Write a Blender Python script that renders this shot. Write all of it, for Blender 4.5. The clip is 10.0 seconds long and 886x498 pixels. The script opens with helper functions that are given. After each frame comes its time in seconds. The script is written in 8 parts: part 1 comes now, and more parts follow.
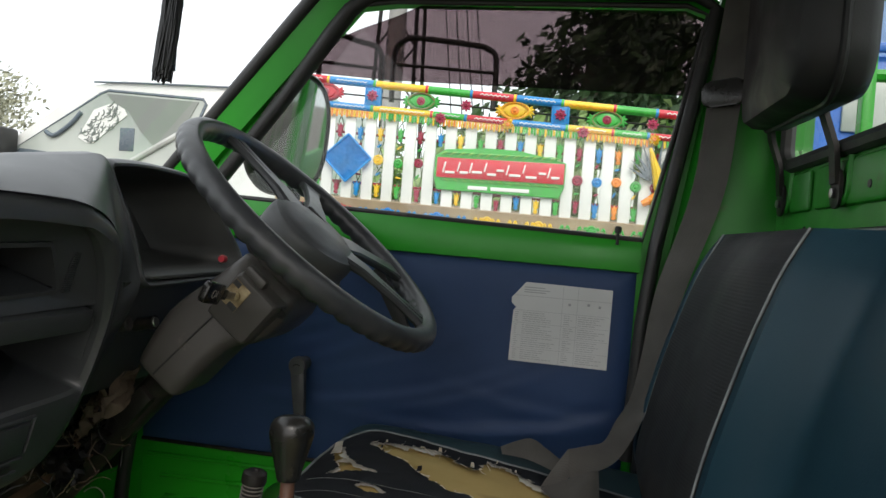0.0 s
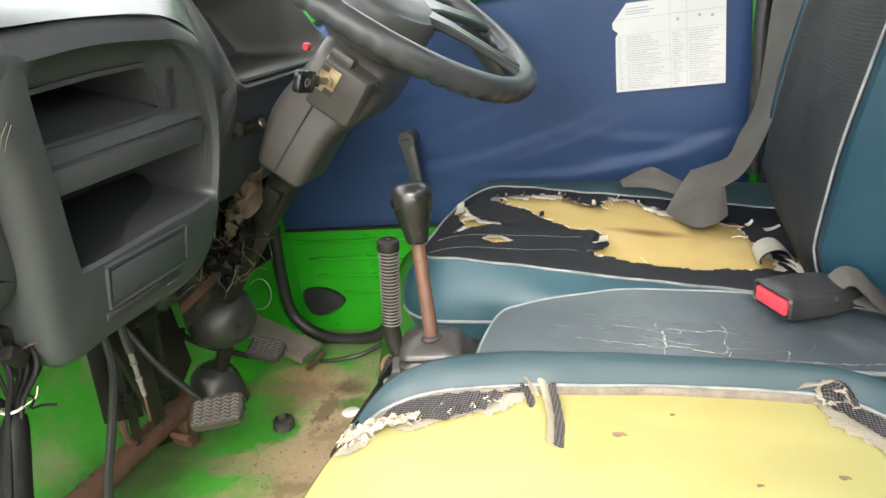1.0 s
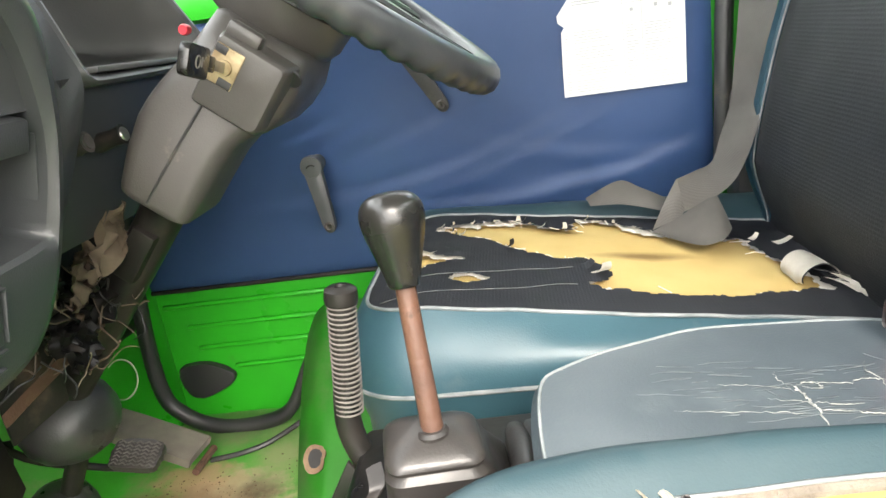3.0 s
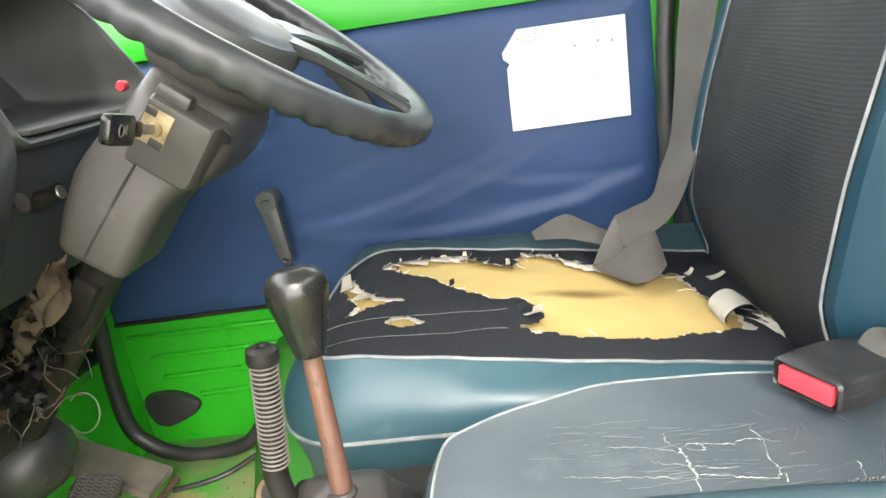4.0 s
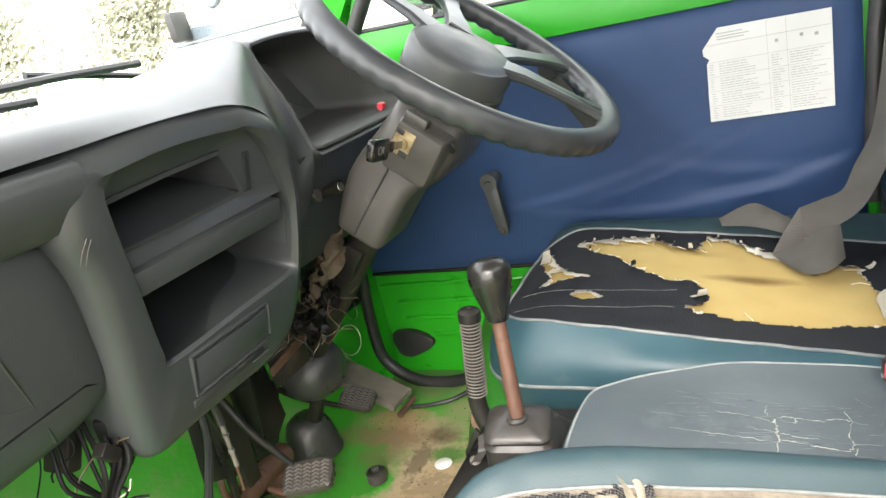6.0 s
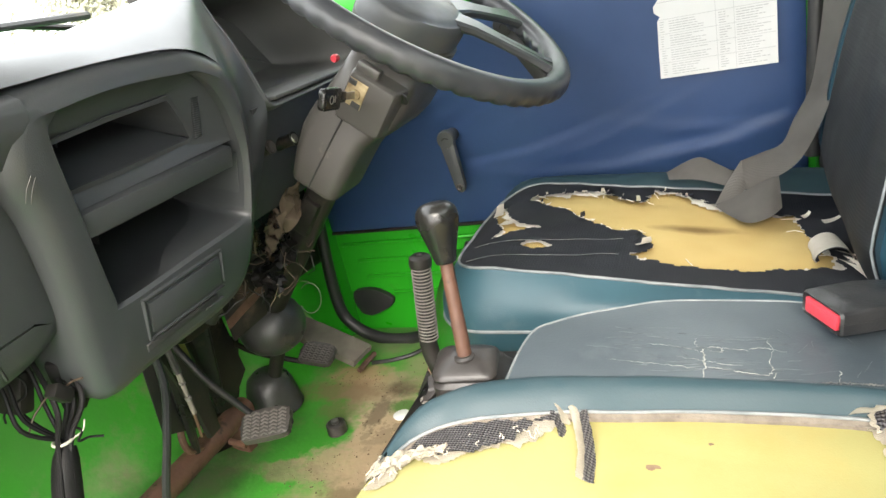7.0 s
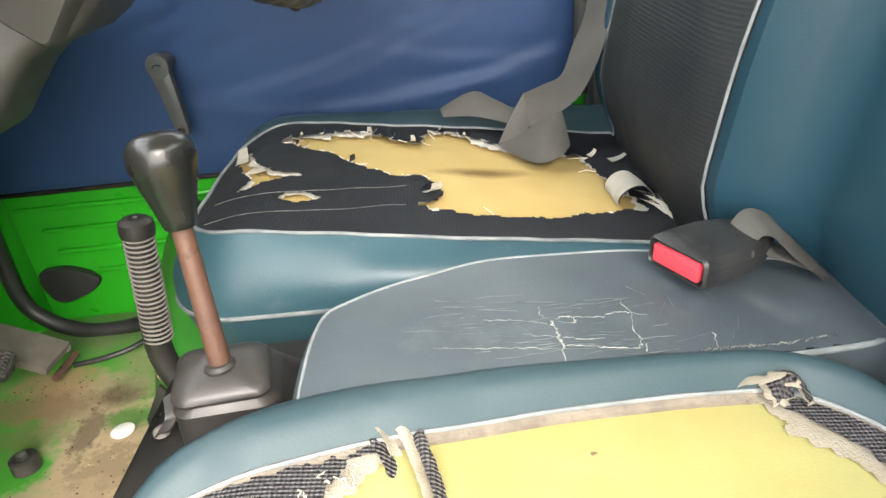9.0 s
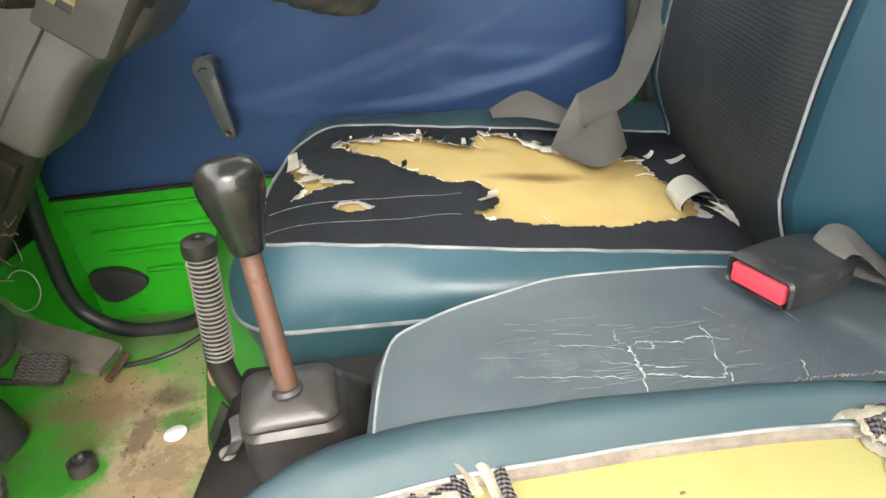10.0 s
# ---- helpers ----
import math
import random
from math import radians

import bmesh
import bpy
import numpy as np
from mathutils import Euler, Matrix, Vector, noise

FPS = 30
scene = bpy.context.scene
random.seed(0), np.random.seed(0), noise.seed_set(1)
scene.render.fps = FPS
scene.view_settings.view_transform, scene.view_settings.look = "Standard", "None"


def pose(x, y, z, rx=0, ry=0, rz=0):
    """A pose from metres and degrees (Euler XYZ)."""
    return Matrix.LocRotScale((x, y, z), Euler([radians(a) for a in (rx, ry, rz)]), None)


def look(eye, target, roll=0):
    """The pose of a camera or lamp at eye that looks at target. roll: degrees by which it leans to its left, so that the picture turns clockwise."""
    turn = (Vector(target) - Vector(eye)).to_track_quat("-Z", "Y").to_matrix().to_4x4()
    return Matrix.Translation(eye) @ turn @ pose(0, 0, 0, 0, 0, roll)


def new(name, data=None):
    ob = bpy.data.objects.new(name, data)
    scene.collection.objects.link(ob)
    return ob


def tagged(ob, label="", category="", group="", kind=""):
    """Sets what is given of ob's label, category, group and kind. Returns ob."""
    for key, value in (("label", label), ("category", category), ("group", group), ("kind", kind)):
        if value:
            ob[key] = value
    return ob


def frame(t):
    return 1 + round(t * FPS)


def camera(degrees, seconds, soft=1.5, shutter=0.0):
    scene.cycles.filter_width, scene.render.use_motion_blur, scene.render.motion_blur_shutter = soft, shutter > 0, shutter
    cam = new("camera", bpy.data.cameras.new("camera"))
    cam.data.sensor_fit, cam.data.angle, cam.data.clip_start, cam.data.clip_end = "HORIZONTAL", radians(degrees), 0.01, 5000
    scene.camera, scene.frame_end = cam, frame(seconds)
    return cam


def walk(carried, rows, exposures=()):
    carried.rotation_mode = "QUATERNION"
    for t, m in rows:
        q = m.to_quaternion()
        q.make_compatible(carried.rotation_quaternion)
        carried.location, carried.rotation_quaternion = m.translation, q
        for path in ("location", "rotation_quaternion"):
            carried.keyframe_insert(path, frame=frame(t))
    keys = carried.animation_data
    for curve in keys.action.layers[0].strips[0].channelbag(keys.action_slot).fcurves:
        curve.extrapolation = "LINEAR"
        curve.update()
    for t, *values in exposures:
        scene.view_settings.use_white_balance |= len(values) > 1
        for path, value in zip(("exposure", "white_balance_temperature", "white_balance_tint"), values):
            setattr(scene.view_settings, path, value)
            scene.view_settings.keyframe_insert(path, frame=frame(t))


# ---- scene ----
cam = camera(66.3, 10.0)
PATH = [
    (0, (-0.004, 0.124, 0.608), (-0.34, 2.096, 0.575), 4.5),
    (0.2, (0.006, 0.112, 0.606), (-0.305, 2.075, 0.398), 4.1),
    (0.3, (0.003, 0.111, 0.603), (-0.285, 2.073, 0.341), 3.7),
    (0.5, (0.012, 0.101, 0.592), (-0.324, 2.032, 0.193), 1.1),
    (0.7, (0.014, 0.109, 0.597), (-0.499, 1.958, 0.038), -3.2),
    (1, (0.0, 0.133, 0.596), (-0.631, 1.899, -0.099), -8.4),
    (1.2, (-0.028, 0.162, 0.572), (-0.595, 1.932, -0.170), -8.0),
    (1.5, (-0.084, 0.201, 0.551), (-0.61, 2.014, -0.109), -7.3),
    (1.7, (-0.101, 0.221, 0.55), (-0.583, 2.066, -0.054), -7.3),
    (2, (-0.117, 0.255, 0.549), (-0.536, 2.145, 0.047), -8.6),
    (2.2, (-0.127, 0.264, 0.541), (-0.480, 2.168, 0.036), -8.6),
    (2.5, (-0.145, 0.289, 0.521), (-0.443, 2.188, -0.033), -7.7),
    (2.7, (-0.152, 0.287, 0.518), (-0.452, 2.172, -0.08), -7.7),
    (3, (-0.145, 0.306, 0.529), (-0.374, 2.196, -0.083), -8.5),
    (3.2, (-0.122, 0.315, 0.538), (-0.263, 2.21, -0.085), -8.5),
    (4.3, (-0.082, 0.293, 0.59), (-0.409, 2.173, -0.009), -10.3),
    (4.5, (-0.075, 0.276, 0.611), (-0.598, 2.122, 0.049), -11.9),
    (4.7, (-0.059, 0.272, 0.622), (-0.704, 2.083, 0.068), -10.9),
    (5, (-0.059, 0.257, 0.638), (-0.795, 2.037, 0.099), -11.4),
    (5.2, (-0.047, 0.231, 0.642), (-0.888, 1.969, 0.121), -12.5),
    (6.3, (0.015, 0.183, 0.639), (-0.872, 1.855, -0.007), -13.7),
    (6.5, (0.019, 0.188, 0.631), (-0.803, 1.893, -0.014), -12.8),
    (7, (0.026, 0.168, 0.62), (-0.781, 1.849, -0.103), -13.0),
    (7.2, (0.021, 0.168, 0.62), (-0.782, 1.85, -0.106), -12.4),
    (7.5, (0.029, 0.176, 0.622), (-0.74, 1.873, -0.105), -13.2),
    (7.8, (0.032, 0.213, 0.609), (-0.620, 1.937, -0.163), -12.2),
    (8, (0.024, 0.249, 0.589), (-0.431, 2.017, -0.229), -9.5),
    (8.2, (0.009, 0.271, 0.578), (-0.293, 2.060, -0.255), -8.4),
    (8.5, (-0.021, 0.297, 0.567), (-0.115, 2.074, -0.345), -7.5),
    (8.7, (-0.041, 0.304, 0.566), (-0.128, 2.069, -0.37), -7.6),
    (9, (-0.057, 0.316, 0.553), (-0.102, 2.073, -0.403), -6.1),
    (9.2, (-0.058, 0.326, 0.557), (-0.077, 2.075, -0.411), -5.9),
    (9.3, (-0.059, 0.328, 0.56), (-0.086, 2.078, -0.407), -6.1),
    (9.5, (-0.07, 0.328, 0.561), (-0.144, 2.075, -0.41), -6.4),
    (9.7, (-0.077, 0.345, 0.56), (-0.112, 2.065, -0.46), -6.2),
    (9.8, (-0.081, 0.342, 0.569), (-0.162, 2.059, -0.453), -7.0),
    (10, (-0.08, 0.338, 0.569), (-0.213, 2.072, -0.417), -7.8),
]
EXPOSURES = [(0.0, 0.5, 6500, 10), (0.3, 0.95, 6500, 10), (0.5, 1.75, 6600, 10), (1.0, 2.72, 6720, 10), (1.5, 2.59, 6720, 10), (2.0, 3.12, 6720, 10), (2.5, 3.21, 6720, 10), (3.2, 3.14, 6720, 10), (4.5, 3.19, 6720, 10), (5.0, 2.72, 6720, 10), (6.5, 2.77, 6720, 10), (7.0, 2.77, 6720, 10), (7.5, 2.72, 6720, 10), (8.0, 2.85, 6720, 10), (8.5, 2.89, 6720, 10), (10.0, 2.9, 6720, 10)]
walk(cam, [(t, look(eye, target, roll)) for t, eye, target, roll in PATH], EXPOSURES)

# ---- world and light: a bright, thinly clouded sky ----
world = bpy.data.worlds.new("sky")
scene.world = world
world.use_nodes = True
wn = world.node_tree.nodes
wl = world.node_tree.links
sky = wn.new("ShaderNodeTexSky")
sky.sky_type, sky.sun_disc = "NISHITA", False
sky.sun_elevation, sky.sun_rotation = radians(43), radians(161)
sky.air_density, sky.dust_density, sky.ozone_density = 1.0, 6.0, 0.6
pale = wn.new("ShaderNodeMixRGB")
pale.inputs[0].default_value = 0.75
pale.inputs[2].default_value = (9.0, 9.2, 9.4, 1)
wl.new(sky.outputs[0], pale.inputs[1])
wl.new(pale.outputs[0], wn["Background"].inputs[0])
wn["Background"].inputs[1].default_value = 0.15

sun = new("sun", bpy.data.lights.new("sun", "SUN"))
sun.data.energy, sun.data.angle, sun.data.color = 0.95, radians(30), (1.0, 0.97, 0.92)
sun.matrix_basis = look((1.3, -3.8, 3.75), (0, 0, 0))


# ---- material helpers ----
def pbr(name, c1, c2=None, rough=0.5, metal=0.0, big=9.0, fine=260.0, bump=0.15, rvar=0.15, dirt=None, dirt_at=0.6, dirt_scale=14.0,
        dirt_soft=0.12, random_tint=0.0, spec=0.5, coat=0.0, dist=0.002):
    m = bpy.data.materials.new(name)
    m.use_nodes = True
    n, l = m.node_tree.nodes, m.node_tree.links
    b = n["Principled BSDF"]
    b.inputs["Metallic"].default_value = metal
    b.inputs["Specular IOR Level"].default_value = spec
    b.inputs["Coat Weight"].default_value = coat
    co = n.new("ShaderNodeTexCoord")
    n1 = n.new("ShaderNodeTexNoise")
    n1.inputs["Scale"].default_value, n1.inputs["Detail"].default_value = big, 5
    l.new(co.outputs["Object"], n1.inputs["Vector"])
    n2 = n.new("ShaderNodeTexNoise")
    n2.inputs["Scale"].default_value, n2.inputs["Detail"].default_value = fine, 3
    l.new(co.outputs["Object"], n2.inputs["Vector"])
    mix = n.new("ShaderNodeMixRGB")
    mix.inputs[1].default_value = (*c1, 1)
    mix.inputs[2].default_value = (*(c2 or [v * 0.75 for v in c1]), 1)
    ramp = n.new("ShaderNodeMapRange")
    ramp.inputs[1].default_value, ramp.inputs[2].default_value = 0.35, 0.68
    l.new(n1.outputs[0], ramp.inputs[0])
    l.new(ramp.outputs[0], mix.inputs[0])
    out = mix.outputs[0]
    rr = n.new("ShaderNodeMapRange")
    rr.inputs[1].default_value, rr.inputs[2].default_value = 0.3, 0.7
    rr.inputs[3].default_value, rr.inputs[4].default_value = max(0.03, rough - rvar), min(1, rough + rvar)
    l.new(n1.outputs[0], rr.inputs[0])
    rout = rr.outputs[0]
    if dirt:
        n3 = n.new("ShaderNodeTexNoise")
        n3.inputs["Scale"].default_value, n3.inputs["Detail"].default_value, n3.inputs["Roughness"].default_value = dirt_scale, 8, 0.65
        l.new(co.outputs["Object"], n3.inputs["Vector"])
        d = n.new("ShaderNodeMapRange")
        d.inputs[1].default_value, d.inputs[2].default_value = dirt_at, dirt_at + dirt_soft
        l.new(n3.outputs[0], d.inputs[0])
        mx = n.new("ShaderNodeMixRGB")
        mx.inputs[2].default_value = (*dirt, 1)
        l.new(out, mx.inputs[1])
        l.new(d.outputs[0], mx.inputs[0])
        out = mx.outputs[0]
        ra = n.new("ShaderNodeMath")
        ra.operation, ra.use_clamp = "ADD", True
        sc = n.new("ShaderNodeMath")
        sc.operation = "MULTIPLY"
        sc.inputs[1].default_value = 0.35
        l.new(d.outputs[0], sc.inputs[0])
        l.new(rout, ra.inputs[0])
        l.new(sc.outputs[0], ra.inputs[1])
        rout = ra.outputs[0]
    if random_tint:
        oi = n.new("ShaderNodeObjectInfo")
        hs = n.new("ShaderNodeHueSaturation")
        mr = n.new("ShaderNodeMapRange")
        mr.inputs[3].default_value, mr.inputs[4].default_value = 1 - random_tint, 1 + random_tint
        l.new(oi.outputs["Random"], mr.inputs[0])
        l.new(mr.outputs[0], hs.inputs["Value"])
        l.new(out, hs.inputs["Color"])
        out = hs.outputs[0]
    l.new(out, b.inputs["Base Color"])
    l.new(rout, b.inputs["Roughness"])
    if bump:
        bp = n.new("ShaderNodeBump")
        bp.inputs["Strength"].default_value, bp.inputs["Distance"].default_value = bump, dist
        l.new(n2.outputs[0], bp.inputs["Height"])
        l.new(bp.outputs[0], b.inputs["Normal"])
    return m


def weave(m, axis, pitch, strength=0.5, colour=None, fade=0.5):
    """Adds fine ribs across one axis to a material."""
    n, l = m.node_tree.nodes, m.node_tree.links
    b = n["Principled BSDF"]
    co = n.new("ShaderNodeTexCoord")
    sp = n.new("ShaderNodeSeparateXYZ")
    l.new(co.outputs["Object"], sp.inputs[0])
    mu = n.new("ShaderNodeMath")
    mu.operation = "MULTIPLY"
    mu.inputs[1].default_value = 2 * math.pi / pitch
    l.new(sp.outputs["XYZ".index(axis)], mu.inputs[0])
    si = n.new("ShaderNodeMath")
    si.operation = "SINE"
    l.new(mu.outputs[0], si.inputs[0])
    bp = n.new("ShaderNodeBump")
    bp.inputs["Strength"].default_value, bp.inputs["Distance"].default_value = strength, pitch * 0.4
    l.new(si.outputs[0], bp.inputs["Height"])
    for lk in list(b.inputs["Normal"].links):
        l.new(lk.from_socket, bp.inputs["Normal"])
    l.new(bp.outputs[0], b.inputs["Normal"])
    if colour:
        src = b.inputs["Base Color"].links[0].from_socket
        mx = n.new("ShaderNodeMixRGB")
        mr = n.new("ShaderNodeMapRange")
        mr.inputs[1].default_value, mr.inputs[2].default_value = 0.2, 1.0
        mr.inputs[4].default_value = fade
        l.new(si.outputs[0], mr.inputs[0])
        l.new(mr.outputs[0], mx.inputs[0])
        l.new(src, mx.inputs[1])
        mx.inputs[2].default_value = (*colour, 1)
        l.new(mx.outputs[0], b.inputs["Base Color"])
    return m


def spot(m, centre, radii, colour, strength=1.0, rag=0.5, scale=18.0, soft=0.5):
    """A patch with a ragged outline at one place (in the object's own metres), for stains and painted shade."""
    n, l = m.node_tree.nodes, m.node_tree.links
    b = n["Principled BSDF"]
    src = b.inputs["Base Color"].links[0].from_socket
    co = n.new("ShaderNodeTexCoord")
    mp = n.new("ShaderNodeMapping")
    mp.vector_type = "TEXTURE"
    mp.inputs["Location"].default_value = (*centre, 0)
    mp.inputs["Scale"].default_value = (*radii, 1000)
    l.new(co.outputs["Object"], mp.inputs["Vector"])
    ln = n.new("ShaderNodeVectorMath")
    ln.operation = "LENGTH"
    l.new(mp.outputs[0], ln.inputs[0])
    nz = n.new("ShaderNodeTexNoise")
    nz.inputs["Scale"].default_value, nz.inputs["Detail"].default_value, nz.inputs["Roughness"].default_value = scale, 8, 0.65
    l.new(co.outputs["Object"], nz.inputs["Vector"])
    ma = n.new("ShaderNodeMath")
    ma.operation = "MULTIPLY_ADD"
    ma.inputs[1].default_value = rag * 2
    l.new(nz.outputs[0], ma.inputs[0])
    l.new(ln.outputs["Value"], ma.inputs[2])
    mr = n.new("ShaderNodeMapRange")
    mr.inputs[1].default_value, mr.inputs[2].default_value = 1.0 + rag, 1.0 + rag - soft
    mr.inputs[3].default_value, mr.inputs[4].default_value = 0.0, strength
    l.new(ma.outputs[0], mr.inputs[0])
    mx = n.new("ShaderNodeMixRGB")
    l.new(mr.outputs[0], mx.inputs[0])
    l.new(src, mx.inputs[1])
    mx.inputs[2].default_value = (*colour, 1)
    l.new(mx.outputs[0], b.inputs["Base Color"])
    return m


def glass(name, tint, gloss=0.06):
    m = bpy.data.materials.new(name)
    m.use_nodes = True
    n, l = m.node_tree.nodes, m.node_tree.links
    n.remove(n["Principled BSDF"])
    tr = n.new("ShaderNodeBsdfTransparent")
    tr.inputs[0].default_value = (*tint, 1)
    gl = n.new("ShaderNodeBsdfGlossy")
    gl.inputs["Roughness"].default_value = 0.03
    lw = n.new("ShaderNodeLayerWeight")
    lw.inputs[0].default_value = 0.5
    pw = n.new("ShaderNodeMath")
    pw.operation = "POWER"
    pw.inputs[1].default_value = 5.0
    l.new(lw.outputs["Facing"], pw.inputs[0])
    fr = n.new("ShaderNodeMath")
    fr.operation = "MULTIPLY_ADD"
    fr.inputs[1].default_value, fr.inputs[2].default_value = 0.9, gloss * 0.5
    l.new(pw.outputs[0], fr.inputs[0])
    mx = n.new("ShaderNodeMixShader")
    l.new(fr.outputs[0], mx.inputs[0])
    l.new(tr.outputs[0], mx.inputs[1])
    l.new(gl.outputs[0], mx.inputs[2])
    l.new(mx.outputs[0], n["Material Output"].inputs[0])
    return m


GREEN = pbr("green_paint", (0.022, 0.36, 0.016), (0.016, 0.29, 0.012), 0.36, big=5, fine=90, bump=0.06, dirt=(0.09, 0.12, 0.04), dirt_at=0.66, dirt_scale=9)
GREEN_FLOOR = pbr("worn_green_floor_paint", (0.085, 0.56, 0.05), (0.13, 0.47, 0.08), 0.5, big=7, fine=120, bump=0.35, dirt=(0.44, 0.40, 0.25), dirt_at=0.50, dirt_scale=9, dirt_soft=0.25)
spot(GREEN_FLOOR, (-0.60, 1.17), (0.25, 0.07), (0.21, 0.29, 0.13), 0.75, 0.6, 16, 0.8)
spot(GREEN_FLOOR, (-0.495, 0.905), (0.085, 0.12), (0.68, 0.54, 0.37), 0.95, 0.95, 22, 0.35)
spot(GREEN_FLOOR, (-0.555, 1.010), (0.08, 0.065), (0.62, 0.50, 0.34), 0.9, 0.9, 30, 0.4)
spot(GREEN_FLOOR, (-0.615, 1.050), (0.07, 0.045), (0.56, 0.40, 0.25), 0.85, 0.9, 34, 0.45)
spot(GREEN_FLOOR, (-0.44, 0.74), (0.15, 0.14), (0.60, 0.46, 0.31), 0.9, 0.8, 15, 0.5)
spot(GREEN_FLOOR, (-0.60, 0.95), (0.05, 0.05), (0.30, 0.27, 0.13), 0.6, 0.9, 34, 0.6)
spot(GREEN_FLOOR, (-0.490, 0.970), (0.035, 0.025), (0.06, 0.30, 0.035), 0.8, 0.6, 40, 0.5)
spot(GREEN_FLOOR, (-0.515, 1.020), (0.040, 0.032), (0.085, 0.055, 0.035), 0.9, 0.6, 45, 0.7)
spot(GREEN_FLOOR, (-0.530, 0.950), (0.02, 0.05), (0.12, 0.08, 0.05), 0.6, 1.2, 70, 0.4)
spot(GREEN_FLOOR, (-0.480, 0.88), (0.05, 0.05), (0.26, 0.18, 0.11), 0.45, 1.5, 60, 0.3)
spot(GREEN_FLOOR, (-0.50, 0.78), (0.04, 0.04), (0.20, 0.13, 0.08), 0.5, 1.2, 55, 0.4)
# shade of the front left footwell, put into the floor colour
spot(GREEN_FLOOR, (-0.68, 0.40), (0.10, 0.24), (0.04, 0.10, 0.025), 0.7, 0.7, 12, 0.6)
spot(GREEN_FLOOR, (-0.66, 0.46), (0.025, 0.16), (0.1, 0.055, 0.025), 0.75, 1.0, 40, 0.3)
spot(GREEN_FLOOR, (-0.60, 0.60), (0.03, 0.05), (0.16, 0.08, 0.03), 0.75, 1.0, 45, 0.3)
spot(GREEN_FLOOR, (-0.50, 1.09), (0.07, 0.09), (0.50, 0.46, 0.28), 0.75, 0.7, 18, 0.8)
spot(GREEN_FLOOR, (-0.62, 1.00), (0.12, 0.035), (0.36, 0.25, 0.15), 0.8, 0.9, 30, 0.6)
spot(GREEN_FLOOR, (-0.52, 0.83), (0.10, 0.05), (0.64, 0.51, 0.34), 0.85, 1.1, 26, 0.35)
spot(GREEN_FLOOR, (-0.60, 0.80), (0.08, 0.03), (0.50, 0.41, 0.27), 0.75, 1.1, 28, 0.4)
spot(GREEN_FLOOR, (-0.845, 0.89), (0.02, 0.05), (0.14, 0.07, 0.03), 0.8, 1.2, 50, 0.3)
# shade below the dashboard, put in as a broad dark patch
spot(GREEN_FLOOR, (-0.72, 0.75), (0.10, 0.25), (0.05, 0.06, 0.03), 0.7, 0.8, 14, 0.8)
GREEN_DUSTY = pbr("dusty_green_paint", (0.035, 0.30, 0.022), (0.03, 0.235, 0.02), 0.5, big=6, fine=120, bump=0.12, dirt=(0.19, 0.23, 0.12), dirt_at=0.5, dirt_scale=9, dirt_soft=0.35)
GREEN_DARK = pbr("dull_green_paint", (0.018, 0.25, 0.016), (0.012, 0.17, 0.012), 0.42, big=6, fine=90, bump=0.08, dirt=(0.08, 0.11, 0.05), dirt_at=0.6)
BLUE_VINYL = pbr("navy_vinyl", (0.06, 0.125, 0.295), (0.05, 0.105, 0.255), 0.48, big=4, fine=700, bump=0.12, rvar=0.08, dist=0.001)
TEAL_BACK = pbr("deep_teal_leatherette", (0.024, 0.080, 0.118), (0.031, 0.094, 0.134), 0.40, big=5, fine=650, bump=0.14, rvar=0.06, dist=0.001)
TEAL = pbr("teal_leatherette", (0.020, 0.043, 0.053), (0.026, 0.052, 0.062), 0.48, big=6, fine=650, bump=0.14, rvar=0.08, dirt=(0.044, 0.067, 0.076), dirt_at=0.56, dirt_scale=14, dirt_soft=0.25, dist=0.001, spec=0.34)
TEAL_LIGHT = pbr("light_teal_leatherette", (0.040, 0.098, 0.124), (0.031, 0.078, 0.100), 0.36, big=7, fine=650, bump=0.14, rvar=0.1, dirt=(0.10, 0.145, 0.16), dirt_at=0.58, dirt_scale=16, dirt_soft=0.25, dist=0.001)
SLATE = pbr("grey_blue_leatherette", (0.068, 0.084, 0.095), (0.050, 0.064, 0.075), 0.42, big=9, fine=520, bump=0.18, rvar=0.10, spec=0.38, dirt=(0.110, 0.132, 0.143), dirt_at=0.55, dirt_scale=20, dirt_soft=0.22, dist=0.001)
DARK_CLOTH = weave(pbr("charcoal_seat_cloth", (0.028, 0.031, 0.040), (0.041, 0.044, 0.052), 0.68, big=8, fine=500, bump=0.2, dirt=(0.07, 0.075, 0.085), dirt_at=0.6, dirt_scale=20), "X", 0.003, 0.06)
RIB_CLOTH = weave(pbr("ribbed_charcoal_back_cloth", (0.032, 0.036, 0.041), (0.042, 0.046, 0.05), 0.6, big=8, fine=500, bump=0.15), "Z", 0.0036, 0.10, (0.02, 0.022, 0.026), 0.25)
MESH_CLOTH = weave(weave(pbr("coarse_woven_backing", (0.23, 0.22, 0.23), (0.28, 0.26, 0.25), 0.8, bump=0.3), "X", 0.0024, 0.8, (0.03, 0.03, 0.045), 0.6), "Y", 0.0024, 0.8, (0.035, 0.035, 0.045), 0.6)
FOAM_DRIVER = pbr("ochre_seat_foam", (0.55, 0.415, 0.17), (0.495, 0.355, 0.135), 0.9, big=9, fine=900, bump=0.35, dirt=(0.36, 0.22, 0.06), dirt_at=0.7, dirt_scale=10, dirt_soft=0.2, spec=0.2)
FOAM_PASS = pbr("lemon_seat_foam", (0.315, 0.308, 0.132), (0.312, 0.285, 0.112), 0.9, big=7, fine=900, bump=0.12, dirt=(0.36, 0.24, 0.07), dirt_at=0.56, dirt_scale=5, dirt_soft=0.35, spec=0.2)
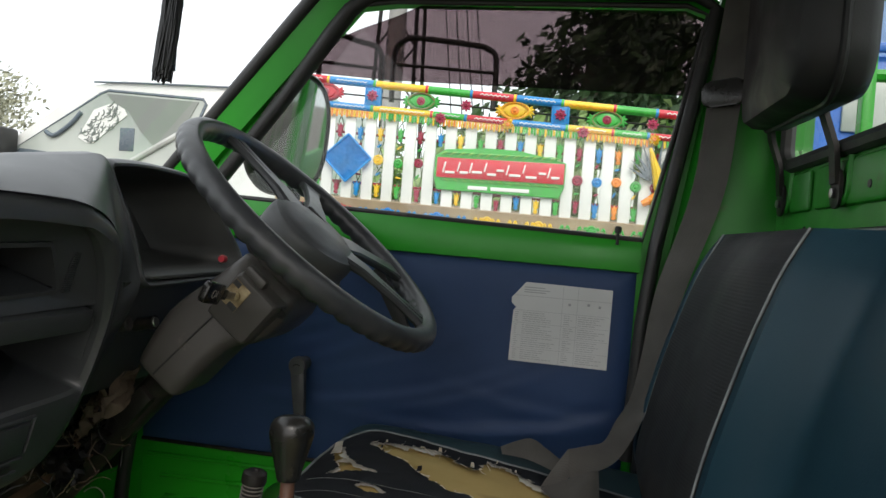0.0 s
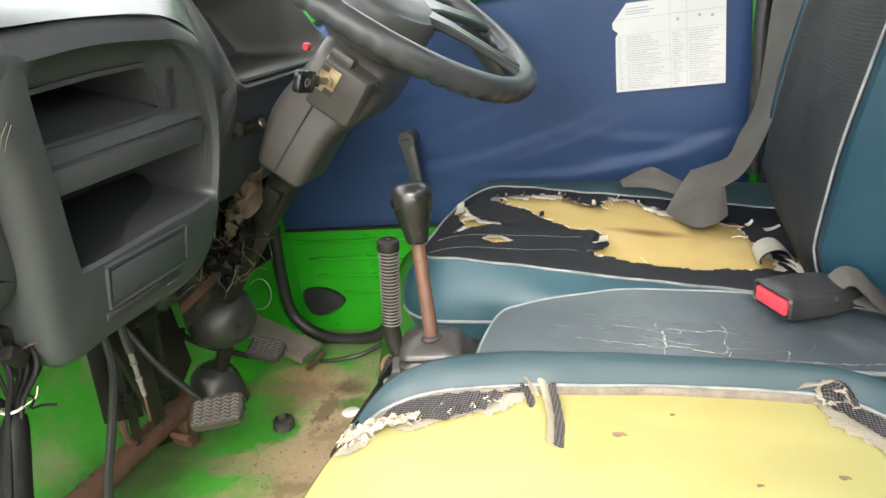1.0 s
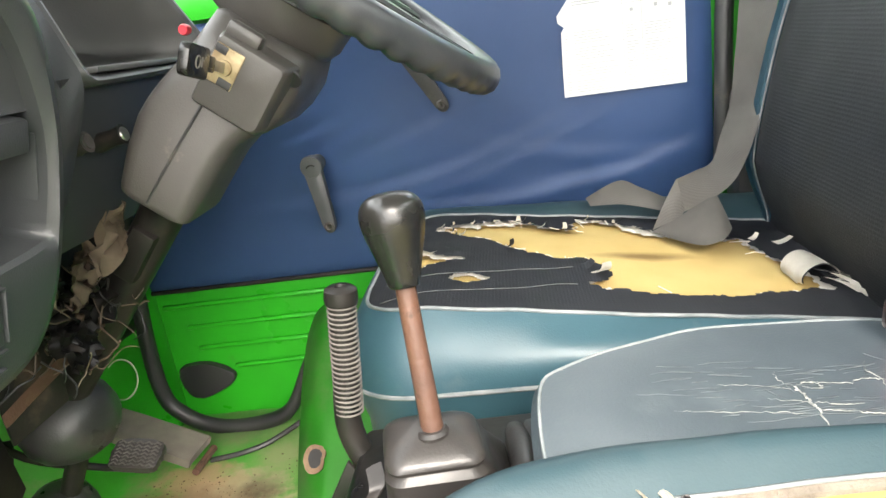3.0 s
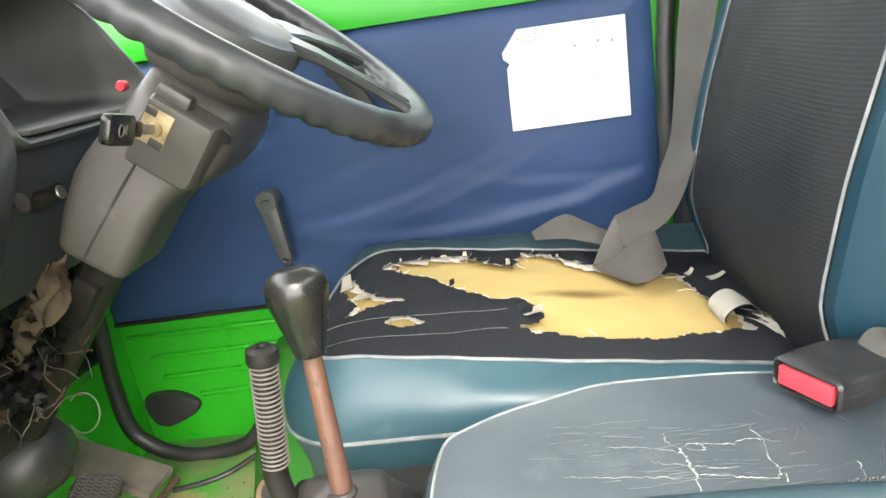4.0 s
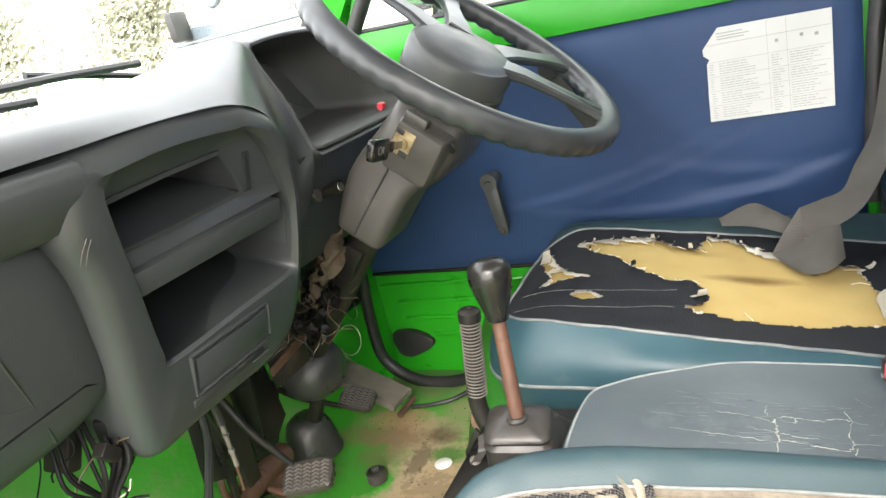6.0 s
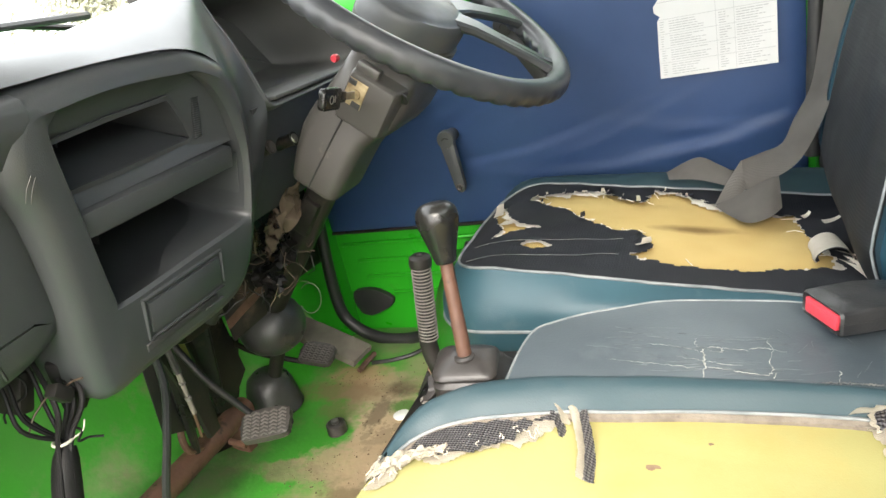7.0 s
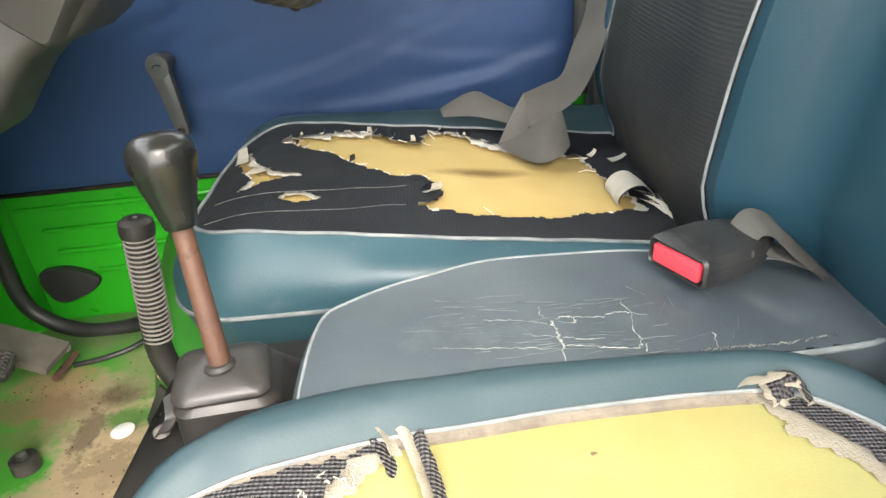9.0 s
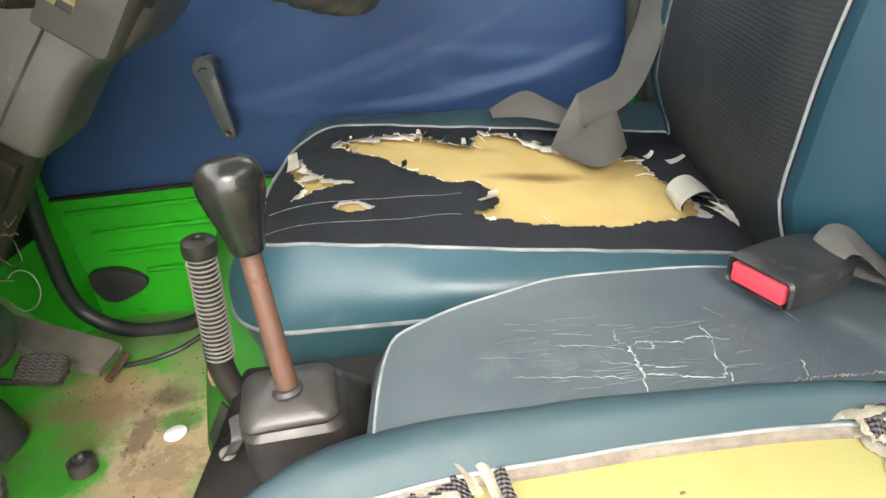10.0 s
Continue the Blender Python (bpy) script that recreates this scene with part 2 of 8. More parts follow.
spot(FOAM_DRIVER, (0.045, -0.018), (0.060, 0.015), (0.17, 0.105, 0.04), 0.9, 0.35, 30, 0.8)
IVORY = pbr("frayed_ivory_backing", (0.70, 0.655, 0.57), (0.80, 0.765, 0.69), 0.9, big=60, fine=800, bump=0.4, spec=0.2)
FRAY = pbr("frayed_tan_backing", (0.50, 0.45, 0.36), (0.62, 0.57, 0.48), 0.9, big=60, fine=800, bump=0.4, spec=0.2)
CRACK = pbr("dirty_cream_split", (0.48, 0.48, 0.43), (0.10, 0.11, 0.11), 0.9, big=110)
PIPING = pbr("pale_grey_piping", (0.25, 0.265, 0.265), (0.14, 0.16, 0.17), 0.55, big=45)
DASH = pbr("charcoal_dash_plastic", (0.048, 0.051, 0.053), (0.039, 0.042, 0.044), 0.40, big=5, fine=900, bump=0.18, rvar=0.07, dirt=(0.085, 0.083, 0.078), dirt_at=0.66, dirt_scale=11, dirt_soft=0.25, dist=0.001, spec=0.50)
# lighter copy of the dash plastic, the gauge cavity's light put into its colour
DASH_IN = pbr("brightened_dash_plastic", (0.066, 0.069, 0.068), (0.085, 0.085, 0.081), 0.6, big=12, fine=600, bump=0.2, dist=0.001)
COLUMN = pbr("brown_grey_column_plastic", (0.062, 0.057, 0.051), (0.052, 0.047, 0.043), 0.46, big=10, fine=800, bump=0.2, dirt=(0.15, 0.13, 0.11), dirt_at=0.64, dist=0.001)
WHEEL = pbr("worn_black_wheel_rubber", (0.034, 0.036, 0.04), (0.05, 0.051, 0.054), 0.38, big=30, fine=600, bump=0.12, rvar=0.06, dirt=(0.1, 0.1, 0.098), dirt_at=0.66, dirt_scale=60, dist=0.001)
HUB = pbr("grey_wheel_pad", (0.075, 0.077, 0.08), (0.06, 0.062, 0.065), 0.5, big=14, fine=700, bump=0.15, dist=0.001)
RUBBER = pbr("black_rubber", (0.018, 0.018, 0.019), (0.03, 0.03, 0.029), 0.5, big=18, fine=300, bump=0.15, dirt=(0.09, 0.08, 0.065), dirt_at=0.6)
DUSTY_RUBBER = pbr("dusty_grey_rubber", (0.036, 0.032, 0.030), (0.026, 0.024, 0.023), 0.40, big=16, fine=500, bump=0.08, dirt=(0.085, 0.070, 0.06), dirt_at=0.5, dirt_soft=0.3)
KNOB = pbr("glossy_black_knob", (0.009, 0.009, 0.009), (0.018, 0.017, 0.015), 0.27, big=30, fine=400, bump=0.06, rvar=0.05)
RUST = pbr("rusty_painted_steel", (0.115, 0.056, 0.036), (0.08, 0.04, 0.027), 0.55, big=40, fine=300, bump=0.3, dirt=(0.03, 0.02, 0.015), dirt_at=0.58, dirt_scale=45)
SCUFFED = pbr("scuffed_black_plastic", (0.017, 0.017, 0.018), (0.030, 0.030, 0.030), 0.42, big=40, fine=500, bump=0.2, dirt=(0.15, 0.14, 0.13), dirt_at=0.63, dirt_scale=70, dirt_soft=0.1)
BALL = pbr("dusty_ball_rubber", (0.028, 0.028, 0.027), (0.055, 0.052, 0.05), 0.36, big=16, fine=400, bump=0.15, dirt=(0.13, 0.12, 0.11), dirt_at=0.6, dirt_scale=22)
HEM = pbr("frayed_grey_hem", (0.2, 0.17, 0.135), (0.13, 0.11, 0.09), 0.9, big=80, fine=600, bump=0.5, dirt=(0.1, 0.08, 0.07), dirt_at=0.6, dirt_scale=60)
HAIRLINE = pbr("fine_leatherette_crease", (0.15, 0.165, 0.17), (0.05, 0.06, 0.065), 0.7, big=90)
STITCH = pbr("dusty_stitched_seam", (0.045, 0.055, 0.065), (0.17, 0.17, 0.16), 0.7, big=160)
BLACK_STEEL = pbr("black_painted_steel", (0.010, 0.010, 0.010), (0.022, 0.019, 0.016), 0.42, big=20, fine=200, bump=0.1, dirt=(0.075, 0.055, 0.04), dirt_at=0.60, spec=0.28)
STEEL = pbr("dull_steel", (0.5, 0.5, 0.48), (0.35, 0.33, 0.3), 0.4, metal=1.0, big=40)
BELT = weave(pbr("grey_belt_webbing", (0.19, 0.18, 0.165), (0.15, 0.14, 0.13), 0.75, big=14, fine=900, bump=0.2), "Y", 0.0022, 0.12)
RED = pbr("red_plastic", (0.62, 0.06, 0.08), (0.5, 0.04, 0.06), 0.35)
PAPER = pbr("white_paper", (0.66, 0.67, 0.67), (0.61, 0.62, 0.61), 0.85, big=12, bump=0.05)
INK = pbr("faded_ink", (0.42, 0.43, 0.44), None, 0.85)
BRASS = pbr("worn_brass", (0.42, 0.34, 0.2), (0.2, 0.14, 0.07), 0.5, metal=0.3, big=90)
CABLE = pbr("black_cable", (0.007, 0.007, 0.007), (0.012, 0.011, 0.011), 0.6, big=40, spec=0.18)
GRIP = pbr("pale_ribbed_rubber", (0.18, 0.165, 0.148), (0.11, 0.10, 0.09), 0.6, big=30)
TREAD = pbr("worn_tread_rubber", (0.10, 0.092, 0.084), (0.065, 0.06, 0.055), 0.6, big=30)
DUSTY_PLATE = pbr("dusty_pedal_plate", (0.19, 0.165, 0.135), (0.12, 0.105, 0.085), 0.8, big=20, dirt=(0.3, 0.16, 0.08), dirt_at=0.64)
MUD = pbr("brown_dirt", (0.2, 0.13, 0.08), (0.12, 0.08, 0.05), 0.9, big=40, fine=200, bump=0.5)
CARD = pbr("dirty_cardboard", (0.23, 0.175, 0.12), (0.14, 0.105, 0.07), 0.85, big=30, dirt=(0.08, 0.06, 0.05), dirt_at=0.55, dirt_scale=30)
WHITE = pbr("white_gloss_paint", (0.78, 0.79, 0.78), (0.72, 0.73, 0.71), 0.35, big=6, dirt=(0.5, 0.45, 0.4), dirt_at=0.68)
CLEAR = glass("clear_glass", (0.95, 0.97, 0.96))
FILM = glass("dark_window_film", (0.37, 0.31, 0.32))
VAN_GLASS = pbr("van_windscreen_glass", (0.30, 0.34, 0.32), (0.55, 0.58, 0.54), 0.10, big=1.6, bump=0.0)


# ---- mesh helpers ----
def world_of(ob):
    v = Vector(ob.location)
    while ob.parent:
        ob = ob.parent
        v += Vector(ob.location)
    return v


def thing(name, at, label, category, group="", kind=""):
    ob = new(name)
    ob.empty_display_size = 0.05
    ob.location = at
    return tagged(ob, label, category, group, kind)


def part(name, bm, material, parent, label="", smooth=True, sharp=40):
    """One mesh object under a thing or a part."""
    if parent:
        bm.transform(Matrix.Translation(-world_of(parent)))
    me = bpy.data.meshes.new(name)
    bmesh.ops.recalc_face_normals(bm, faces=bm.faces)
    for f in bm.faces:
        f.smooth = smooth
    bm.to_mesh(me)
    bm.free()
    me.materials.append(material)
    if smooth:
        me.set_sharp_from_angle(angle=radians(sharp))
    ob = new(name, me)
    ob.parent = parent
    return tagged(ob, label)


def solo(name, bm, material, label, category="", kind="", group="", smooth=True):
    """A thing or a piece of the setting that is a single mesh."""
    return tagged(part(name, bm, material, None, "", smooth), label, category, group, kind)


def box(lo, hi, bevel=0.0, seg=2, m=None):
    bm = bmesh.new()
    lo, hi = Vector(lo), Vector(hi)
    bmesh.ops.create_cube(bm, size=1)
    bm.transform(Matrix.Translation((lo + hi) / 2) @ Matrix.Diagonal((*(hi - lo), 1)))
    if bevel:
        bmesh.ops.bevel(bm, geom=bm.edges[:], offset=bevel, segments=seg, affect="EDGES", profile=0.5)
    if m:
        bm.transform(m)
    return bm


def join(*bms):
    me = bpy.data.meshes.new("tmp")
    out = bmesh.new()
    for b in bms:
        b.to_mesh(me)
        b.free()
        out.from_mesh(me)
    bpy.data.meshes.remove(me)
    return out


def loft(rings, closed=True, caps=True):
    bm = bmesh.new()
    vs = [[bm.verts.new(p) for p in r] for r in rings]
    k = len(rings[0])
    for a, b in zip(vs, vs[1:]):
        for i in range(k if closed else k - 1):
            j = (i + 1) % k
            bm.faces.new((a[i], a[j], b[j], b[i]))
    if caps and closed:
        bm.faces.new(vs[0][::-1])
        bm.faces.new(vs[-1])
    return bm


def smooth_path(pts, n=8, closed=False):
    """A Catmull-Rom line through the points."""
    pts = [Vector(p) for p in pts]
    out = []
    k = len(pts)
    for i in range(k if closed else k - 1):
        if closed:
            p0, p1, p2, p3 = pts[i - 1], pts[i], pts[(i + 1) % k], pts[(i + 2) % k]
        else:
            p0, p1, p2, p3 = pts[max(i - 1, 0)], pts[i], pts[i + 1], pts[min(i + 2, k - 1)]
        for j in range(n):
            t = j / n
            out.append(0.5 * (2 * p1 + (p2 - p0) * t + (2 * p0 - 5 * p1 + 4 * p2 - p3) * t * t + (3 * p1 - p0 - 3 * p2 + p3) * t ** 3))
    if not closed:
        out.append(pts[-1])
    return out


def tube(pts, r, seg=10, closed=False, caps=True):
    """A round bar along a line; r may be one radius or a list."""
    pts = [Vector(p) for p in pts]
    k = len(pts)
    rs = r if isinstance(r, (list, tuple)) else [r] * k
    rings, up = [], None
    for i, p in enumerate(pts):
        if closed:
            d = pts[(i + 1) % k] - pts[i - 1]
        else:
            d = pts[min(i + 1, k - 1)] - pts[max(i - 1, 0)]
        d.normalize()
        if up is None:
            up = d.orthogonal().normalized()
        up = (up - d * up.dot(d)).normalized()
        side = d.cross(up)
        rings.append([p + (up * math.cos(a) + side * math.sin(a)) * rs[i] for a in [2 * math.pi * j / seg for j in range(seg)]])
    if closed:
        bm = loft(rings + [rings[0]], caps=False)
        bmesh.ops.remove_doubles(bm, verts=bm.verts, dist=1e-6)
        return bm
    return loft(rings, caps=caps)


def lathe(profile, m=None, seg=32):
    """Turns (radius, height) pairs round z."""
    rings = [[(r * math.cos(a), r * math.sin(a), z) for a in [2 * math.pi * j / seg for j in range(seg)]] for r, z in profile]
    bm = loft(rings)
    if m:
        bm.transform(m)
    return bm


def prism(poly, depth, m=None, bevel=0.0):
    """A flat outline in x, y given thickness along z."""
    bm = loft([[(x, y, 0) for x, y in poly], [(x, y, depth) for x, y in poly]])
    if bevel:
        bmesh.ops.bevel(bm, geom=[e for e in bm.edges], offset=bevel, segments=2, affect="EDGES", profile=0.5)
    if m:
        bm.transform(m)
    return bm


def aim(origin, x, y):
    """A matrix whose first two axes point along x and y."""
    x = Vector(x).normalized()
    z = x.cross(Vector(y)).normalized()
    y = z.cross(x)
    m = Matrix((x, y, z)).transposed().to_4x4()
    m.translation = Vector(origin)
    return m


def sheet(fn, nu, nv, thick=0.0):
    """A surface fn(u, v), u and v from 0 to 1, with an optional thickness."""
    bm = bmesh.new()
    g = [[bm.verts.new(fn(i / nu, j / nv)) for j in range(nv + 1)] for i in range(nu + 1)]
    for i in range(nu):
        for j in range(nv):
            bm.faces.new((g[i][j], g[i + 1][j], g[i + 1][j + 1], g[i][j + 1]))
    if thick:
        bmesh.ops.solidify(bm, geom=bm.faces[:], thickness=thick)
    return bm


def rounded(x0, x1, y0, y1, r, n=10):
    """A rounded rectangle, anticlockwise from the low corner; r: one radius or four."""
    rs = r if isinstance(r, (list, tuple)) else [r] * 4
    out = []
    for (cx, cy, a0), q in zip(((x0, y0, 180), (x1, y0, 270), (x1, y1, 0), (x0, y1, 90)), rs):
        ox, oy = cx + (q if cx == x0 else -q), cy + (q if cy == y0 else -q)
        for j in range(n + 1):
            a = radians(a0 + 90 * j / n)
            out.append((ox + q * math.cos(a), oy + q * math.sin(a)))
    return out


def resample(poly, k):
    p = np.array(poly, float)
    q = np.vstack([p, p[:1]])
    d = np.r_[0, np.cumsum(np.hypot(*np.diff(q, axis=0).T))]
    s = np.linspace(0, d[-1], k, endpoint=False)
    return np.c_[np.interp(s, d, q[:, 0]), np.interp(s, d, q[:, 1])]


def ragged(poly, amount, seed, step=0.002, grow=0.0):
    """A torn outline: the polygon resampled and jittered along its own normals."""
    p = np.array(poly, float)
    length = np.hypot(*(np.roll(p, -1, 0) - p).T).sum()
    q = resample(poly, max(12, int(length / step)))
    t = np.roll(q, -2, 0) - np.roll(q, 2, 0)
    nrm = np.c_[t[:, 1], -t[:, 0]] / (np.hypot(*t.T)[:, None] + 1e-9)
    area = 0.5 * np.sum(q[:, 0] * np.roll(q[:, 1], -1) - q[:, 1] * np.roll(q[:, 0], -1))
    nrm *= 1 if area > 0 else -1
    rs = np.random.RandomState(seed)
    k = len(q)
    off = np.zeros(k)
    for w, a in ((12, 0.9), (5, 0.6), (2, 0.45)):
        c = rs.randn(max(4, k // w))
        off += a * np.interp(np.arange(k), np.linspace(0, k, len(c)), c)
    return q + nrm * (off * amount + grow)[:, None]


def inside(poly, pts):
    x, y = pts[:, 0], pts[:, 1]
    r = np.zeros(len(pts), bool)
    j = len(poly) - 1
    for i in range(len(poly)):
        (xi, yi), (xj, yj) = poly[i], poly[j]
        c = ((yi > y) != (yj > y)) & (x < (xj - xi) * (y - yi) / (yj - yi + 1e-15) + xi)
        r ^= c
        j = i
    return r


def nearest(poly, pts):
    a = np.array(poly, float)
    b = np.roll(a, -1, 0)
    ab = b - a
    out = np.empty_like(pts)
    for k, p in enumerate(pts):
        t = np.clip(((p - a) * ab).sum(1) / ((ab * ab).sum(1) + 1e-15), 0, 1)
        c = a + ab * t[:, None]
        out[k] = c[((c - p) ** 2).sum(1).argmin()]
    return out


def cover(outline, holes, zf, step=0.004, thick=0.0, lift=0.0):
    """A cloth cut to an outline, with torn holes in it, laid over the height zf(x, y)."""
    o = np.array(outline, float)
    lo, hi = o.min(0) - step, o.max(0) + step
    nx, ny = (np.ceil((hi - lo) / step)).astype(int) + 1
    gx, gy = np.meshgrid(lo[0] + step * np.arange(nx), lo[1] + step * np.arange(ny), indexing="ij")
    pts = np.c_[gx.ravel(), gy.ravel()]
    idx = np.arange(nx * ny).reshape(nx, ny)
    quads = np.c_[idx[:-1, :-1].ravel(), idx[1:, :-1].ravel(), idx[1:, 1:].ravel(), idx[:-1, 1:].ravel()]
    mid = pts[quads].mean(1)
    keep = inside(o, mid)
    for h in holes:
        keep &= ~inside(h, mid)
    quads = quads[keep]
    used = np.unique(quads)
    sel = np.zeros(len(pts), bool)
    sel[used] = True
    bad = sel & ~inside(o, pts)
    pts[bad] = nearest(o, pts[bad])
    for h in holes:
        bad = sel & inside(h, pts)
        if bad.any():
            pts[bad] = nearest(h, pts[bad])
    bm = bmesh.new()
    vs = {i: bm.verts.new((pts[i, 0], pts[i, 1], zf(pts[i, 0], pts[i, 1]) + lift)) for i in used}
    for q in quads:
        try:
            bm.faces.new([vs[i] for i in q])
        except ValueError:
            pass
    if thick:
        bmesh.ops.solidify(bm, geom=bm.faces[:], thickness=thick)
    return bm


# ---- ground and the cab's shell ----
GROUND_Z = -0.45
DOOR_Y = 1.218      # inner face of the driver's door
X_REAR = 0.30       # rear bulkhead


def ground():
    bm = sheet(lambda u, v: ((u - 0.5) * 400, (v - 0.5) * 400, GROUND_Z), 40, 40)
    m = pbr("dusty_ground", (0.17, 0.15, 0.125), (0.14, 0.12, 0.10), 0.9, big=0.6, fine=8, bump=0.3, dist=0.02)
    solo("ground", bm, m, "pale dusty yard ground", kind="structure")


def floor():
    """Footwell floor that turns up into the front bulkhead."""
    prof = [(0.32, 0.0), (-0.2, 0.0), (-0.45, 0.0), (-0.68, 0.002), (-0.74, 0.012), (-0.79, 0.045), (-0.83, 0.1), (-0.86, 0.2), (-0.875, 0.4), (-0.88, 0.56)]
    line = smooth_path([(x, 0, z) for x, z in prof], 6)
    k = len(line) - 1

    def fn(u, v):
        p = line[round(u * k)]
        y = 0.0 + 1.26 * v
        bulge = 0.006 * noise.noise((p.x * 6, y * 6, p.z * 6))
        return (p.x, y, p.z + bulge)
    bm = sheet(fn, k, 60, 0.004)
    fl = solo("floor", bm, GREEN_FLOOR, "worn green painted steel cab floor with tan dirt and painted-in shade", kind="structure")
    return fl


def pierced_plate(outer, hole, m, depth):
    """A flat panel with one opening; outer and hole have the same number of points."""
    bm = bmesh.new()
    k = len(outer)
    rings = [[bm.verts.new((x, y, z)) for x, y in poly] for poly, z in ((outer, 0), (hole, 0), (hole, depth), (outer, depth))]
    for a, b in zip(rings, rings[1:] + rings[:1]):
        for i in range(k):
            j = (i + 1) % k
            bm.faces.new((a[i], a[j], b[j], b[i]))
    bm.transform(m)
    return bm


SIDE = aim((0, DOOR_Y, 0), (1, 0, 0), (0, 0, 1))          # local x, y = world x, z; local z = towards the cab (-y)
GLASS_HOLE = [(-0.615, 0.652), (0.122, 0.628), (0.158, 0.80), (0.192, 0.978), (0.16, 0.992), (-0.30, 0.99), (-0.365, 0.982), (-0.49, 0.835)]


def door():
    d = thing("door_1", (-0.3, DOOR_Y, 0.03), "closed green driver's door with navy vinyl trim panel", "", kind="structure")
    # the shell above the waist: a frame round the glass
    outer = [(-0.66, 0.575), (0.133, 0.572), (0.166, 0.80), (0.208, 1.0), (0.17, 1.03), (-0.30, 1.03), (-0.39, 1.01), (-0.53, 0.84)]
    part("window_frame", pierced_plate(outer, GLASS_HOLE, SIDE @ pose(0, 0, -0.03), 0.03), GREEN, d)
    # lower shell with its pressed ribs
    part("lower_panel", prism([(-0.735, -0.04), (-0.44, -0.04), (-0.33, 0.12), (-0.30, 0.26), (-0.735, 0.26)], 0.02, SIDE @ pose(0, 0, -0.022)), GREEN, d)
    for z, x0, x1 in ((0.19, -0.69, -0.40), (0.155, -0.66, -0.42), (0.12, -0.65, -0.44), (0.085, -0.60, -0.45)):
        part("rib", tube([(x0, DOOR_Y - 0.001, z - 0.002), (x0 + 0.01, DOOR_Y - 0.004, z), (x1 - 0.01, DOOR_Y - 0.004, z + 0.003), (x1, DOOR_Y - 0.001, z + 0.003)], 0.004, 8), GREEN, d)
    part("inner_shell", prism([(-0.735, 0.262), (-0.30, 0.262), (0.0, 0.22), (0.135, 0.24), (0.137, 0.572), (-0.66, 0.573), (-0.735, 0.50)], 0.02, SIDE @ pose(0, 0, -0.022)), GREEN, d)
    # padded vinyl trim panel with creases
    creases = [(-0.45, 0.435, 0.09, 0.22, 0.006), (-0.30, 0.33, 0.20, 0.16, 0.010), (-0.17, 0.34, 0.16, 0.30, 0.007), (-0.10, 0.30, 0.22, 0.12, 0.012),
               (-0.26, 0.40, 0.12, 0.35, 0.004), (0.0, 0.34, 0.14, -0.1, 0.006), (-0.405, 0.415, 0.035, 0.30, 0.007), (-0.36, 0.402, 0.045, 0.45, 0.006), (-0.20, 0.445, 0.03, 0.25, 0.005), (-0.02, 0.312, 0.10, 0.05, 0.010)]

    def trim(u, v):
        x = -0.705 + (0.823 - 0.0 * v) * u
        z = 0.217 + (0.362 + 0.003 * u) * v
        e = min(u * 0.823, (1 - u) * 0.823, v * 0.36, (1 - v) * 0.36)
        puff = 0.009 * (1 - math.exp(-e / 0.012))
        for cx, cz, ln, sl, h in creases:
            a = (x - cx)
            b = (z - cz) - sl * a - 0.6 * a * a
            puff += 0.26 * h * math.exp(-(a / ln) ** 2 - (b / (0.0085 if b > 0 else 0.014)) ** 2)
            puff -= 0.12 * h * math.exp(-(a / ln) ** 2 - ((b - 0.017) / 0.010) ** 2)
        puff += 0.003 * noise.noise((x * 5, z * 7, 0.3))
        return (x, DOOR_Y - 0.002 - puff, z)
    part("trim_panel", sheet(trim, 130, 70, 0.003), BLUE_VINYL, d, "creased navy vinyl trim panel")
    part("trim_edge", tube([(-0.705, DOOR_Y - 0.004, 0.215), (-0.3, DOOR_Y - 0.004, 0.217), (0.118, DOOR_Y - 0.004, 0.218)], 0.0035, 8), BLACK_STEEL, d)
    # waist rail ledge
    part("waist_rail", loft([[(x, DOOR_Y + 0.002, z0), (x, DOOR_Y - 0.012, z0 + 0.002), (x, DOOR_Y - 0.016, z0 + 0.03), (x, DOOR_Y - 0.006, z1), (x, DOOR_Y + 0.004, z1 + 0.002)]
                             for x, z0, z1 in ((-0.64, 0.583, 0.655), (-0.3, 0.58, 0.642), (0.121, 0.576, 0.626))]), GREEN, d)
    seal = [(x, DOOR_Y - 0.004, z) for x, z in GLASS_HOLE]
    part("glass_seal", tube(seal, 0.0045, 8, closed=True), RUBBER, d)
    part("lock_pin", join(tube([(0.084, DOOR_Y - 0.012, 0.618), (0.084, DOOR_Y - 0.012, 0.64)], 0.0025, 8), lathe([(0.0, 0.0), (0.005, 0.001), (0.0055, 0.008), (0.004, 0.011), (0, 0.011)], Matrix.Translation((0.084, DOOR_Y - 0.012, 0.636)), 12)), RUBBER, d)
    # window winder
    def winder(a, b, name, mat):
        a, b = Vector(a), Vector(b)
        ax = (b - a)
        m = aim(a, ax, Vector((0, -1, 0)).cross(ax))
        k = ax.length
        arm = rounded(-0.013, k + 0.008, -0.011, 0.011, 0.0105, 6)
        arm = [(x, y * (1.1 - 0.35 * x / k)) for x, y in arm]
        body = prism(arm, 0.011, m @ pose(0, 0, -0.004), 0.002)
        boss = lathe([(0, -0.03), (0.011, -0.03), (0.013, -0.006), (0.0150, -0.003), (0.0155, 0.004), (0.0140, 0.0082), (0.009, 0.0088), (0, 0.0088)], m, 24)
        w = part(name, join(body, boss), mat, d)
        part("slot", tube(smooth_path([(m @ Vector((0.004 + 0.007 * math.cos(t), 0.007 * math.sin(t), 0.0090))) for t in (2.2, 2.6, 3.14, 3.7, 4.1)], 3), 0.0009, 6), BLACK_STEEL, w)
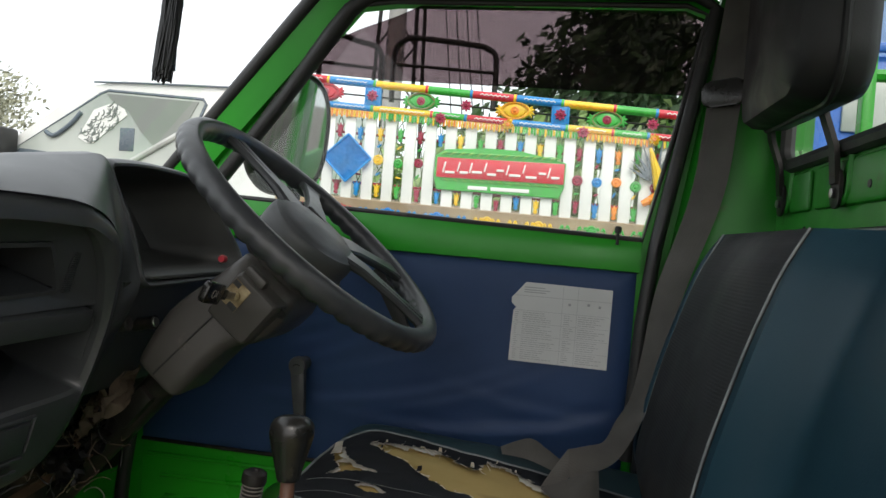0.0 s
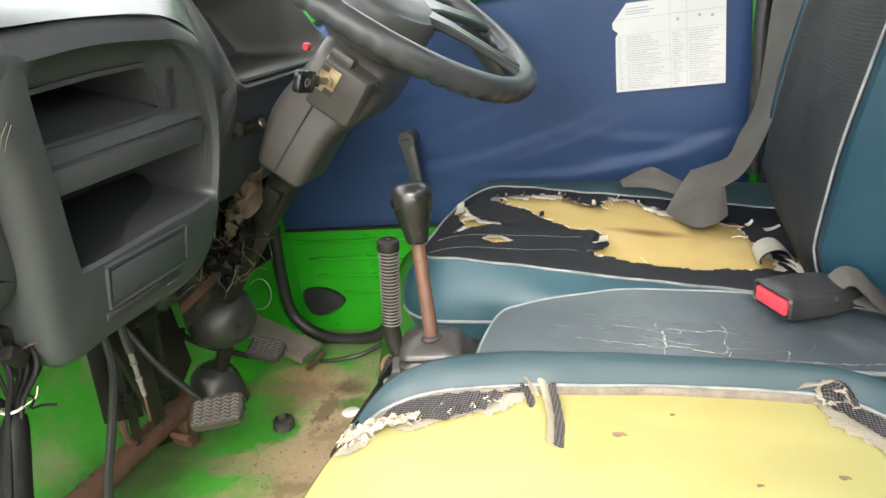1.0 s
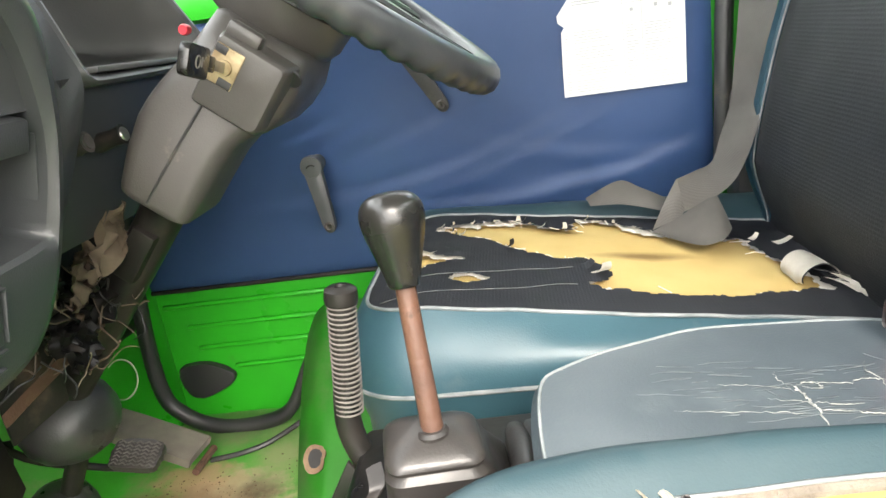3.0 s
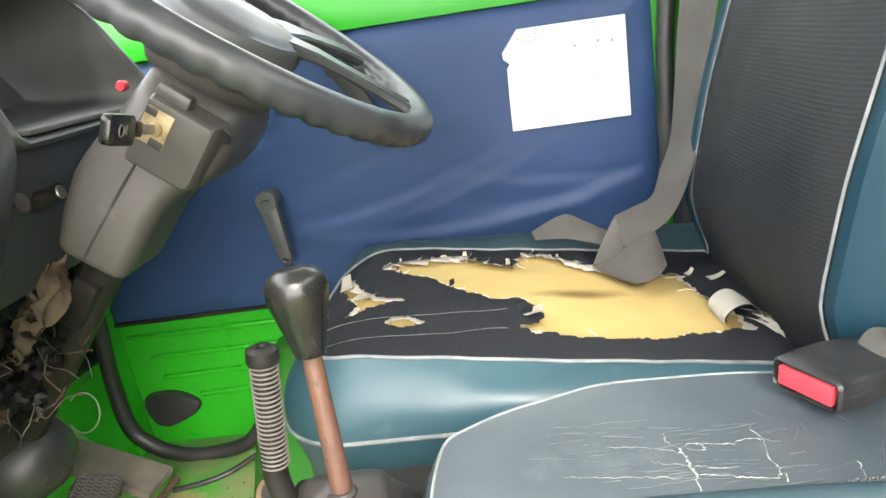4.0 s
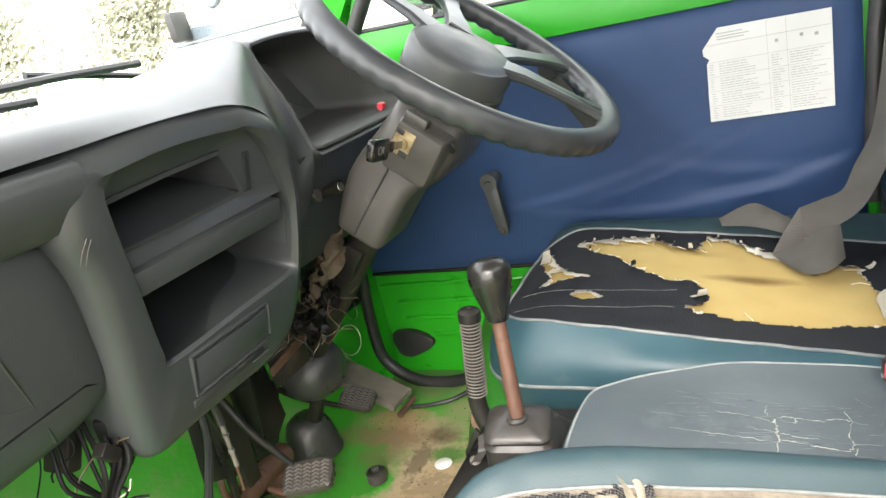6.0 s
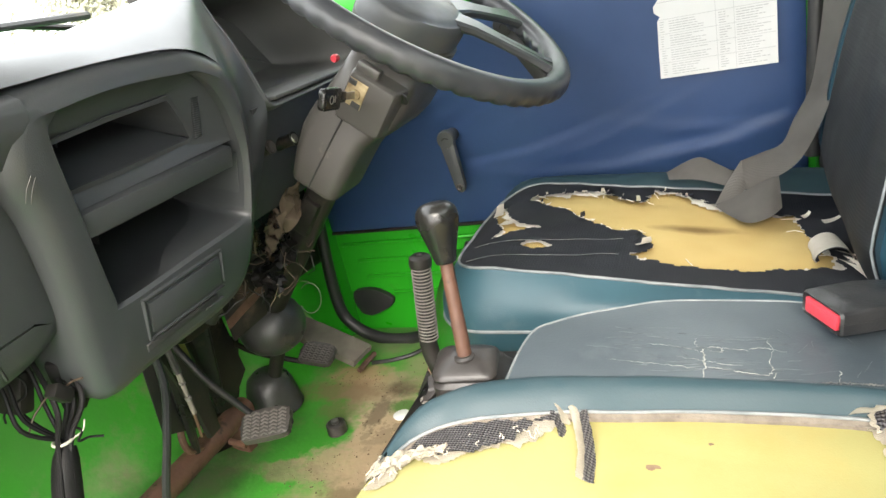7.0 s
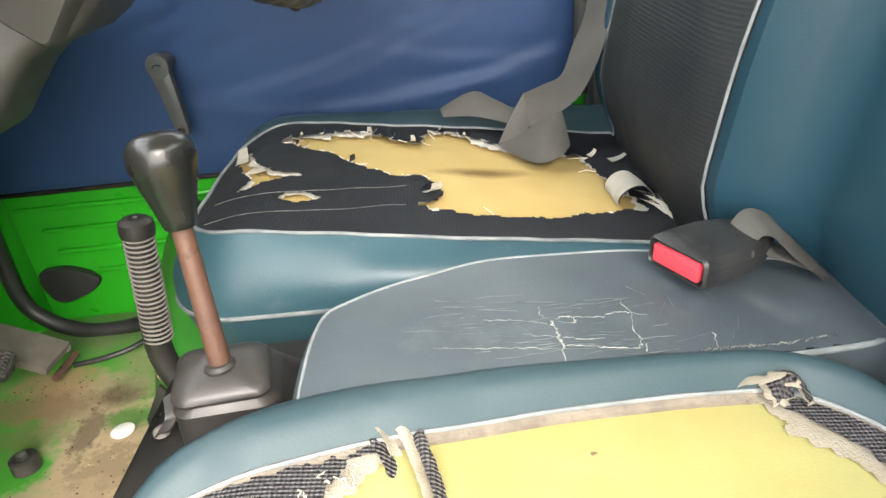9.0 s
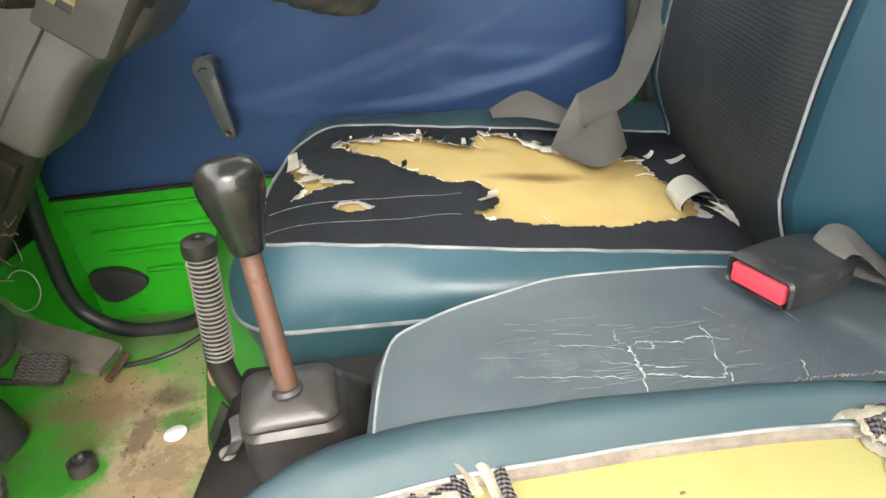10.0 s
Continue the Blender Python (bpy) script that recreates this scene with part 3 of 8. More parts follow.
        part("screw", lathe([(0.0025, 0), (0.0062, 0), (0.0065, 0.004), (0.0045, 0.0055), (0.0025, 0.004)], m @ pose(k - 0.002, 0, 0.0045), 14), DUSTY_RUBBER, w)
        part("screw", lathe([(0, 0), (0.0025, 0), (0.002, 0.002), (0.0, 0.002)], m @ pose(k - 0.002, 0, 0.0065), 10), STEEL, w)
        return w
    winder((-0.406, 1.174, 0.382), (-0.397, 1.174, 0.298), "window_winder", HUB)
    winder((-0.278, 1.172, 0.540), (-0.223, 1.172, 0.438), "door_pull", RUBBER)
    # dark moulded cup low down on the door
    cup = [(-0.69, 0.085), (-0.675, 0.094), (-0.64, 0.094), (-0.607, 0.078), (-0.603, 0.066), (-0.615, 0.055), (-0.65, 0.04), (-0.672, 0.038), (-0.685, 0.05)]
    cupr = [(p.x, p.y) for p in smooth_path([(x, y, 0) for x, y in cup], 4, True)]
    part("drain_cover", prism(cupr, 0.012, SIDE @ pose(0, 0, 0.0), 0.003), RUBBER, d)
    return d


def film_and_glass():
    w = thing("window_1", (-0.15, DOOR_Y + 0.015, 0.63), "wound-up driver's window with dark film on its upper part", "", kind="structure")
    pane = part("pane", prism(GLASS_HOLE, 0.004, SIDE @ pose(0, 0, -0.020)), CLEAR, w, smooth=False)
    pane.visible_shadow = False
    film = [(-0.446, 0.872), (-0.30, 0.864), (0.168, 0.858), (0.19, 0.978), (0.16, 0.99), (-0.262, 0.99), (-0.30, 0.972), (-0.36, 0.95), (-0.405, 0.93)]
    f = part("film", prism(film, 0.001, SIDE @ pose(0, 0, -0.014)), FILM, w, "dark purple-grey tint film", smooth=False)
    f.visible_shadow = False


def seal_hose():
    pts = [(-0.66, 1.165, 0.45), (-0.69, 1.165, 0.25), (-0.700, 1.165, 0.09), (-0.675, 1.165, 0.036), (-0.62, 1.165, 0.010), (-0.55, 1.165, 0.012), (-0.505, 1.165, 0.035), (-0.465, 1.165, 0.11), (-0.425, 1.165, 0.165), (-0.405, 1.17, 0.20)]
    path = smooth_path(pts, 8)
    solo("trim_door_seal", tube(path, [0.0115 if i < 0.6 * len(path) else 0.0115 - 0.007 * min(1.0, (i / len(path) - 0.6) / 0.2) for i in range(len(path))], 12), RUBBER, "black rubber door seal along the sill", kind="structure")
    cable = [(-0.605, 1.082, 0.008), (-0.56, 1.088, 0.012), (-0.515, 1.105, 0.020), (-0.45, 1.12, 0.06), (-0.42, 1.13, 0.14), (-0.37, 1.13, 0.2)]
    solo("cable", tube(smooth_path(cable, 8), 0.004, 8), RUBBER, "thin black cable along the sill", "cable")


def pillars():
    # windscreen pillar, two green faces with black rubber between
    a = solo("wall_pillar_front", loft([[(x - 0.045, DOOR_Y + 0.03, z + 0.005), (x, DOOR_Y - 0.02, z), (x + 0.058, DOOR_Y - 0.012, z - 0.004), (x + 0.066, DOOR_Y + 0.03, z - 0.004)]
                                        for x, z in ((-0.815, 0.50), (-0.667, 0.70), (-0.439, 0.975), (-0.377, 1.05))]), GREEN, "green painted windscreen pillar", kind="structure")
    part("rubber_strip", tube([(-0.752, DOOR_Y - 0.016, 0.60), (-0.680, DOOR_Y - 0.016, 0.69), (-0.466, DOOR_Y - 0.016, 0.955), (-0.388, DOOR_Y - 0.016, 1.05)], [0.009, 0.010, 0.013, 0.013], 10), RUBBER, a)
    part("rubber_strip", tube([(-0.604, DOOR_Y - 0.008, 0.655), (-0.4875, DOOR_Y - 0.008, 0.811), (-0.4075, DOOR_Y - 0.008, 0.929), (-0.375, DOOR_Y - 0.01, 0.972), (-0.34, DOOR_Y - 0.01, 1.0), (-0.25, DOOR_Y - 0.01, 1.008), (0.17, DOOR_Y - 0.01, 1.008), (0.203, DOOR_Y - 0.01, 0.985), (0.142, DOOR_Y - 0.01, 0.62), (0.13, DOOR_Y - 0.014, 0.50), (0.122, DOOR_Y - 0.024, 0.29)], [0.013, 0.013, 0.015, 0.014, 0.012] + [0.011] * 6, 10), RUBBER, a)
    # side panel below the dash end, forward of the door
    part("kick_panel", box((-0.90, DOOR_Y - 0.03, -0.01), (-0.70, DOOR_Y + 0.02, 0.61), 0.006), GREEN, a)
    # rear side wall with a boxed post for the belt
    r = solo("wall_side_rear", prism([(0.13, 0.0), (0.31, 0.0), (0.31, 1.05), (0.218, 1.05), (0.15, 0.62), (0.128, 0.30)], 0.03, SIDE @ pose(0, 0, -0.03)), GREEN_DARK, "green painted side wall behind the door", kind="structure")
    part("post", loft([[(x0, DOOR_Y, z), (x0 + 0.008, DOOR_Y - 0.03, z), (x0 + 0.04, DOOR_Y - 0.05, z), (0.30, DOOR_Y - 0.05, z), (0.30, DOOR_Y, z)]
                       for x0, z in ((0.15, 0.2), (0.165, 0.62), (0.225, 1.05))]), GREEN_DARK, r)
    part("lower_trim", box((0.130, 1.160, 0.262), (0.299, 1.213, 0.410), 0.012), RUBBER, r, "black plastic trim low on the post")
    part("sill_box", box((-0.30, 1.14, -0.02), (0.14, 1.20, 0.20), 0.02), GREEN, r)


def rear_wall():
    y0, y1 = 0.0, DOOR_Y
    hole = rounded(0.12, 1.135, 0.742, 0.98, 0.03, 9)
    outer = []
    for hx, hz in hole:
        outer.append((min(max((hx - 0.64) * 4 + 0.64, y0), y1), min(max((hz - 0.86) * 12 + 0.86, 0.0), 1.05)))
    m = aim((X_REAR, 0, 0), (0, 1, 0), (0, 0, 1))
    w = solo("wall_rear", pierced_plate(outer, hole, m, 0.03), GREEN_DARK, "green painted rear bulkhead with a long window", kind="structure", smooth=False)
    part("window_rubber", tube([(X_REAR - 0.003, y, z) for y, z in hole], 0.010, 8, closed=True), RUBBER, w)
    g = part("pane", prism(hole, 0.004, m @ pose(0, 0, 0.012)), CLEAR, w, smooth=False)
    g.visible_shadow = False
    # pressed panels, with an emboss round each headrest foot
    for ya, yb in ((0.16, 0.36), (0.385, 0.585), (0.61, 0.80), (0.825, 1.012), (1.03, 1.10)):
        part("panel", box((X_REAR - 0.006, ya, 0.677), (X_REAR + 0.002, yb, 0.728), 0.005), GREEN_DARK, w)
    for y in (0.928, 1.115):
        part("emboss", tube([(X_REAR - 0.006, y - 0.022, 0.73), (X_REAR - 0.006, y - 0.021, 0.70)] + [(X_REAR - 0.006, y - 0.021 * math.cos(a), 0.698 - 0.019 * math.sin(a)) for a in np.linspace(0.3, 2.84, 8)] + [(X_REAR - 0.006, y + 0.021, 0.70), (X_REAR - 0.006, y + 0.022, 0.73)], 0.0035, 8), GREEN_DARK, w)
    for y, z in ((0.49, 0.695), (0.70, 0.70), (0.858, 0.695), (1.049, 0.654)):
        part("hole", lathe([(0, 0), (0.0045, 0), (0.004, 0.001), (0, 0.001)], aim((X_REAR - (0.0062 if z > 0.67 else 0.0005), y, z), (0, 1, 0), (0, 0, -1)), 12), RUBBER, w)
    return w


def roof_and_rest():
    liner = pbr("grey_roof_lining", (0.22, 0.22, 0.21), (0.18, 0.18, 0.17), 0.85)
    solo("ceiling", sheet(lambda u, v: (-0.46 + 0.78 * u, -0.02 + 1.26 * v, 1.05 - 0.02 * (2 * v - 1) ** 2), 12, 12, 0.02), liner, "pale grey cab roof lining", kind="structure")
    # low front panel below the windscreen, and the opposite pillar by the open door
    solo("wall_front", box((-0.93, -0.02, 0.0), (-0.885, 1.24, 0.64), 0.004), GREEN_DARK, "green front panel below the windscreen", kind="structure")
    solo("wall_pillar_passenger", loft([[(x - 0.04, -0.02, z), (x, 0.02, z), (x + 0.05, 0.01, z), (x + 0.05, -0.03, z)] for x, z in ((-0.80, 0.50), (-0.686, 0.70), (-0.475, 0.975), (-0.42, 1.05))]), GREEN, "green windscreen pillar beside the open doorway", kind="structure")
    # side panel out of view, added to keep doorway light off the footwell
    solo("wall_kick_shade", box((-0.90, -0.03, -0.02), (-0.60, 0.0, 0.62), 0.01), GREEN_DARK, "unseen green side panel ahead of the passenger doorway, added to shade the footwell", kind="structure")
    ws = solo("window_windscreen", loft([[(-0.80, y, 0.615) for y in (0.03, 1.2)], [(-0.45, y, 1.04) for y in (0.03, 1.2)]], closed=False), CLEAR, "clear windscreen", kind="structure", smooth=False)
    ws.visible_shadow = False
    solo("trim_windscreen", tube([(-0.80, 0.03, 0.615), (-0.80, 1.19, 0.615)], 0.014, 8), RUBBER, "black rubber windscreen seal", kind="structure")


ground()
floor()
door()
film_and_glass()
seal_hose()
pillars()
rear_wall()
roof_and_rest()


# ---- seats ----
def zd(x, y):
    """Height of the driver's cushion."""
    e = 0.006 * math.sin(max(0.0, min(1.0, (y - 0.80) / 0.30)) * math.pi)
    front = max(0.0, (-0.22 - x) / 0.075)
    return 0.283 - 0.14 * x + e - 0.022 * front ** 2 + 0.0015 * noise.noise((x * 30, y * 30, 1.0))


def band(top, low, ztop, zlow, bulge, rows=8, swell=0.0):
    """The side band of a cushion, from the top seam to the lower seam."""
    a, b = np.array(top), np.array(low)
    c = a.mean(0)
    rings = []
    for r in range(rows + 1):
        t = r / rows
        p = a + (b - a) * t
        d = p - c
        d /= np.hypot(*d.T)[:, None]
        p = p + d * (bulge * math.sin(math.pi * t))
        rings.append([(x, y, ztop(*q) * (1 - t) + zlow * t + swell * math.sin(math.pi * t) ** 0.8 * max(0.0, min(1.0, (q[1] - 1.045) / 0.05)) + 0.0012 * noise.noise((x * 25, y * 25, t * 3))) for (x, y), q in zip(p, a)])
    return loft(rings, caps=False)


TEAR = [(-0.235, 1.020), (-0.215, 1.044), (-0.180, 1.068), (-0.148, 1.063), (-0.121, 1.045), (-0.087, 1.032), (-0.079, 1.088), (-0.051, 1.074), (-0.021, 1.042), (0.002, 1.022),
        (0.068, 1.006), (0.082, 1.020), (0.091, 0.975), (0.102, 0.924), (0.115, 0.871), (0.040, 0.856), (0.009, 0.848), (-0.025, 0.852), (-0.052, 0.859), (-0.089, 0.870),
        (-0.066, 0.897), (-0.087, 0.930), (-0.100, 0.921), (-0.139, 0.947), (-0.155, 0.964), (-0.192, 0.989)]
TEAR_FRONT = [(-0.281, 1.006), (-0.265, 0.996), (-0.247, 0.952), (-0.230, 0.932), (-0.194, 0.925), (-0.226, 0.911), (-0.252, 0.892), (-0.248, 0.916), (-0.262, 0.951)]
TEAR_SMALL = [(-0.213, 0.871), (-0.206, 0.886), (-0.191, 0.887), (-0.177, 0.876), (-0.198, 0.867)]


def driver_seat():
    s = thing("driver_seat", (-0.07, 0.98, 0.17), "teal leatherette driver's seat cushion with torn charcoal cloth and bare foam", "seat")
    k = 150
    top = resample(rounded(-0.287, 0.15, 0.812, 1.098, [0.055, 0.02, 0.02, 0.07], 12), k)
    low = resample(rounded(-0.312, 0.165, 0.782, 1.185, [0.07, 0.03, 0.03, 0.09], 12), k)
    base = resample(rounded(-0.30, 0.165, 0.79, 1.175, [0.06, 0.03, 0.03, 0.08], 12), k)
    holes = [ragged(TEAR, 0.0032, 3), ragged(TEAR_FRONT, 0.0022, 4), ragged(TEAR_SMALL, 0.001, 5)]
    under = [ragged(TEAR, 0.0042, 8, grow=-0.0010), ragged(TEAR_FRONT, 0.0035, 9, grow=-0.0030), ragged(TEAR_SMALL, 0.002, 10, grow=-0.0012)]
    part("foam", cover(top, [], zd, 0.008, lift=-0.007), FOAM_DRIVER, s, "bare ochre foam")
    part("backing", cover(top, under, zd, 0.003, lift=-0.003), IVORY, s, "frayed ivory backing cloth")
    part("seat_cloth", cover(top, holes, zd, 0.003, thick=0.0012, lift=0.0005), DARK_CLOTH, s, "torn charcoal seat cloth")
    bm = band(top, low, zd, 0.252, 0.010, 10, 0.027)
    # the half by the door takes the darker teal, shade put into its colour
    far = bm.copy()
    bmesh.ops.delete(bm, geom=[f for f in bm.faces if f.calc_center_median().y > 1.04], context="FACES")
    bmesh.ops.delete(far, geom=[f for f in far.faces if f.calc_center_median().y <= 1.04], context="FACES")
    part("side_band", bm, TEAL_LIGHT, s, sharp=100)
    part("side_band", far, TEAL, s, "teal border by the door, shade put into its darker colour", sharp=100)
    part("lower_band", loft([[(x, y, 0.252) for x, y in low], [(x, y, 0.21) for x, y in base], [(x, y, 0.165) for x, y in base]]), TEAL_LIGHT, s)
    part("piping", tube([(x, y, zd(x, y) + 0.001) for x, y in top], 0.0018, 8, closed=True), PIPING, s)
    part("piping", tube([(x, y, 0.252) for x, y in low], 0.0021, 8, closed=True), PIPING, s)
    # stitched seam lines across the cloth
    for y0, y1 in ((0.836, 0.866), (0.872, 0.905)):
        part("seam", tube([(x, y, zd(x, y) + 0.0012) for x, y in [(-0.27 + 0.17 * t, y0 + (y1 - y0) * t) for t in np.linspace(0, 1, 20)]], 0.00038, 6), STITCH, s)
    # curled flap of backing at the rear corner and one at the front
    def flap(cx, cy, length, width, turn, curl, seed, material=IVORY):
        rs = np.random.RandomState(seed)
        jit = rs.randn(13) * 0.12

        def fn(u, v):
            a = u * curl
            r = length / max(curl, 0.1)
            lx, lz = r * math.sin(a), r * (1 - math.cos(a))
            ly = (v - 0.5) * width * (1 - 0.45 * u + jit[round(v * 12)] * u)
            c, q = math.cos(turn), math.sin(turn)
            x, y = cx + lx * c - ly * q, cy + lx * q + ly * c
            return (x, y, zd(x, y) + 0.001 + lz)
        part("flap", sheet(fn, 12, 12, 0.001), material, s)
    flap(0.112, 0.992, 0.020, 0.013, 0.2, 0.7, 6)
    flap(0.092, 1.004, 0.012, 0.009, 0.4, 1.2, 13)
    flap(-0.268, 0.968, 0.034, 0.014, 1.75, 0.45, 3)
    flap(-0.252, 0.935, 0.030, 0.014, -0.5, 0.5, 23)
    flap(-0.078, 0.898, 0.020, 0.018, -1.0, 1.6, 4)
    flap(-0.092, 0.905, 0.014, 0.014, 0.3, 1.0, 24, DARK_CLOTH)
    flap(-0.160, 0.962, 0.014, 0.012, -0.6, 1.9, 26, DARK_CLOTH)
    # small curled tatters along the tear
    rt = np.random.RandomState(41)
    e = holes[0]
    cen = e.mean(0)
    for k, i in enumerate(rt.choice(len(e), 46, replace=False)):
        x, y = e[i]
        if y < 0.99 or x > 0.075:
            continue
        turn = math.atan2(cen[1] - y, cen[0] - x) + rt.randn() * 0.7
        flap(x - 0.002 * math.cos(turn), y - 0.002 * math.sin(turn), 0.005 + 0.007 * rt.rand(), 0.004 + 0.007 * rt.rand(), turn, 0.4 + 2.0 * rt.rand(), 50 + k, (IVORY, DARK_CLOTH)[k % 2])
    # rolled-up piece of backing at the rear corner with shredded ends
    a0, a1 = Vector((0.104, 0.922, 0.271)), Vector((0.112, 0.884, 0.269))
    ax = (a1 - a0).normalized()
    out = Vector((ax.y, -ax.x, 0)).normalized()

    def rolled(inset):
        def roll(u, v):
            r = 0.0145 * (1 + 0.20 * u) * (1 + 0.10 * math.sin(7 * v + 2 * u)) - inset
            t = -0.7 + (4.6 + 0.5 * math.sin(5 * u)) * v
            e = 0.003 * math.sin(11 * v) * u
            return a0.lerp(a1, u + e * 10) + Vector((0, 0, 0.008)) - out * (r * math.cos(t)) + Vector((0, 0, 1)) * (0.80 * r * math.sin(t))
        return roll
    part("rolled_flap", sheet(rolled(0.0), 14, 20, 0.0010), IVORY, s, "curled ivory backing cloth")
    part("rolled_flap", sheet(rolled(0.0016), 13, 18, 0.0008), DARK_CLOTH, s)
    rs = np.random.RandomState(17)
    for i in range(11):
        st = a1 + Vector((0.010 + rs.randn() * 0.003, rs.randn() * 0.006, 0.006 + 0.006 * rs.rand()))
        en = Vector((0.136 + 0.0019 * i + rs.randn() * 0.002, 0.846 + 0.0042 * i + rs.randn() * 0.004, 0.0))
        en.z = zd(en.x, en.y) + 0.002
        mid = st.lerp(en, 0.5) + Vector((0, 0, 0.002))
        path = smooth_path([st, mid, en], 5)
        n = len(path) - 1
        w = 0.005 + 0.006 * rs.rand()

        def shred(u, v, path=path, n=n, w=w):
            k = round(u * n)
            return path[k] + out.cross(Vector((0, 0, 1))) * ((v - 0.5) * w) + out * ((v - 0.5) * w * 0.6)
        part("shred", sheet(shred, n, 2, 0.0008), IVORY, s)
    # loose threads along the tear
    rs = np.random.RandomState(5)
    edge = holes[0]
    c = edge.mean(0)
    bms = []
    for i in rs.choice(len(edge), min(90, len(edge)), replace=False):
        x, y = edge[i]
        if y < 0.90 and rs.rand() < 0.8:
            continue
        d = (c - edge[i]) / np.hypot(*(c - edge[i]))
        d = d + rs.randn(2) * 0.7
        ln = 0.004 + 0.008 * rs.rand()
        pts = [(x, y, zd(x, y) + 0.001)]
        for q in (0.5, 1.0):
            px, py = x + d[0] * ln * q, y + d[1] * ln * q
            pts.append((px, py, zd(px, py) - 0.003 * q + 0.003 * rs.rand()))
        bms.append(tube(pts, 0.0004, 4))
    tagged(part("thread", join(*bms), IVORY, s), kind="stuff")
    return s


def zp(x, y):
    """Height of the passenger's cushion."""
    edge = min((0.60 - y) / 0.05, (x + 0.235) / 0.06, 1.0)
    sag = 0.004 * max(0.0, edge)
    front = max(0.0, (-0.15 - x) / 0.085)
    return 0.304 - 0.10 * x - sag - 0.026 * front ** 2 + 0.0015 * noise.noise((x * 22, y * 22, 7.0))


MESH_PATCH = [(-0.222, 0.492), (-0.205, 0.503), (-0.180, 0.511), (-0.154, 0.510), (-0.137, 0.528), (-0.119, 0.549), (-0.102, 0.566), (-0.15, 0.5525), (-0.194, 0.5345), (-0.214, 0.512)]
MESH_REAR = [(0.093, 0.600), (0.100, 0.588), (0.109, 0.576), (0.119, 0.562), (0.131, 0.549), (0.146, 0.535), (0.160, 0.520), (0.171, 0.530), (0.168, 0.555), (0.157, 0.577), (0.137, 0.590), (0.115, 0.598)]


def passenger_seat():
    s = thing("passenger_seat", (-0.03, 0.35, 0.17), "teal passenger seat cushion stripped to bare lemon foam", "seat")
    k = 150
    edge = [(-0.236, 0.12), (-0.238, 0.30), (-0.236, 0.44), (-0.228, 0.511), (-0.207, 0.555), (-0.162, 0.581), (-0.10, 0.598), (0.017, 0.615), (0.105, 0.619), (0.152, 0.602), (0.178, 0.56), (0.186, 0.50), (0.188, 0.30), (0.186, 0.12), (0.16, 0.09), (-0.02, 0.085), (-0.21, 0.09)]
    inner = [(-0.224, 0.13), (-0.226, 0.30), (-0.225, 0.44), (-0.216, 0.505), (-0.196, 0.533), (-0.15, 0.552), (-0.09, 0.569), (0.017, 0.588), (0.100, 0.596), (0.138, 0.58), (0.162, 0.545), (0.17, 0.49), (0.172, 0.30), (0.17, 0.13), (0.15, 0.11), (-0.02, 0.105), (-0.20, 0.11)]
    outer = resample([(p.x, p.y) for p in smooth_path([(x, y, 0) for x, y in edge], 8, True)], k)
    seam = resample([(p.x, p.y) for p in smooth_path([(x, y, 0) for x, y in inner], 8, True)], k)
    low = np.array((-0.025, 0.35)) + (outer - np.array((-0.025, 0.35))) * 1.02
    # along the front the border is torn away and the foam runs out to its own edge
    torn = (seam[:, 0] < -0.19) & (seam[:, 1] < 0.505)
    block = np.where(torn[:, None], outer, seam)
    part("foam", cover(block, [], zp, 0.005, lift=-0.004), FOAM_PASS, s, "bare lemon-yellow foam")
    start = next(i for i in range(k) if torn[i - 1] and not torn[i])
    order = [(start + i) % k for i in range(k) if not torn[(start + i) % k]]
    front = [(start + i) % k for i in range(-1, k) if torn[(start + i) % k]]
    front = sorted(set(front), key=lambda i: outer[i][1])
    part("foam_front", loft([[(outer[i][0], outer[i][1], zp(*outer[i]) - 0.0035) for i in front], [(outer[i][0] - 0.003, outer[i][1], zp(*outer[i]) - 0.03) for i in front], [(outer[i][0] - 0.002, outer[i][1], 0.168) for i in front]], closed=False, caps=False), FOAM_PASS, s)
    # border strip: a ring between the two outlines, slightly domed
    rings = []
    for t in (0.0, 0.15, 0.3, 0.45, 0.6, 0.8, 1.0):
        p = seam + (outer - seam) * t
        lift = 0.0145 * math.sin(math.pi / 2 * min(1.0, t / 0.7)) + 0.006 * max(0.0, t - 0.5)
        rings.append([(x, y, zp(x, y) + 0.001 + 0.006 * math.sin(math.pi * min(t * 0.8 + 0.15, 1)) - 0.010 * t * t + lift * max(0.0, min(1.0, (y - 0.50) / 0.05)) * max(0.0, min(1.0, (0.19 - x) / 0.04))) for x, y in p])
    rings.append([(x, y, 0.25) for x, y in low])
    rings.append([(x, y, 0.165) for x, y in low])
    strip_mesh = loft(rings, caps=False)
    bmesh.ops.delete(strip_mesh, geom=[f for f in strip_mesh.faces if f.calc_center_median().x < -0.19 and f.calc_center_median().y < 0.503], context="FACES")
    part("border_strip", strip_mesh, TEAL, s, sharp=100)
    sewn = [seam[i] for i in order]
    part("seam", tube([(x, y, zp(x, y) + 0.002) for x, y in sewn], 0.0013, 8), PIPING, s, "torn stitched seam")
    hem = [seam[i] + (np.array((-0.03, 0.35)) - seam[i]) * 0.016 for i in order]
    part("hem", loft([[(x, y, zp(x, y) + 0.0012) for x, y in sewn], [(x, y, zp(x, y) - 0.0012) for x, y in hem], [(x, y, zp(x, y) - 0.006) for x, y in hem]], closed=False, caps=False), HEM, s)
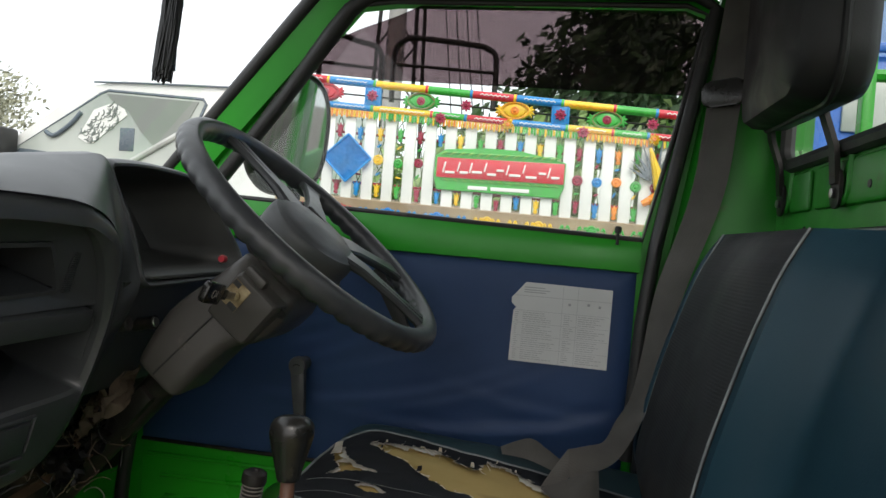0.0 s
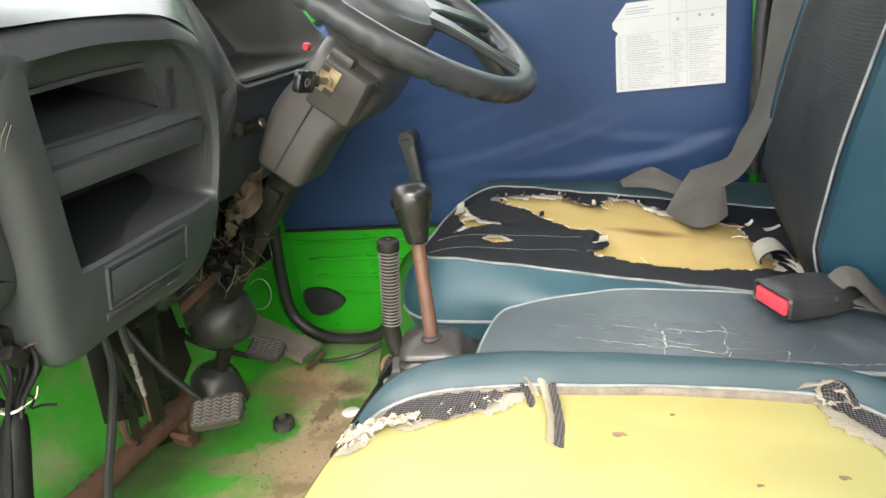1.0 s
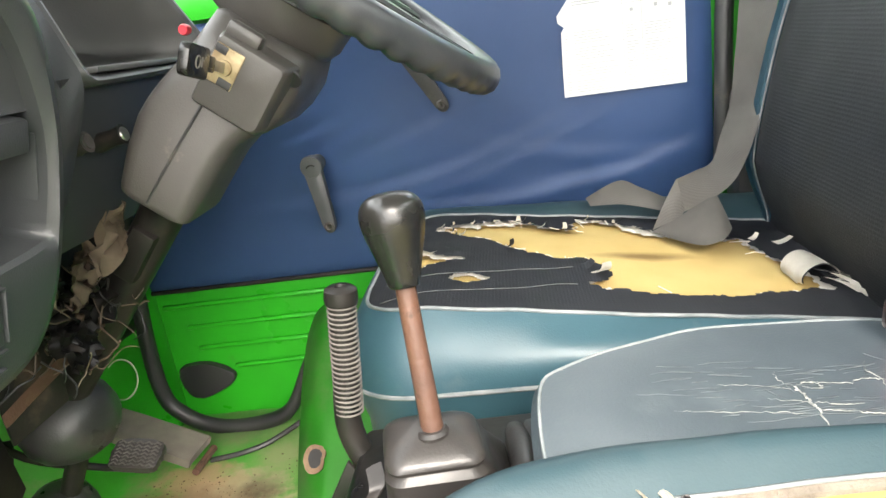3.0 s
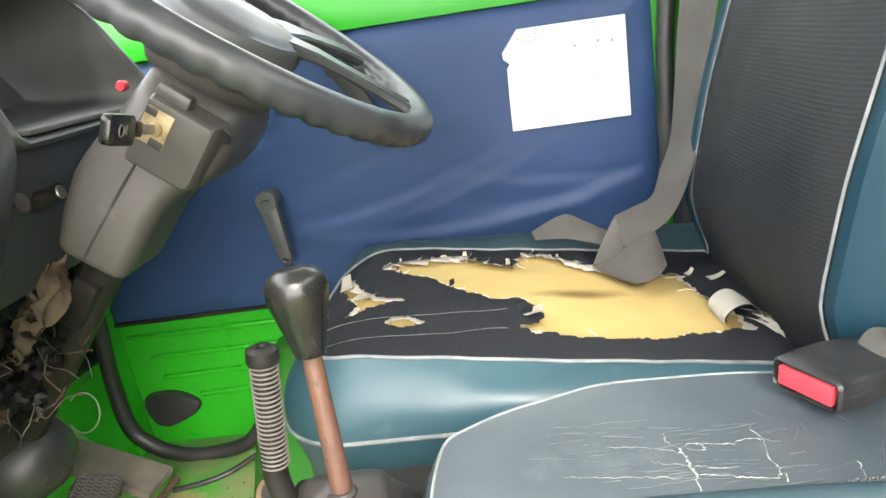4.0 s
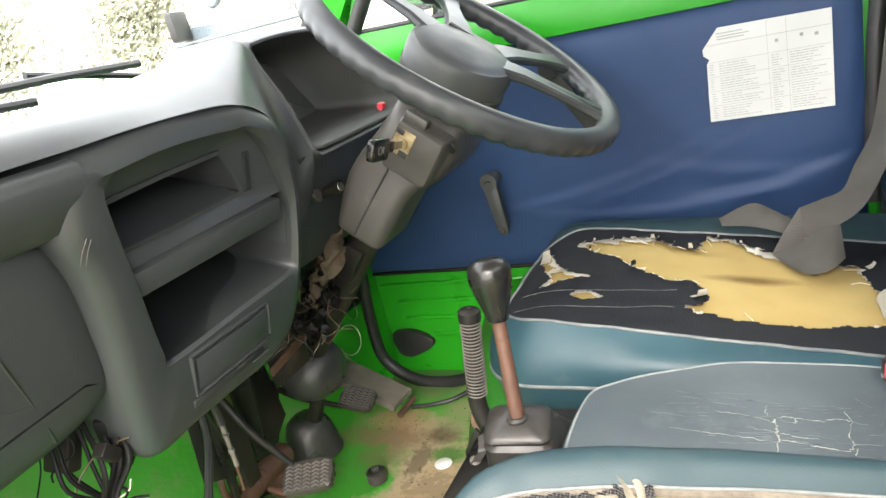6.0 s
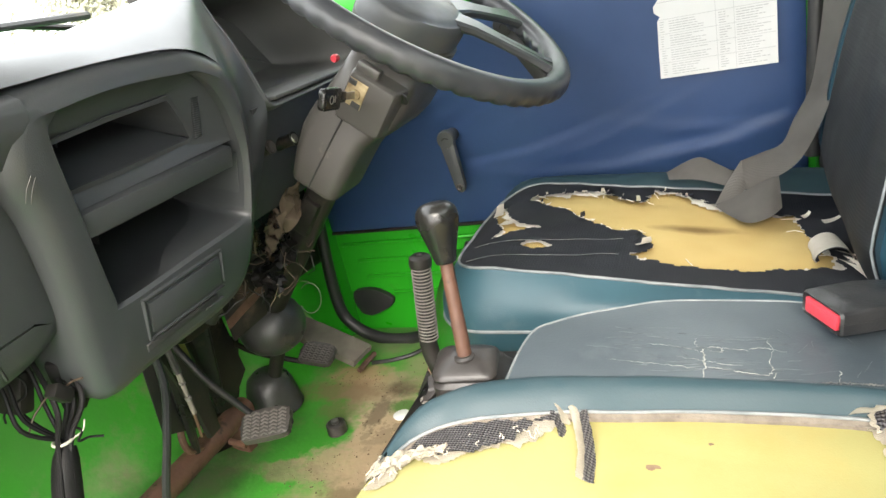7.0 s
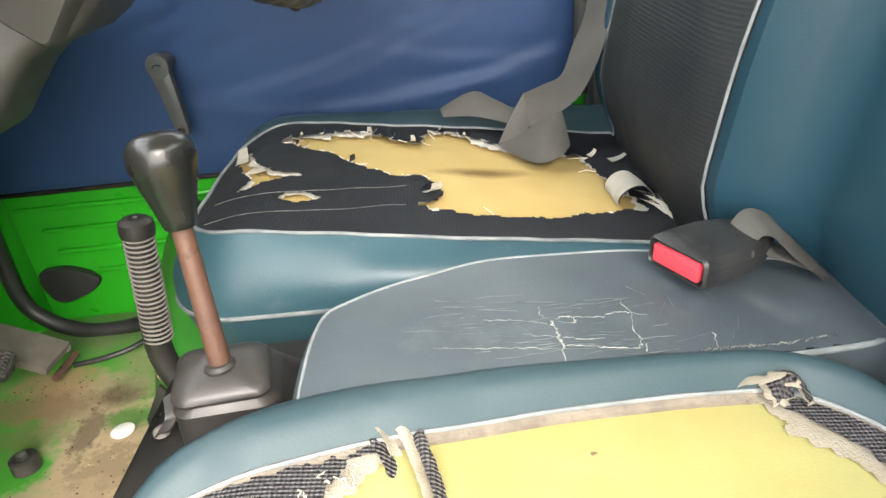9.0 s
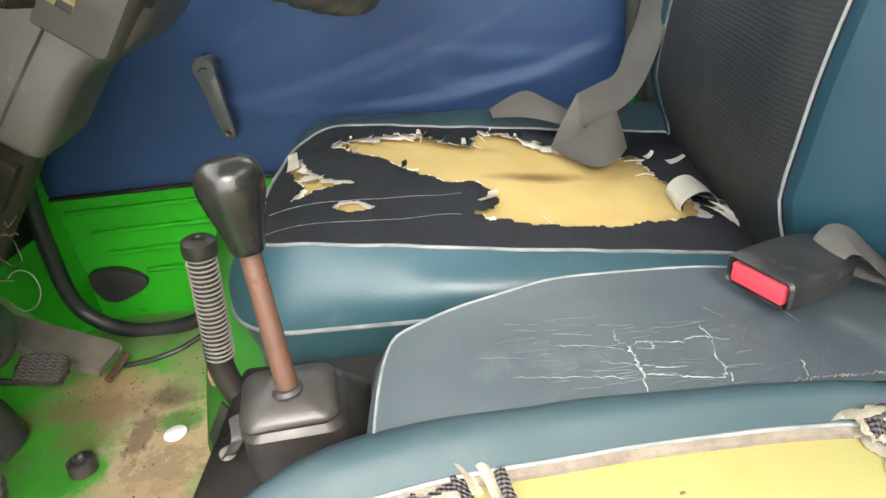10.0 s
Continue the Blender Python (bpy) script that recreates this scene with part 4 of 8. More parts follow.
    for poly, sd, gr in ((MESH_PATCH, 11, 0.006), (MESH_REAR, 15, 0.004)):
        c = np.array(poly).mean(0)
        small = [tuple(c + (np.array(p) - c) * 0.88) for p in poly]
        part("backing", cover(ragged(poly, 0.0055, sd, grow=gr), [], zp, 0.003, thick=0.0008, lift=-0.002), FRAY, s, "frayed ivory backing cloth")
        part("woven_remnant", cover(ragged(small if sd == 15 else poly, 0.0032, sd + 1), [], zp, 0.003, thick=0.001, lift=0.0005), MESH_CLOTH, s, "grey woven cloth remnant")

    def strip(pts, width, seed):
        path = smooth_path([(x, y, zp(x, y) + z) for x, y, z in pts], 8)
        n = len(path) - 1
        rs = np.random.RandomState(seed)
        jit = 1 + rs.randn(n + 1) * 0.08

        def fn(u, v):
            i = round(u * n)
            d = path[min(i + 1, n)] - path[max(i - 1, 0)]
            side = Vector((-d.y, d.x, 0)).normalized()
            return path[i] + side * ((v - 0.5) * width * jit[i]) + Vector((0, 0, 0.003 * math.sin(3 * u + 2 * v)))
        return sheet(fn, n, 4, 0.001)
    part("loose_strip", strip([(-0.113, 0.577, 0.003), (-0.107, 0.573, 0.005), (-0.101, 0.566, 0.004), (-0.096, 0.557, 0.002)], 0.006, 1), FRAY, s)
    part("loose_strip", strip([(-0.114, 0.574, 0.002), (-0.107, 0.566, 0.001), (-0.101, 0.557, -0.001), (-0.097, 0.548, -0.002)], 0.007, 2), MESH_CLOTH, s)
    part("loose_strip", strip([(-0.086, 0.568, 0.002), (-0.080, 0.550, 0.001), (-0.075, 0.530, 0.0), (-0.073, 0.508, -0.001)], 0.0065, 4), MESH_CLOTH, s)
    part("loose_strip", strip([(-0.099, 0.579, 0.004), (-0.094, 0.5715, 0.0035), (-0.086, 0.5505, 0.0018), (-0.080, 0.530, 0.001), (-0.078, 0.508, 0.0005)], 0.0062, 8), FRAY, s)
    part("loose_strip", strip([(-0.099, 0.580, 0.005), (-0.092, 0.580, 0.004), (-0.084, 0.578, 0.003)], 0.003, 9), FRAY, s)
    part("loose_strip", strip([(0.088, 0.600, 0.004), (0.098, 0.592, 0.012), (0.106, 0.594, 0.016), (0.116, 0.600, 0.006)], 0.009, 3), FRAY, s)
    part("curled_flap", strip([(0.108, 0.587, 0.002), (0.106, 0.592, 0.008), (0.111, 0.597, 0.0125), (0.118, 0.596, 0.011), (0.124, 0.589, 0.004)], 0.014, 5), MESH_CLOTH, s)
    part("curled_flap", strip([(0.107, 0.587, 0.0005), (0.105, 0.592, 0.0065), (0.111, 0.5975, 0.011), (0.119, 0.5965, 0.0095), (0.125, 0.589, 0.0025)], 0.018, 6), FRAY, s)
    part("loose_strip", strip([(0.106, 0.582, 0.002), (0.102, 0.592, 0.004), (0.099, 0.602, 0.008), (0.094, 0.608, 0.007)], 0.006, 7), FRAY, s)
    def wadded(u, v):
        x = -0.229 + 0.056 * u
        y = 0.497 + 0.016 * u + (0.022 - 0.012 * u) * (v - 0.5) + 0.003 * noise.noise((u * 9, v * 3, 2.0))
        return (x, y, zp(x, y) + 0.0015 + 0.006 * abs(noise.noise((u * 7, v * 4, 5.0))) + 0.003 * abs(noise.noise((u * 17, v * 9, 1.0))))
    part("backing", sheet(wadded, 36, 14, 0.0008), FRAY, s, "crumpled ivory backing cloth")
    # frayed fringe along the front of the woven remnant
    rs = np.random.RandomState(2)
    bms = []
    for i in range(64):
        t = rs.rand() if i < 18 else 0.16 * rs.rand() ** 1.4
        x = -0.226 + 0.11 * t
        y = 0.501 + 0.05 * t ** 1.5 + rs.randn() * 0.003
        dx, dy = (rs.randn() * 0.005, -0.003 - 0.005 * rs.rand()) if i < 18 else (0.004 + 0.006 * rs.randn(), -0.004 - 0.006 * rs.rand())
        pts = [(x, y, zp(x, y) + 0.001)]
        for q in (0.25, 0.5, 0.75, 1.0):
            px, py = x + dx * q + 0.0012 * rs.randn(), y + dy * q + 0.0008 * rs.randn()
            pts.append((px, py, zp(px, py) + 0.0035 * math.sin(math.pi * q) * rs.rand() - 0.001 * q))
        bms.append(tube(smooth_path(pts, 3), 0.00026 + 0.00012 * rs.rand(), 4))
    tagged(part("fringe", join(*bms), FRAY, s), kind="stuff")
    # dark specks on the foam
    for x, y, r in ((-0.035, 0.53, 0.004), (0.05, 0.50, 0.0018), (0.10, 0.52, 0.003), (0.0, 0.56, 0.0014), (-0.10, 0.45, 0.0018)):
        blot = ragged([(x + r * math.cos(a), y + r * 0.6 * math.sin(a)) for a in np.linspace(0, 6.283, 12, endpoint=False)], r * 0.25, 3, step=r * 0.3)
        part("speck", loft([[(px, py, zp(px, py) - 0.0043) for px, py in blot], [(px, py, zp(px, py) - 0.0034) for px, py in blot]]), MUD, s)
    return s


def zc(x, y):
    e = max(0.0, (-0.09 - x) / 0.06)
    return 0.317 - 0.10 * x - 0.0025 * e * e + 0.001 * noise.noise((x * 20, y * 20, 4.0))


def console():
    s = thing("centre_cushion", (0.02, 0.66, 0.17), "cracked grey-blue leatherette centre cushion between the seats", "seat cushion")
    k = 140
    plan = [(-0.145, 0.583), (-0.136, 0.574), (-0.06, 0.585), (0.016, 0.598), (0.127, 0.616), (0.178, 0.626), (0.188, 0.636), (0.190, 0.702), (0.180, 0.715), (0.076, 0.732), (-0.02, 0.724), (-0.075, 0.703), (-0.126, 0.673), (-0.143, 0.650)]
    top = resample([(p.x, p.y) for p in smooth_path([(x, y, 0) for x, y in plan], 6, True)], k)
    low = np.array((0.02, 0.655)) + (top - np.array((0.02, 0.655))) * 1.03
    part("top_panel", cover(top, [], zc, 0.0028), SLATE, s)
    part("side_band", loft([[(x, y, zc(x, y)) for x, y in top], [(x, y, zc(x, y) - 0.006) for x, y in low], [(x, y, 0.24) for x, y in low], [(x, y, 0.165) for x, y in low]], caps=False), SLATE, s)
    hid = [y < 0.592 + 0.166 * (x + 0.136) and x > -0.120 for x, y in top]
    first = next(i for i in range(k) if hid[i - 1] and not hid[i])
    line = [top[(first + i) % k] for i in range(k) if not hid[(first + i) % k]]
    part("piping", tube([(x, y, zc(x, y)) for x, y in line], 0.0010, 8), PIPING, s)
    edge = [(0.055, 0.6052), (0.090, 0.6105), (0.127, 0.6160), (0.165, 0.6235), (0.183, 0.630), (0.1895, 0.640), (0.1905, 0.660), (0.1905, 0.690)]
    part("piping", tube(smooth_path([(x, y - 0.001, zc(x, y) - 0.002 - 0.03 * max(0.0, 0.085 - x)) for x, y in edge], 5), 0.0020, 8), PIPING, s)
    # cracks where the leatherette has split to its pale backing
    rs = np.random.RandomState(12)

    def crack(x, y, ang, length, w, jit=0.10):
        pts, first = [], ang
        for i in range(int(length / 0.003) + 2):
            pts.append((x, y))
            ang += rs.randn() * jit - (ang - first) * 0.3
            x, y = x + 0.003 * math.cos(ang), y + 0.003 * math.sin(ang)
        a = [(px, py, zc(px, py) + 0.0006) for px, py in pts]
        n = len(a)
        return tube(a, [w * (0.35 + 0.65 * math.sin(math.pi * (i + 0.6) / (n + 0.2))) * (0.5 + 0.6 * rs.rand()) for i in range(n)], 5)
    def split(pts, w):
        path = smooth_path([(x, y, 0) for x, y in pts], 7)
        path = [(p.x + rs.randn() * 0.0006, p.y + rs.randn() * 0.0006) for p in path]
        n = len(path)
        return tube([(x, y, zc(x, y) + 0.0004) for x, y in path], [0.66 * w * (0.3 + 0.7 * math.sin(math.pi * (i + 0.8) / (n + 0.6))) * (0.35 + 0.9 * rs.rand()) for i in range(n)], 5)
    bms = [split([(-0.005, 0.609), (-0.004, 0.622), (-0.004, 0.630), (-0.005, 0.638), (-0.006, 0.647)], 0.0011), split([(-0.006, 0.646), (-0.001, 0.650), (0.005, 0.651), (0.008, 0.647), (0.004, 0.644), (-0.002, 0.646)], 0.0005),
           split([(-0.003, 0.630), (0.008, 0.628), (0.021, 0.628)], 0.0004), split([(-0.004, 0.623), (0.011, 0.621), (0.024, 0.620), (0.039, 0.620)], 0.0005), split([(0.008, 0.651), (0.023, 0.651), (0.036, 0.656), (0.044, 0.654), (0.052, 0.652)], 0.0005),
           split([(-0.024, 0.634), (-0.009, 0.631), (-0.004, 0.629)], 0.0004), split([(0.039, 0.620), (0.042, 0.628), (0.040, 0.638), (0.044, 0.654)], 0.0006), split([(0.042, 0.616), (0.043, 0.624)], 0.0008), split([(0.044, 0.654), (0.040, 0.666), (0.044, 0.676)], 0.0004),
           split([(0.083, 0.620), (0.085, 0.632)], 0.0006), split([(-0.006, 0.647), (-0.012, 0.655), (-0.010, 0.664)], 0.00035), split([(-0.075, 0.620), (-0.050, 0.621), (-0.027, 0.621), (-0.004, 0.620)], 0.00028), split([(-0.046, 0.648), (-0.028, 0.648), (-0.009, 0.644)], 0.0003)]
    for bm in bms:
        part("crack", bm, CRACK, s, "pale split in the leatherette")
    bms = []
    for i in range(60):
        x, y = -0.07 + 0.13 * rs.rand(), 0.610 + 0.062 * rs.rand()
        bms.append(crack(x, y, 0.16 + rs.choice([0.0, 3.14]) + rs.randn() * 0.08, 0.008 + 0.026 * rs.rand() ** 2, 0.00012 + 0.00018 * rs.rand()))
    for i in range(9):
        bms.append(crack(-0.02 + 0.12 * rs.rand(), 0.625 + 0.05 * rs.rand(), 1.57 + rs.randn() * 0.4, 0.006 + 0.014 * rs.rand(), 0.00025))
    tagged(part("creases", join(*bms), HAIRLINE, s, "fine creases in the leatherette"), "fine creases in the leatherette", kind="stuff")
    # puckered stitched seam along one edge
    bms = []
    for i in range(108):
        x = -0.085 + 0.00225 * i
        y = 0.588 + 0.172 * (x + 0.085) + 0.0012 * math.sin(i * 0.19) + rs.randn() * 0.0004
        a = rs.randn() * 0.0006
        bms.append(tube([(x - 0.0011, y - 0.0006 + a, zc(x, y) + 0.0002), (x, y, zc(x, y) + 0.0009), (x + 0.0011, y + 0.0006 - a, zc(x, y) + 0.0002)], 0.00045 + 0.0003 * rs.rand(), 5))
    part("stitching", join(*bms), STITCH, s)
    return s


def back_x(z):
    return 0.118 + 0.10 * (z - 0.28) + 0.42 * max(0, z - 0.28) ** 2 + 0.014 * min(1.6, max(0.0, (0.345 - z) / 0.042)) ** 1.3


def recess(y):
    """The backrest falls back towards the middle of the bench."""
    t = max(0.0, min(1.0, (0.765 - y) / 0.055))
    return 0.062 * t * t * (3 - 2 * t)


def backrest():
    s = thing("bench_backrest", (0.22, 0.6, 0.2), "teal bench backrest with ribbed charcoal insets and pale piping", "seat back")
    ztop = 0.642

    def face(ya, yb, za, zb, puff, lift=0.0):
        def fn(u, v):
            y, z = ya + (yb - ya) * u, za + (zb - za) * v
            e = (1 - (2 * u - 1) ** 8) * (1 - (2 * v - 1) ** 10)
            x = back_x(z) + recess(y) - puff * e - lift + 0.0015 * noise.noise((y * 12, z * 12, 2.0))
            if z > 0.60:
                x += 0.35 * (z - 0.60) ** 1.0 * 0.35
            return (x, y, z)
        return fn
    def panel(ya, yb, puff, lift=0.0, n=24):
        return sheet(face(ya, yb, 0.255, ztop, puff, lift), n, 40, 0.004)
    part("cloth_inset", panel(0.765, 1.085, 0.012), RIB_CLOTH, s, "ribbed charcoal cloth inset")
    part("cloth_inset", panel(0.10, 0.50, 0.012), RIB_CLOTH, s, "ribbed charcoal cloth inset")
    part("bolster", panel(0.50, 0.765, 0.010), TEAL_BACK, s)
    part("bolster", panel(1.085, 1.108, 0.006, n=6), TEAL_BACK, s)
    part("bolster", panel(0.06, 0.10, 0.006, n=6), TEAL_BACK, s)
    for y in (0.50, 0.765, 1.085):
        part("piping", tube([(face(y, y, 0.255, ztop, 0.0)(0.5, v)[0] - 0.003, y, 0.255 + (ztop - 0.255) * v) for v in np.linspace(0, 1, 24)], 0.0012, 8), PIPING, s)
    xt = face(0, 0, 0.255, ztop, 0)(0.5, 1)[0]
    part("top_roll", loft([[(min(x + recess(y), 0.297), y, z) for x, z in ((xt - 0.002, ztop - 0.012), (xt + 0.002, ztop + 0.004), (xt + 0.02, ztop + 0.010), (xt + 0.05, ztop + 0.004), (xt + 0.06, ztop - 0.05), (0.235, 0.25), (0.16, 0.25))]
                           for y in np.linspace(0.06, 1.108, 30)]), RIB_CLOTH, s)
    part("piping", tube([(xt + recess(y) + 0.004, y, ztop + 0.006 + 0.002 * math.sin(y * 14)) for y in np.linspace(0.06, 1.108, 40)], 0.002, 8), PIPING, s)
    return s


def headrest():
    h = thing("headrest", (0.25, 0.96, 0.69), "black padded headrest on bent steel legs bolted to the bulkhead", "headrest")
    pad = rounded(0.765, 1.135, 0.775, 1.03, [0.05, 0.05, 0.07, 0.07], 8)
    rings = []
    c = (0.95, 0.90)
    for x, sc in ((0.262, 0.80), (0.258, 0.93), (0.245, 0.99), (0.225, 1.0), (0.205, 0.99), (0.192, 0.94), (0.186, 0.8), (0.184, 0.4)):
        rings.append([(x + 0.022 - 0.10 * (1.0 - y), c[0] - 0.008 + (y - c[0]) * sc, c[1] + (z - c[1]) * sc - 0.08 * (1.0 - y)) for y, z in pad])
    vinyl = pbr("black_headrest_vinyl", (0.012, 0.013, 0.013), (0.018, 0.018, 0.018), 0.55, big=12, fine=600, bump=0.15, dist=0.001, spec=0.25)
    part("pad", loft(rings), vinyl, h)
    rim = [(0.247 - 0.10 * (1.0 - y), y - 0.008, z - 0.08 * (1.0 - y)) for y, z in pad]
    part("piping", tube(rim, 0.004, 8, closed=True), vinyl, h)
    for y in (0.928, 1.115):
        leg = part("leg", loft([[(x - 0.003, yy - 0.008, z), (x - 0.003, yy + 0.008, z), (x + 0.003, yy + 0.008, z), (x + 0.003, yy - 0.008, z)] for x, yy, z in ((0.265, y + 0.006, 0.82), (0.272, y + 0.004, 0.775), (0.283, y, 0.74), (0.287, y, 0.70))]), BLACK_STEEL, h)
        part("foot", prism(rounded(-0.013, 0.013, -0.022, 0.022, 0.012, 6), 0.004, aim((0.287, y, 0.695), (0, 1, 0), (0, 0, 1)), 0.001), BLACK_STEEL, leg)
        part("bolt", lathe([(0, 0), (0.006, 0), (0.006, 0.004), (0.003, 0.005), (0, 0.005)], aim((0.287, y, 0.69), (0, 1, 0), (0, 0, -1)), 6), STEEL, leg)
    return h


def seat_box():
    w = solo("wall_seat_box", box((-0.275, 0.05, -0.01), (0.30, 1.15, 0.166), 0.012), GREEN_DARK, "green painted steel box below the seats", kind="structure")
    # rounded wheel arch by the door with a rusty drain hole
    def arch(u, v):
        back = max(0.0, 1 - u / 0.3)
        return (-0.437 + 0.16 * u, 0.875 + 0.245 * v + 0.05 * back ** 2, 0.21 * math.sin(v * math.pi / 2) - 0.03 * back ** 2 * v)
    part("wheel_arch", sheet(arch, 24, 16, 0.004), GREEN_DUSTY, w)
    hole = aim((-0.400, 0.9395, 0.096), (1, 0, 0), (0, 0.72, 0.69))
    blot = ragged([(0.012 * math.cos(a), 0.016 * math.sin(a)) for a in np.linspace(0, 6.283, 16, endpoint=False)], 0.0012, 5, step=0.0015)
    part("drain_hole", prism([(x, y) for x, y in blot], 0.0022, hole @ pose(0, 0, -0.0008)), MUD, w, "rusty dark drain hole")
    part("drain_hole", prism([(x * 0.62, y * 0.66) for x, y in blot], 0.0028, hole @ pose(0.001, 0, -0.0008)), RUBBER, w)
    cover_plate = part("engine_cover", prism([(-0.145, 0.0), (-0.335, 0.0), (-0.318, 0.10), (-0.276, 0.252), (-0.145, 0.256)], 0.20, aim((0, 0.745, 0), (1, 0, 0), (0, 0, 1)), 0.006), BLACK_STEEL, w)
    flap = smooth_path([(-0.253, 0.664, 0.275), (-0.25, 0.653, 0.268), (-0.254, 0.65, 0.262), (-0.259, 0.648, 0.256)], 4)
    part("flap", loft([[(p.x - 0.004, p.y - 0.003, p.z), (p.x, p.y - 0.001, p.z + 0.0015), (p.x + 0.006, p.y, p.z + 0.003), (p.x + 0.006, p.y + 0.001, p.z + 0.001), (p.x, p.y + 0.001, p.z - 0.0005), (p.x - 0.004, p.y - 0.001, p.z - 0.002)] for p in flap]), DUSTY_RUBBER, cover_plate, "curled grey rubber flap")
    part("bolt", lathe([(0, 0), (0.0055, 0), (0.0054, 0.003), (0.0035, 0.0042), (0, 0.0042)], Matrix.Translation((-0.2605, 0.652, 0.2535)), 14), GRIP, cover_plate)


driver_seat()
passenger_seat()
console()
backrest()
headrest()
seat_box()


# ---- seat belt and buckle ----
def webbing(rows, width, seg=8):
    """A strap through (place, side) rows, where side points across the strap."""
    centre = smooth_path([r[0] for r in rows], seg)
    across = smooth_path([r[1] for r in rows], seg)
    n = len(centre) - 1

    def fn(u, v):
        i = round(u * n)
        return centre[i] + across[i].normalized() * ((v - 0.5) * width)
    return sheet(fn, n, 6, 0.0014)


def ribbon(left, right, seg=8):
    """A strap between two edge lines."""
    a, b = smooth_path(left, seg), smooth_path(right, seg)
    n = len(a) - 1

    def fn(u, v):
        i = round(u * n)
        bow = 0.0012 * math.sin(math.pi * v)
        return a[i].lerp(b[i], v) + Vector((0, -bow, bow))
    return sheet(fn, n, 6, 0.0014)


def seat_belt():
    b = thing("seat_belt", (0.2, 1.15, 0.3), "grey webbing seat belt hanging twisted onto the cushion", "seat belt")
    upper = (((0.232, 1.165, 1.03), (1, -0.5, 0.1)), ((0.214, 1.16, 0.84), (1, -0.5, 0.1)), ((0.200, 1.155, 0.70), (1, -0.5, 0.05)), ((0.16, 1.15, 0.56), (0.8, -0.7, 0)), ((0.140, 1.135, 0.46), (0.55, -0.85, 0.1)), ((0.127, 1.118, 0.405), (0.5, -0.85, 0.2)))
    left = [Vector(c) - Vector(a).normalized() * 0.0235 for c, a in upper]
    right = [Vector(c) + Vector(a).normalized() * 0.0235 for c, a in upper]
    left += [Vector(p) for p in ((0.093, 1.102, 0.370), (0.078, 1.085, 0.345), (0.055, 1.070, 0.340), (0.030, 1.050, 0.338))]
    right += [Vector(p) for p in ((0.119, 1.070, 0.368), (0.095, 1.055, 0.330), (0.066, 1.042, 0.314), (0.034, 1.034, 0.305))]
    part("strap", ribbon(left, right), BELT, b)
    part("guide", prism(rounded(-0.030, 0.030, -0.016, 0.022, 0.012, 6), 0.010, aim((0.212, 1.150, 0.842), (0.88, -0.44, 0.09), (0, 0, 1)), 0.003), KNOB, b, "black plastic belt guide")
    part("fold", ribbon([(0.030, 1.049, 0.339), (0.011, 1.034, 0.314), (-0.003, 1.024, 0.291)], [(0.034, 1.032, 0.307), (0.028, 1.024, 0.304), (0.020, 1.018, 0.301)]), BELT, b)
    part("fold", ribbon([(-0.003, 1.024, 0.290), (0.013, 0.992, 0.289), (0.033, 0.960, 0.291), (0.055, 0.968, 0.292), (0.071, 0.993, 0.294)],
                        [(0.020, 1.018, 0.302), (0.036, 1.025, 0.309), (0.055, 1.034, 0.315), (0.064, 1.038, 0.317), (0.071, 1.042, 0.316)]), BELT, b)
    part("tail", ribbon([(-0.064, 1.100, 0.315), (-0.024, 1.103, 0.331), (0.002, 1.100, 0.320), (0.032, 1.080, 0.306)], [(-0.060, 1.085, 0.309), (-0.029, 1.075, 0.310), (-0.005, 1.068, 0.306), (0.022, 1.055, 0.300)]), BELT, b)


def buckle():
    b = thing("belt_buckle", (0.10, 0.70, 0.31), "scuffed black belt buckle with a red release button", "belt buckle")
    m = aim((0.108, 0.699, 0.3255), (0.88, 0.46, -0.08), (-0.46, 0.88, 0.0))
    rings = []
    for t, w, h in ((-0.030, 0.0205, 0.0075), (-0.034, 0.0225, 0.0092), (-0.032, 0.0240, 0.0102), (-0.018, 0.0245, 0.0104), (0.006, 0.0245, 0.0104), (0.024, 0.021, 0.0098), (0.036, 0.016, 0.0085), (0.042, 0.013, 0.006)):
        rings.append([(t, y, z) for y, z in rounded(-w, w, -h, h, 0.004, 3)])
    bm = loft(rings)
    bm.transform(m)
    body = part("body", bm, SCUFFED, b, "scuffed black plastic", sharp=28)
    part("seam", tube([m @ Vector(p) for p in ((-0.033, -0.0246, 0.001), (0.006, -0.0249, 0.001), (0.024, -0.0214, 0.001))], 0.0005, 5), RUBBER, body)
    part("latch_slot", box((-0.0335, -0.020, 0.0072), (-0.029, 0.016, 0.0088), 0.0004, m=m), RUBBER, body)
    red = part("button", box((-0.0350, -0.019, -0.0066), (-0.028, 0.0185, 0.0062), 0.0015, m=m), RED, b, "red release button")
    part("button_ridge", box((-0.0356, -0.017, 0.0022), (-0.0345, 0.0165, 0.0034), 0.0005, m=m), RED, red)
    part("strap", ribbon([(0.120, 0.712, 0.327), (0.128, 0.720, 0.335), (0.138, 0.724, 0.340), (0.149, 0.720, 0.338), (0.158, 0.708, 0.329), (0.180, 0.702, 0.306)],
                         [(0.131, 0.690, 0.333), (0.135, 0.690, 0.337), (0.140, 0.687, 0.337), (0.146, 0.683, 0.331), (0.153, 0.680, 0.324), (0.176, 0.683, 0.303)]), BELT, b)
    part("strap_end", ribbon([(0.140, 0.688, 0.322), (0.155, 0.682, 0.318), (0.178, 0.682, 0.306)], [(0.136, 0.712, 0.322), (0.155, 0.708, 0.320), (0.180, 0.706, 0.305)]), BELT, b)


seat_belt()
buckle()


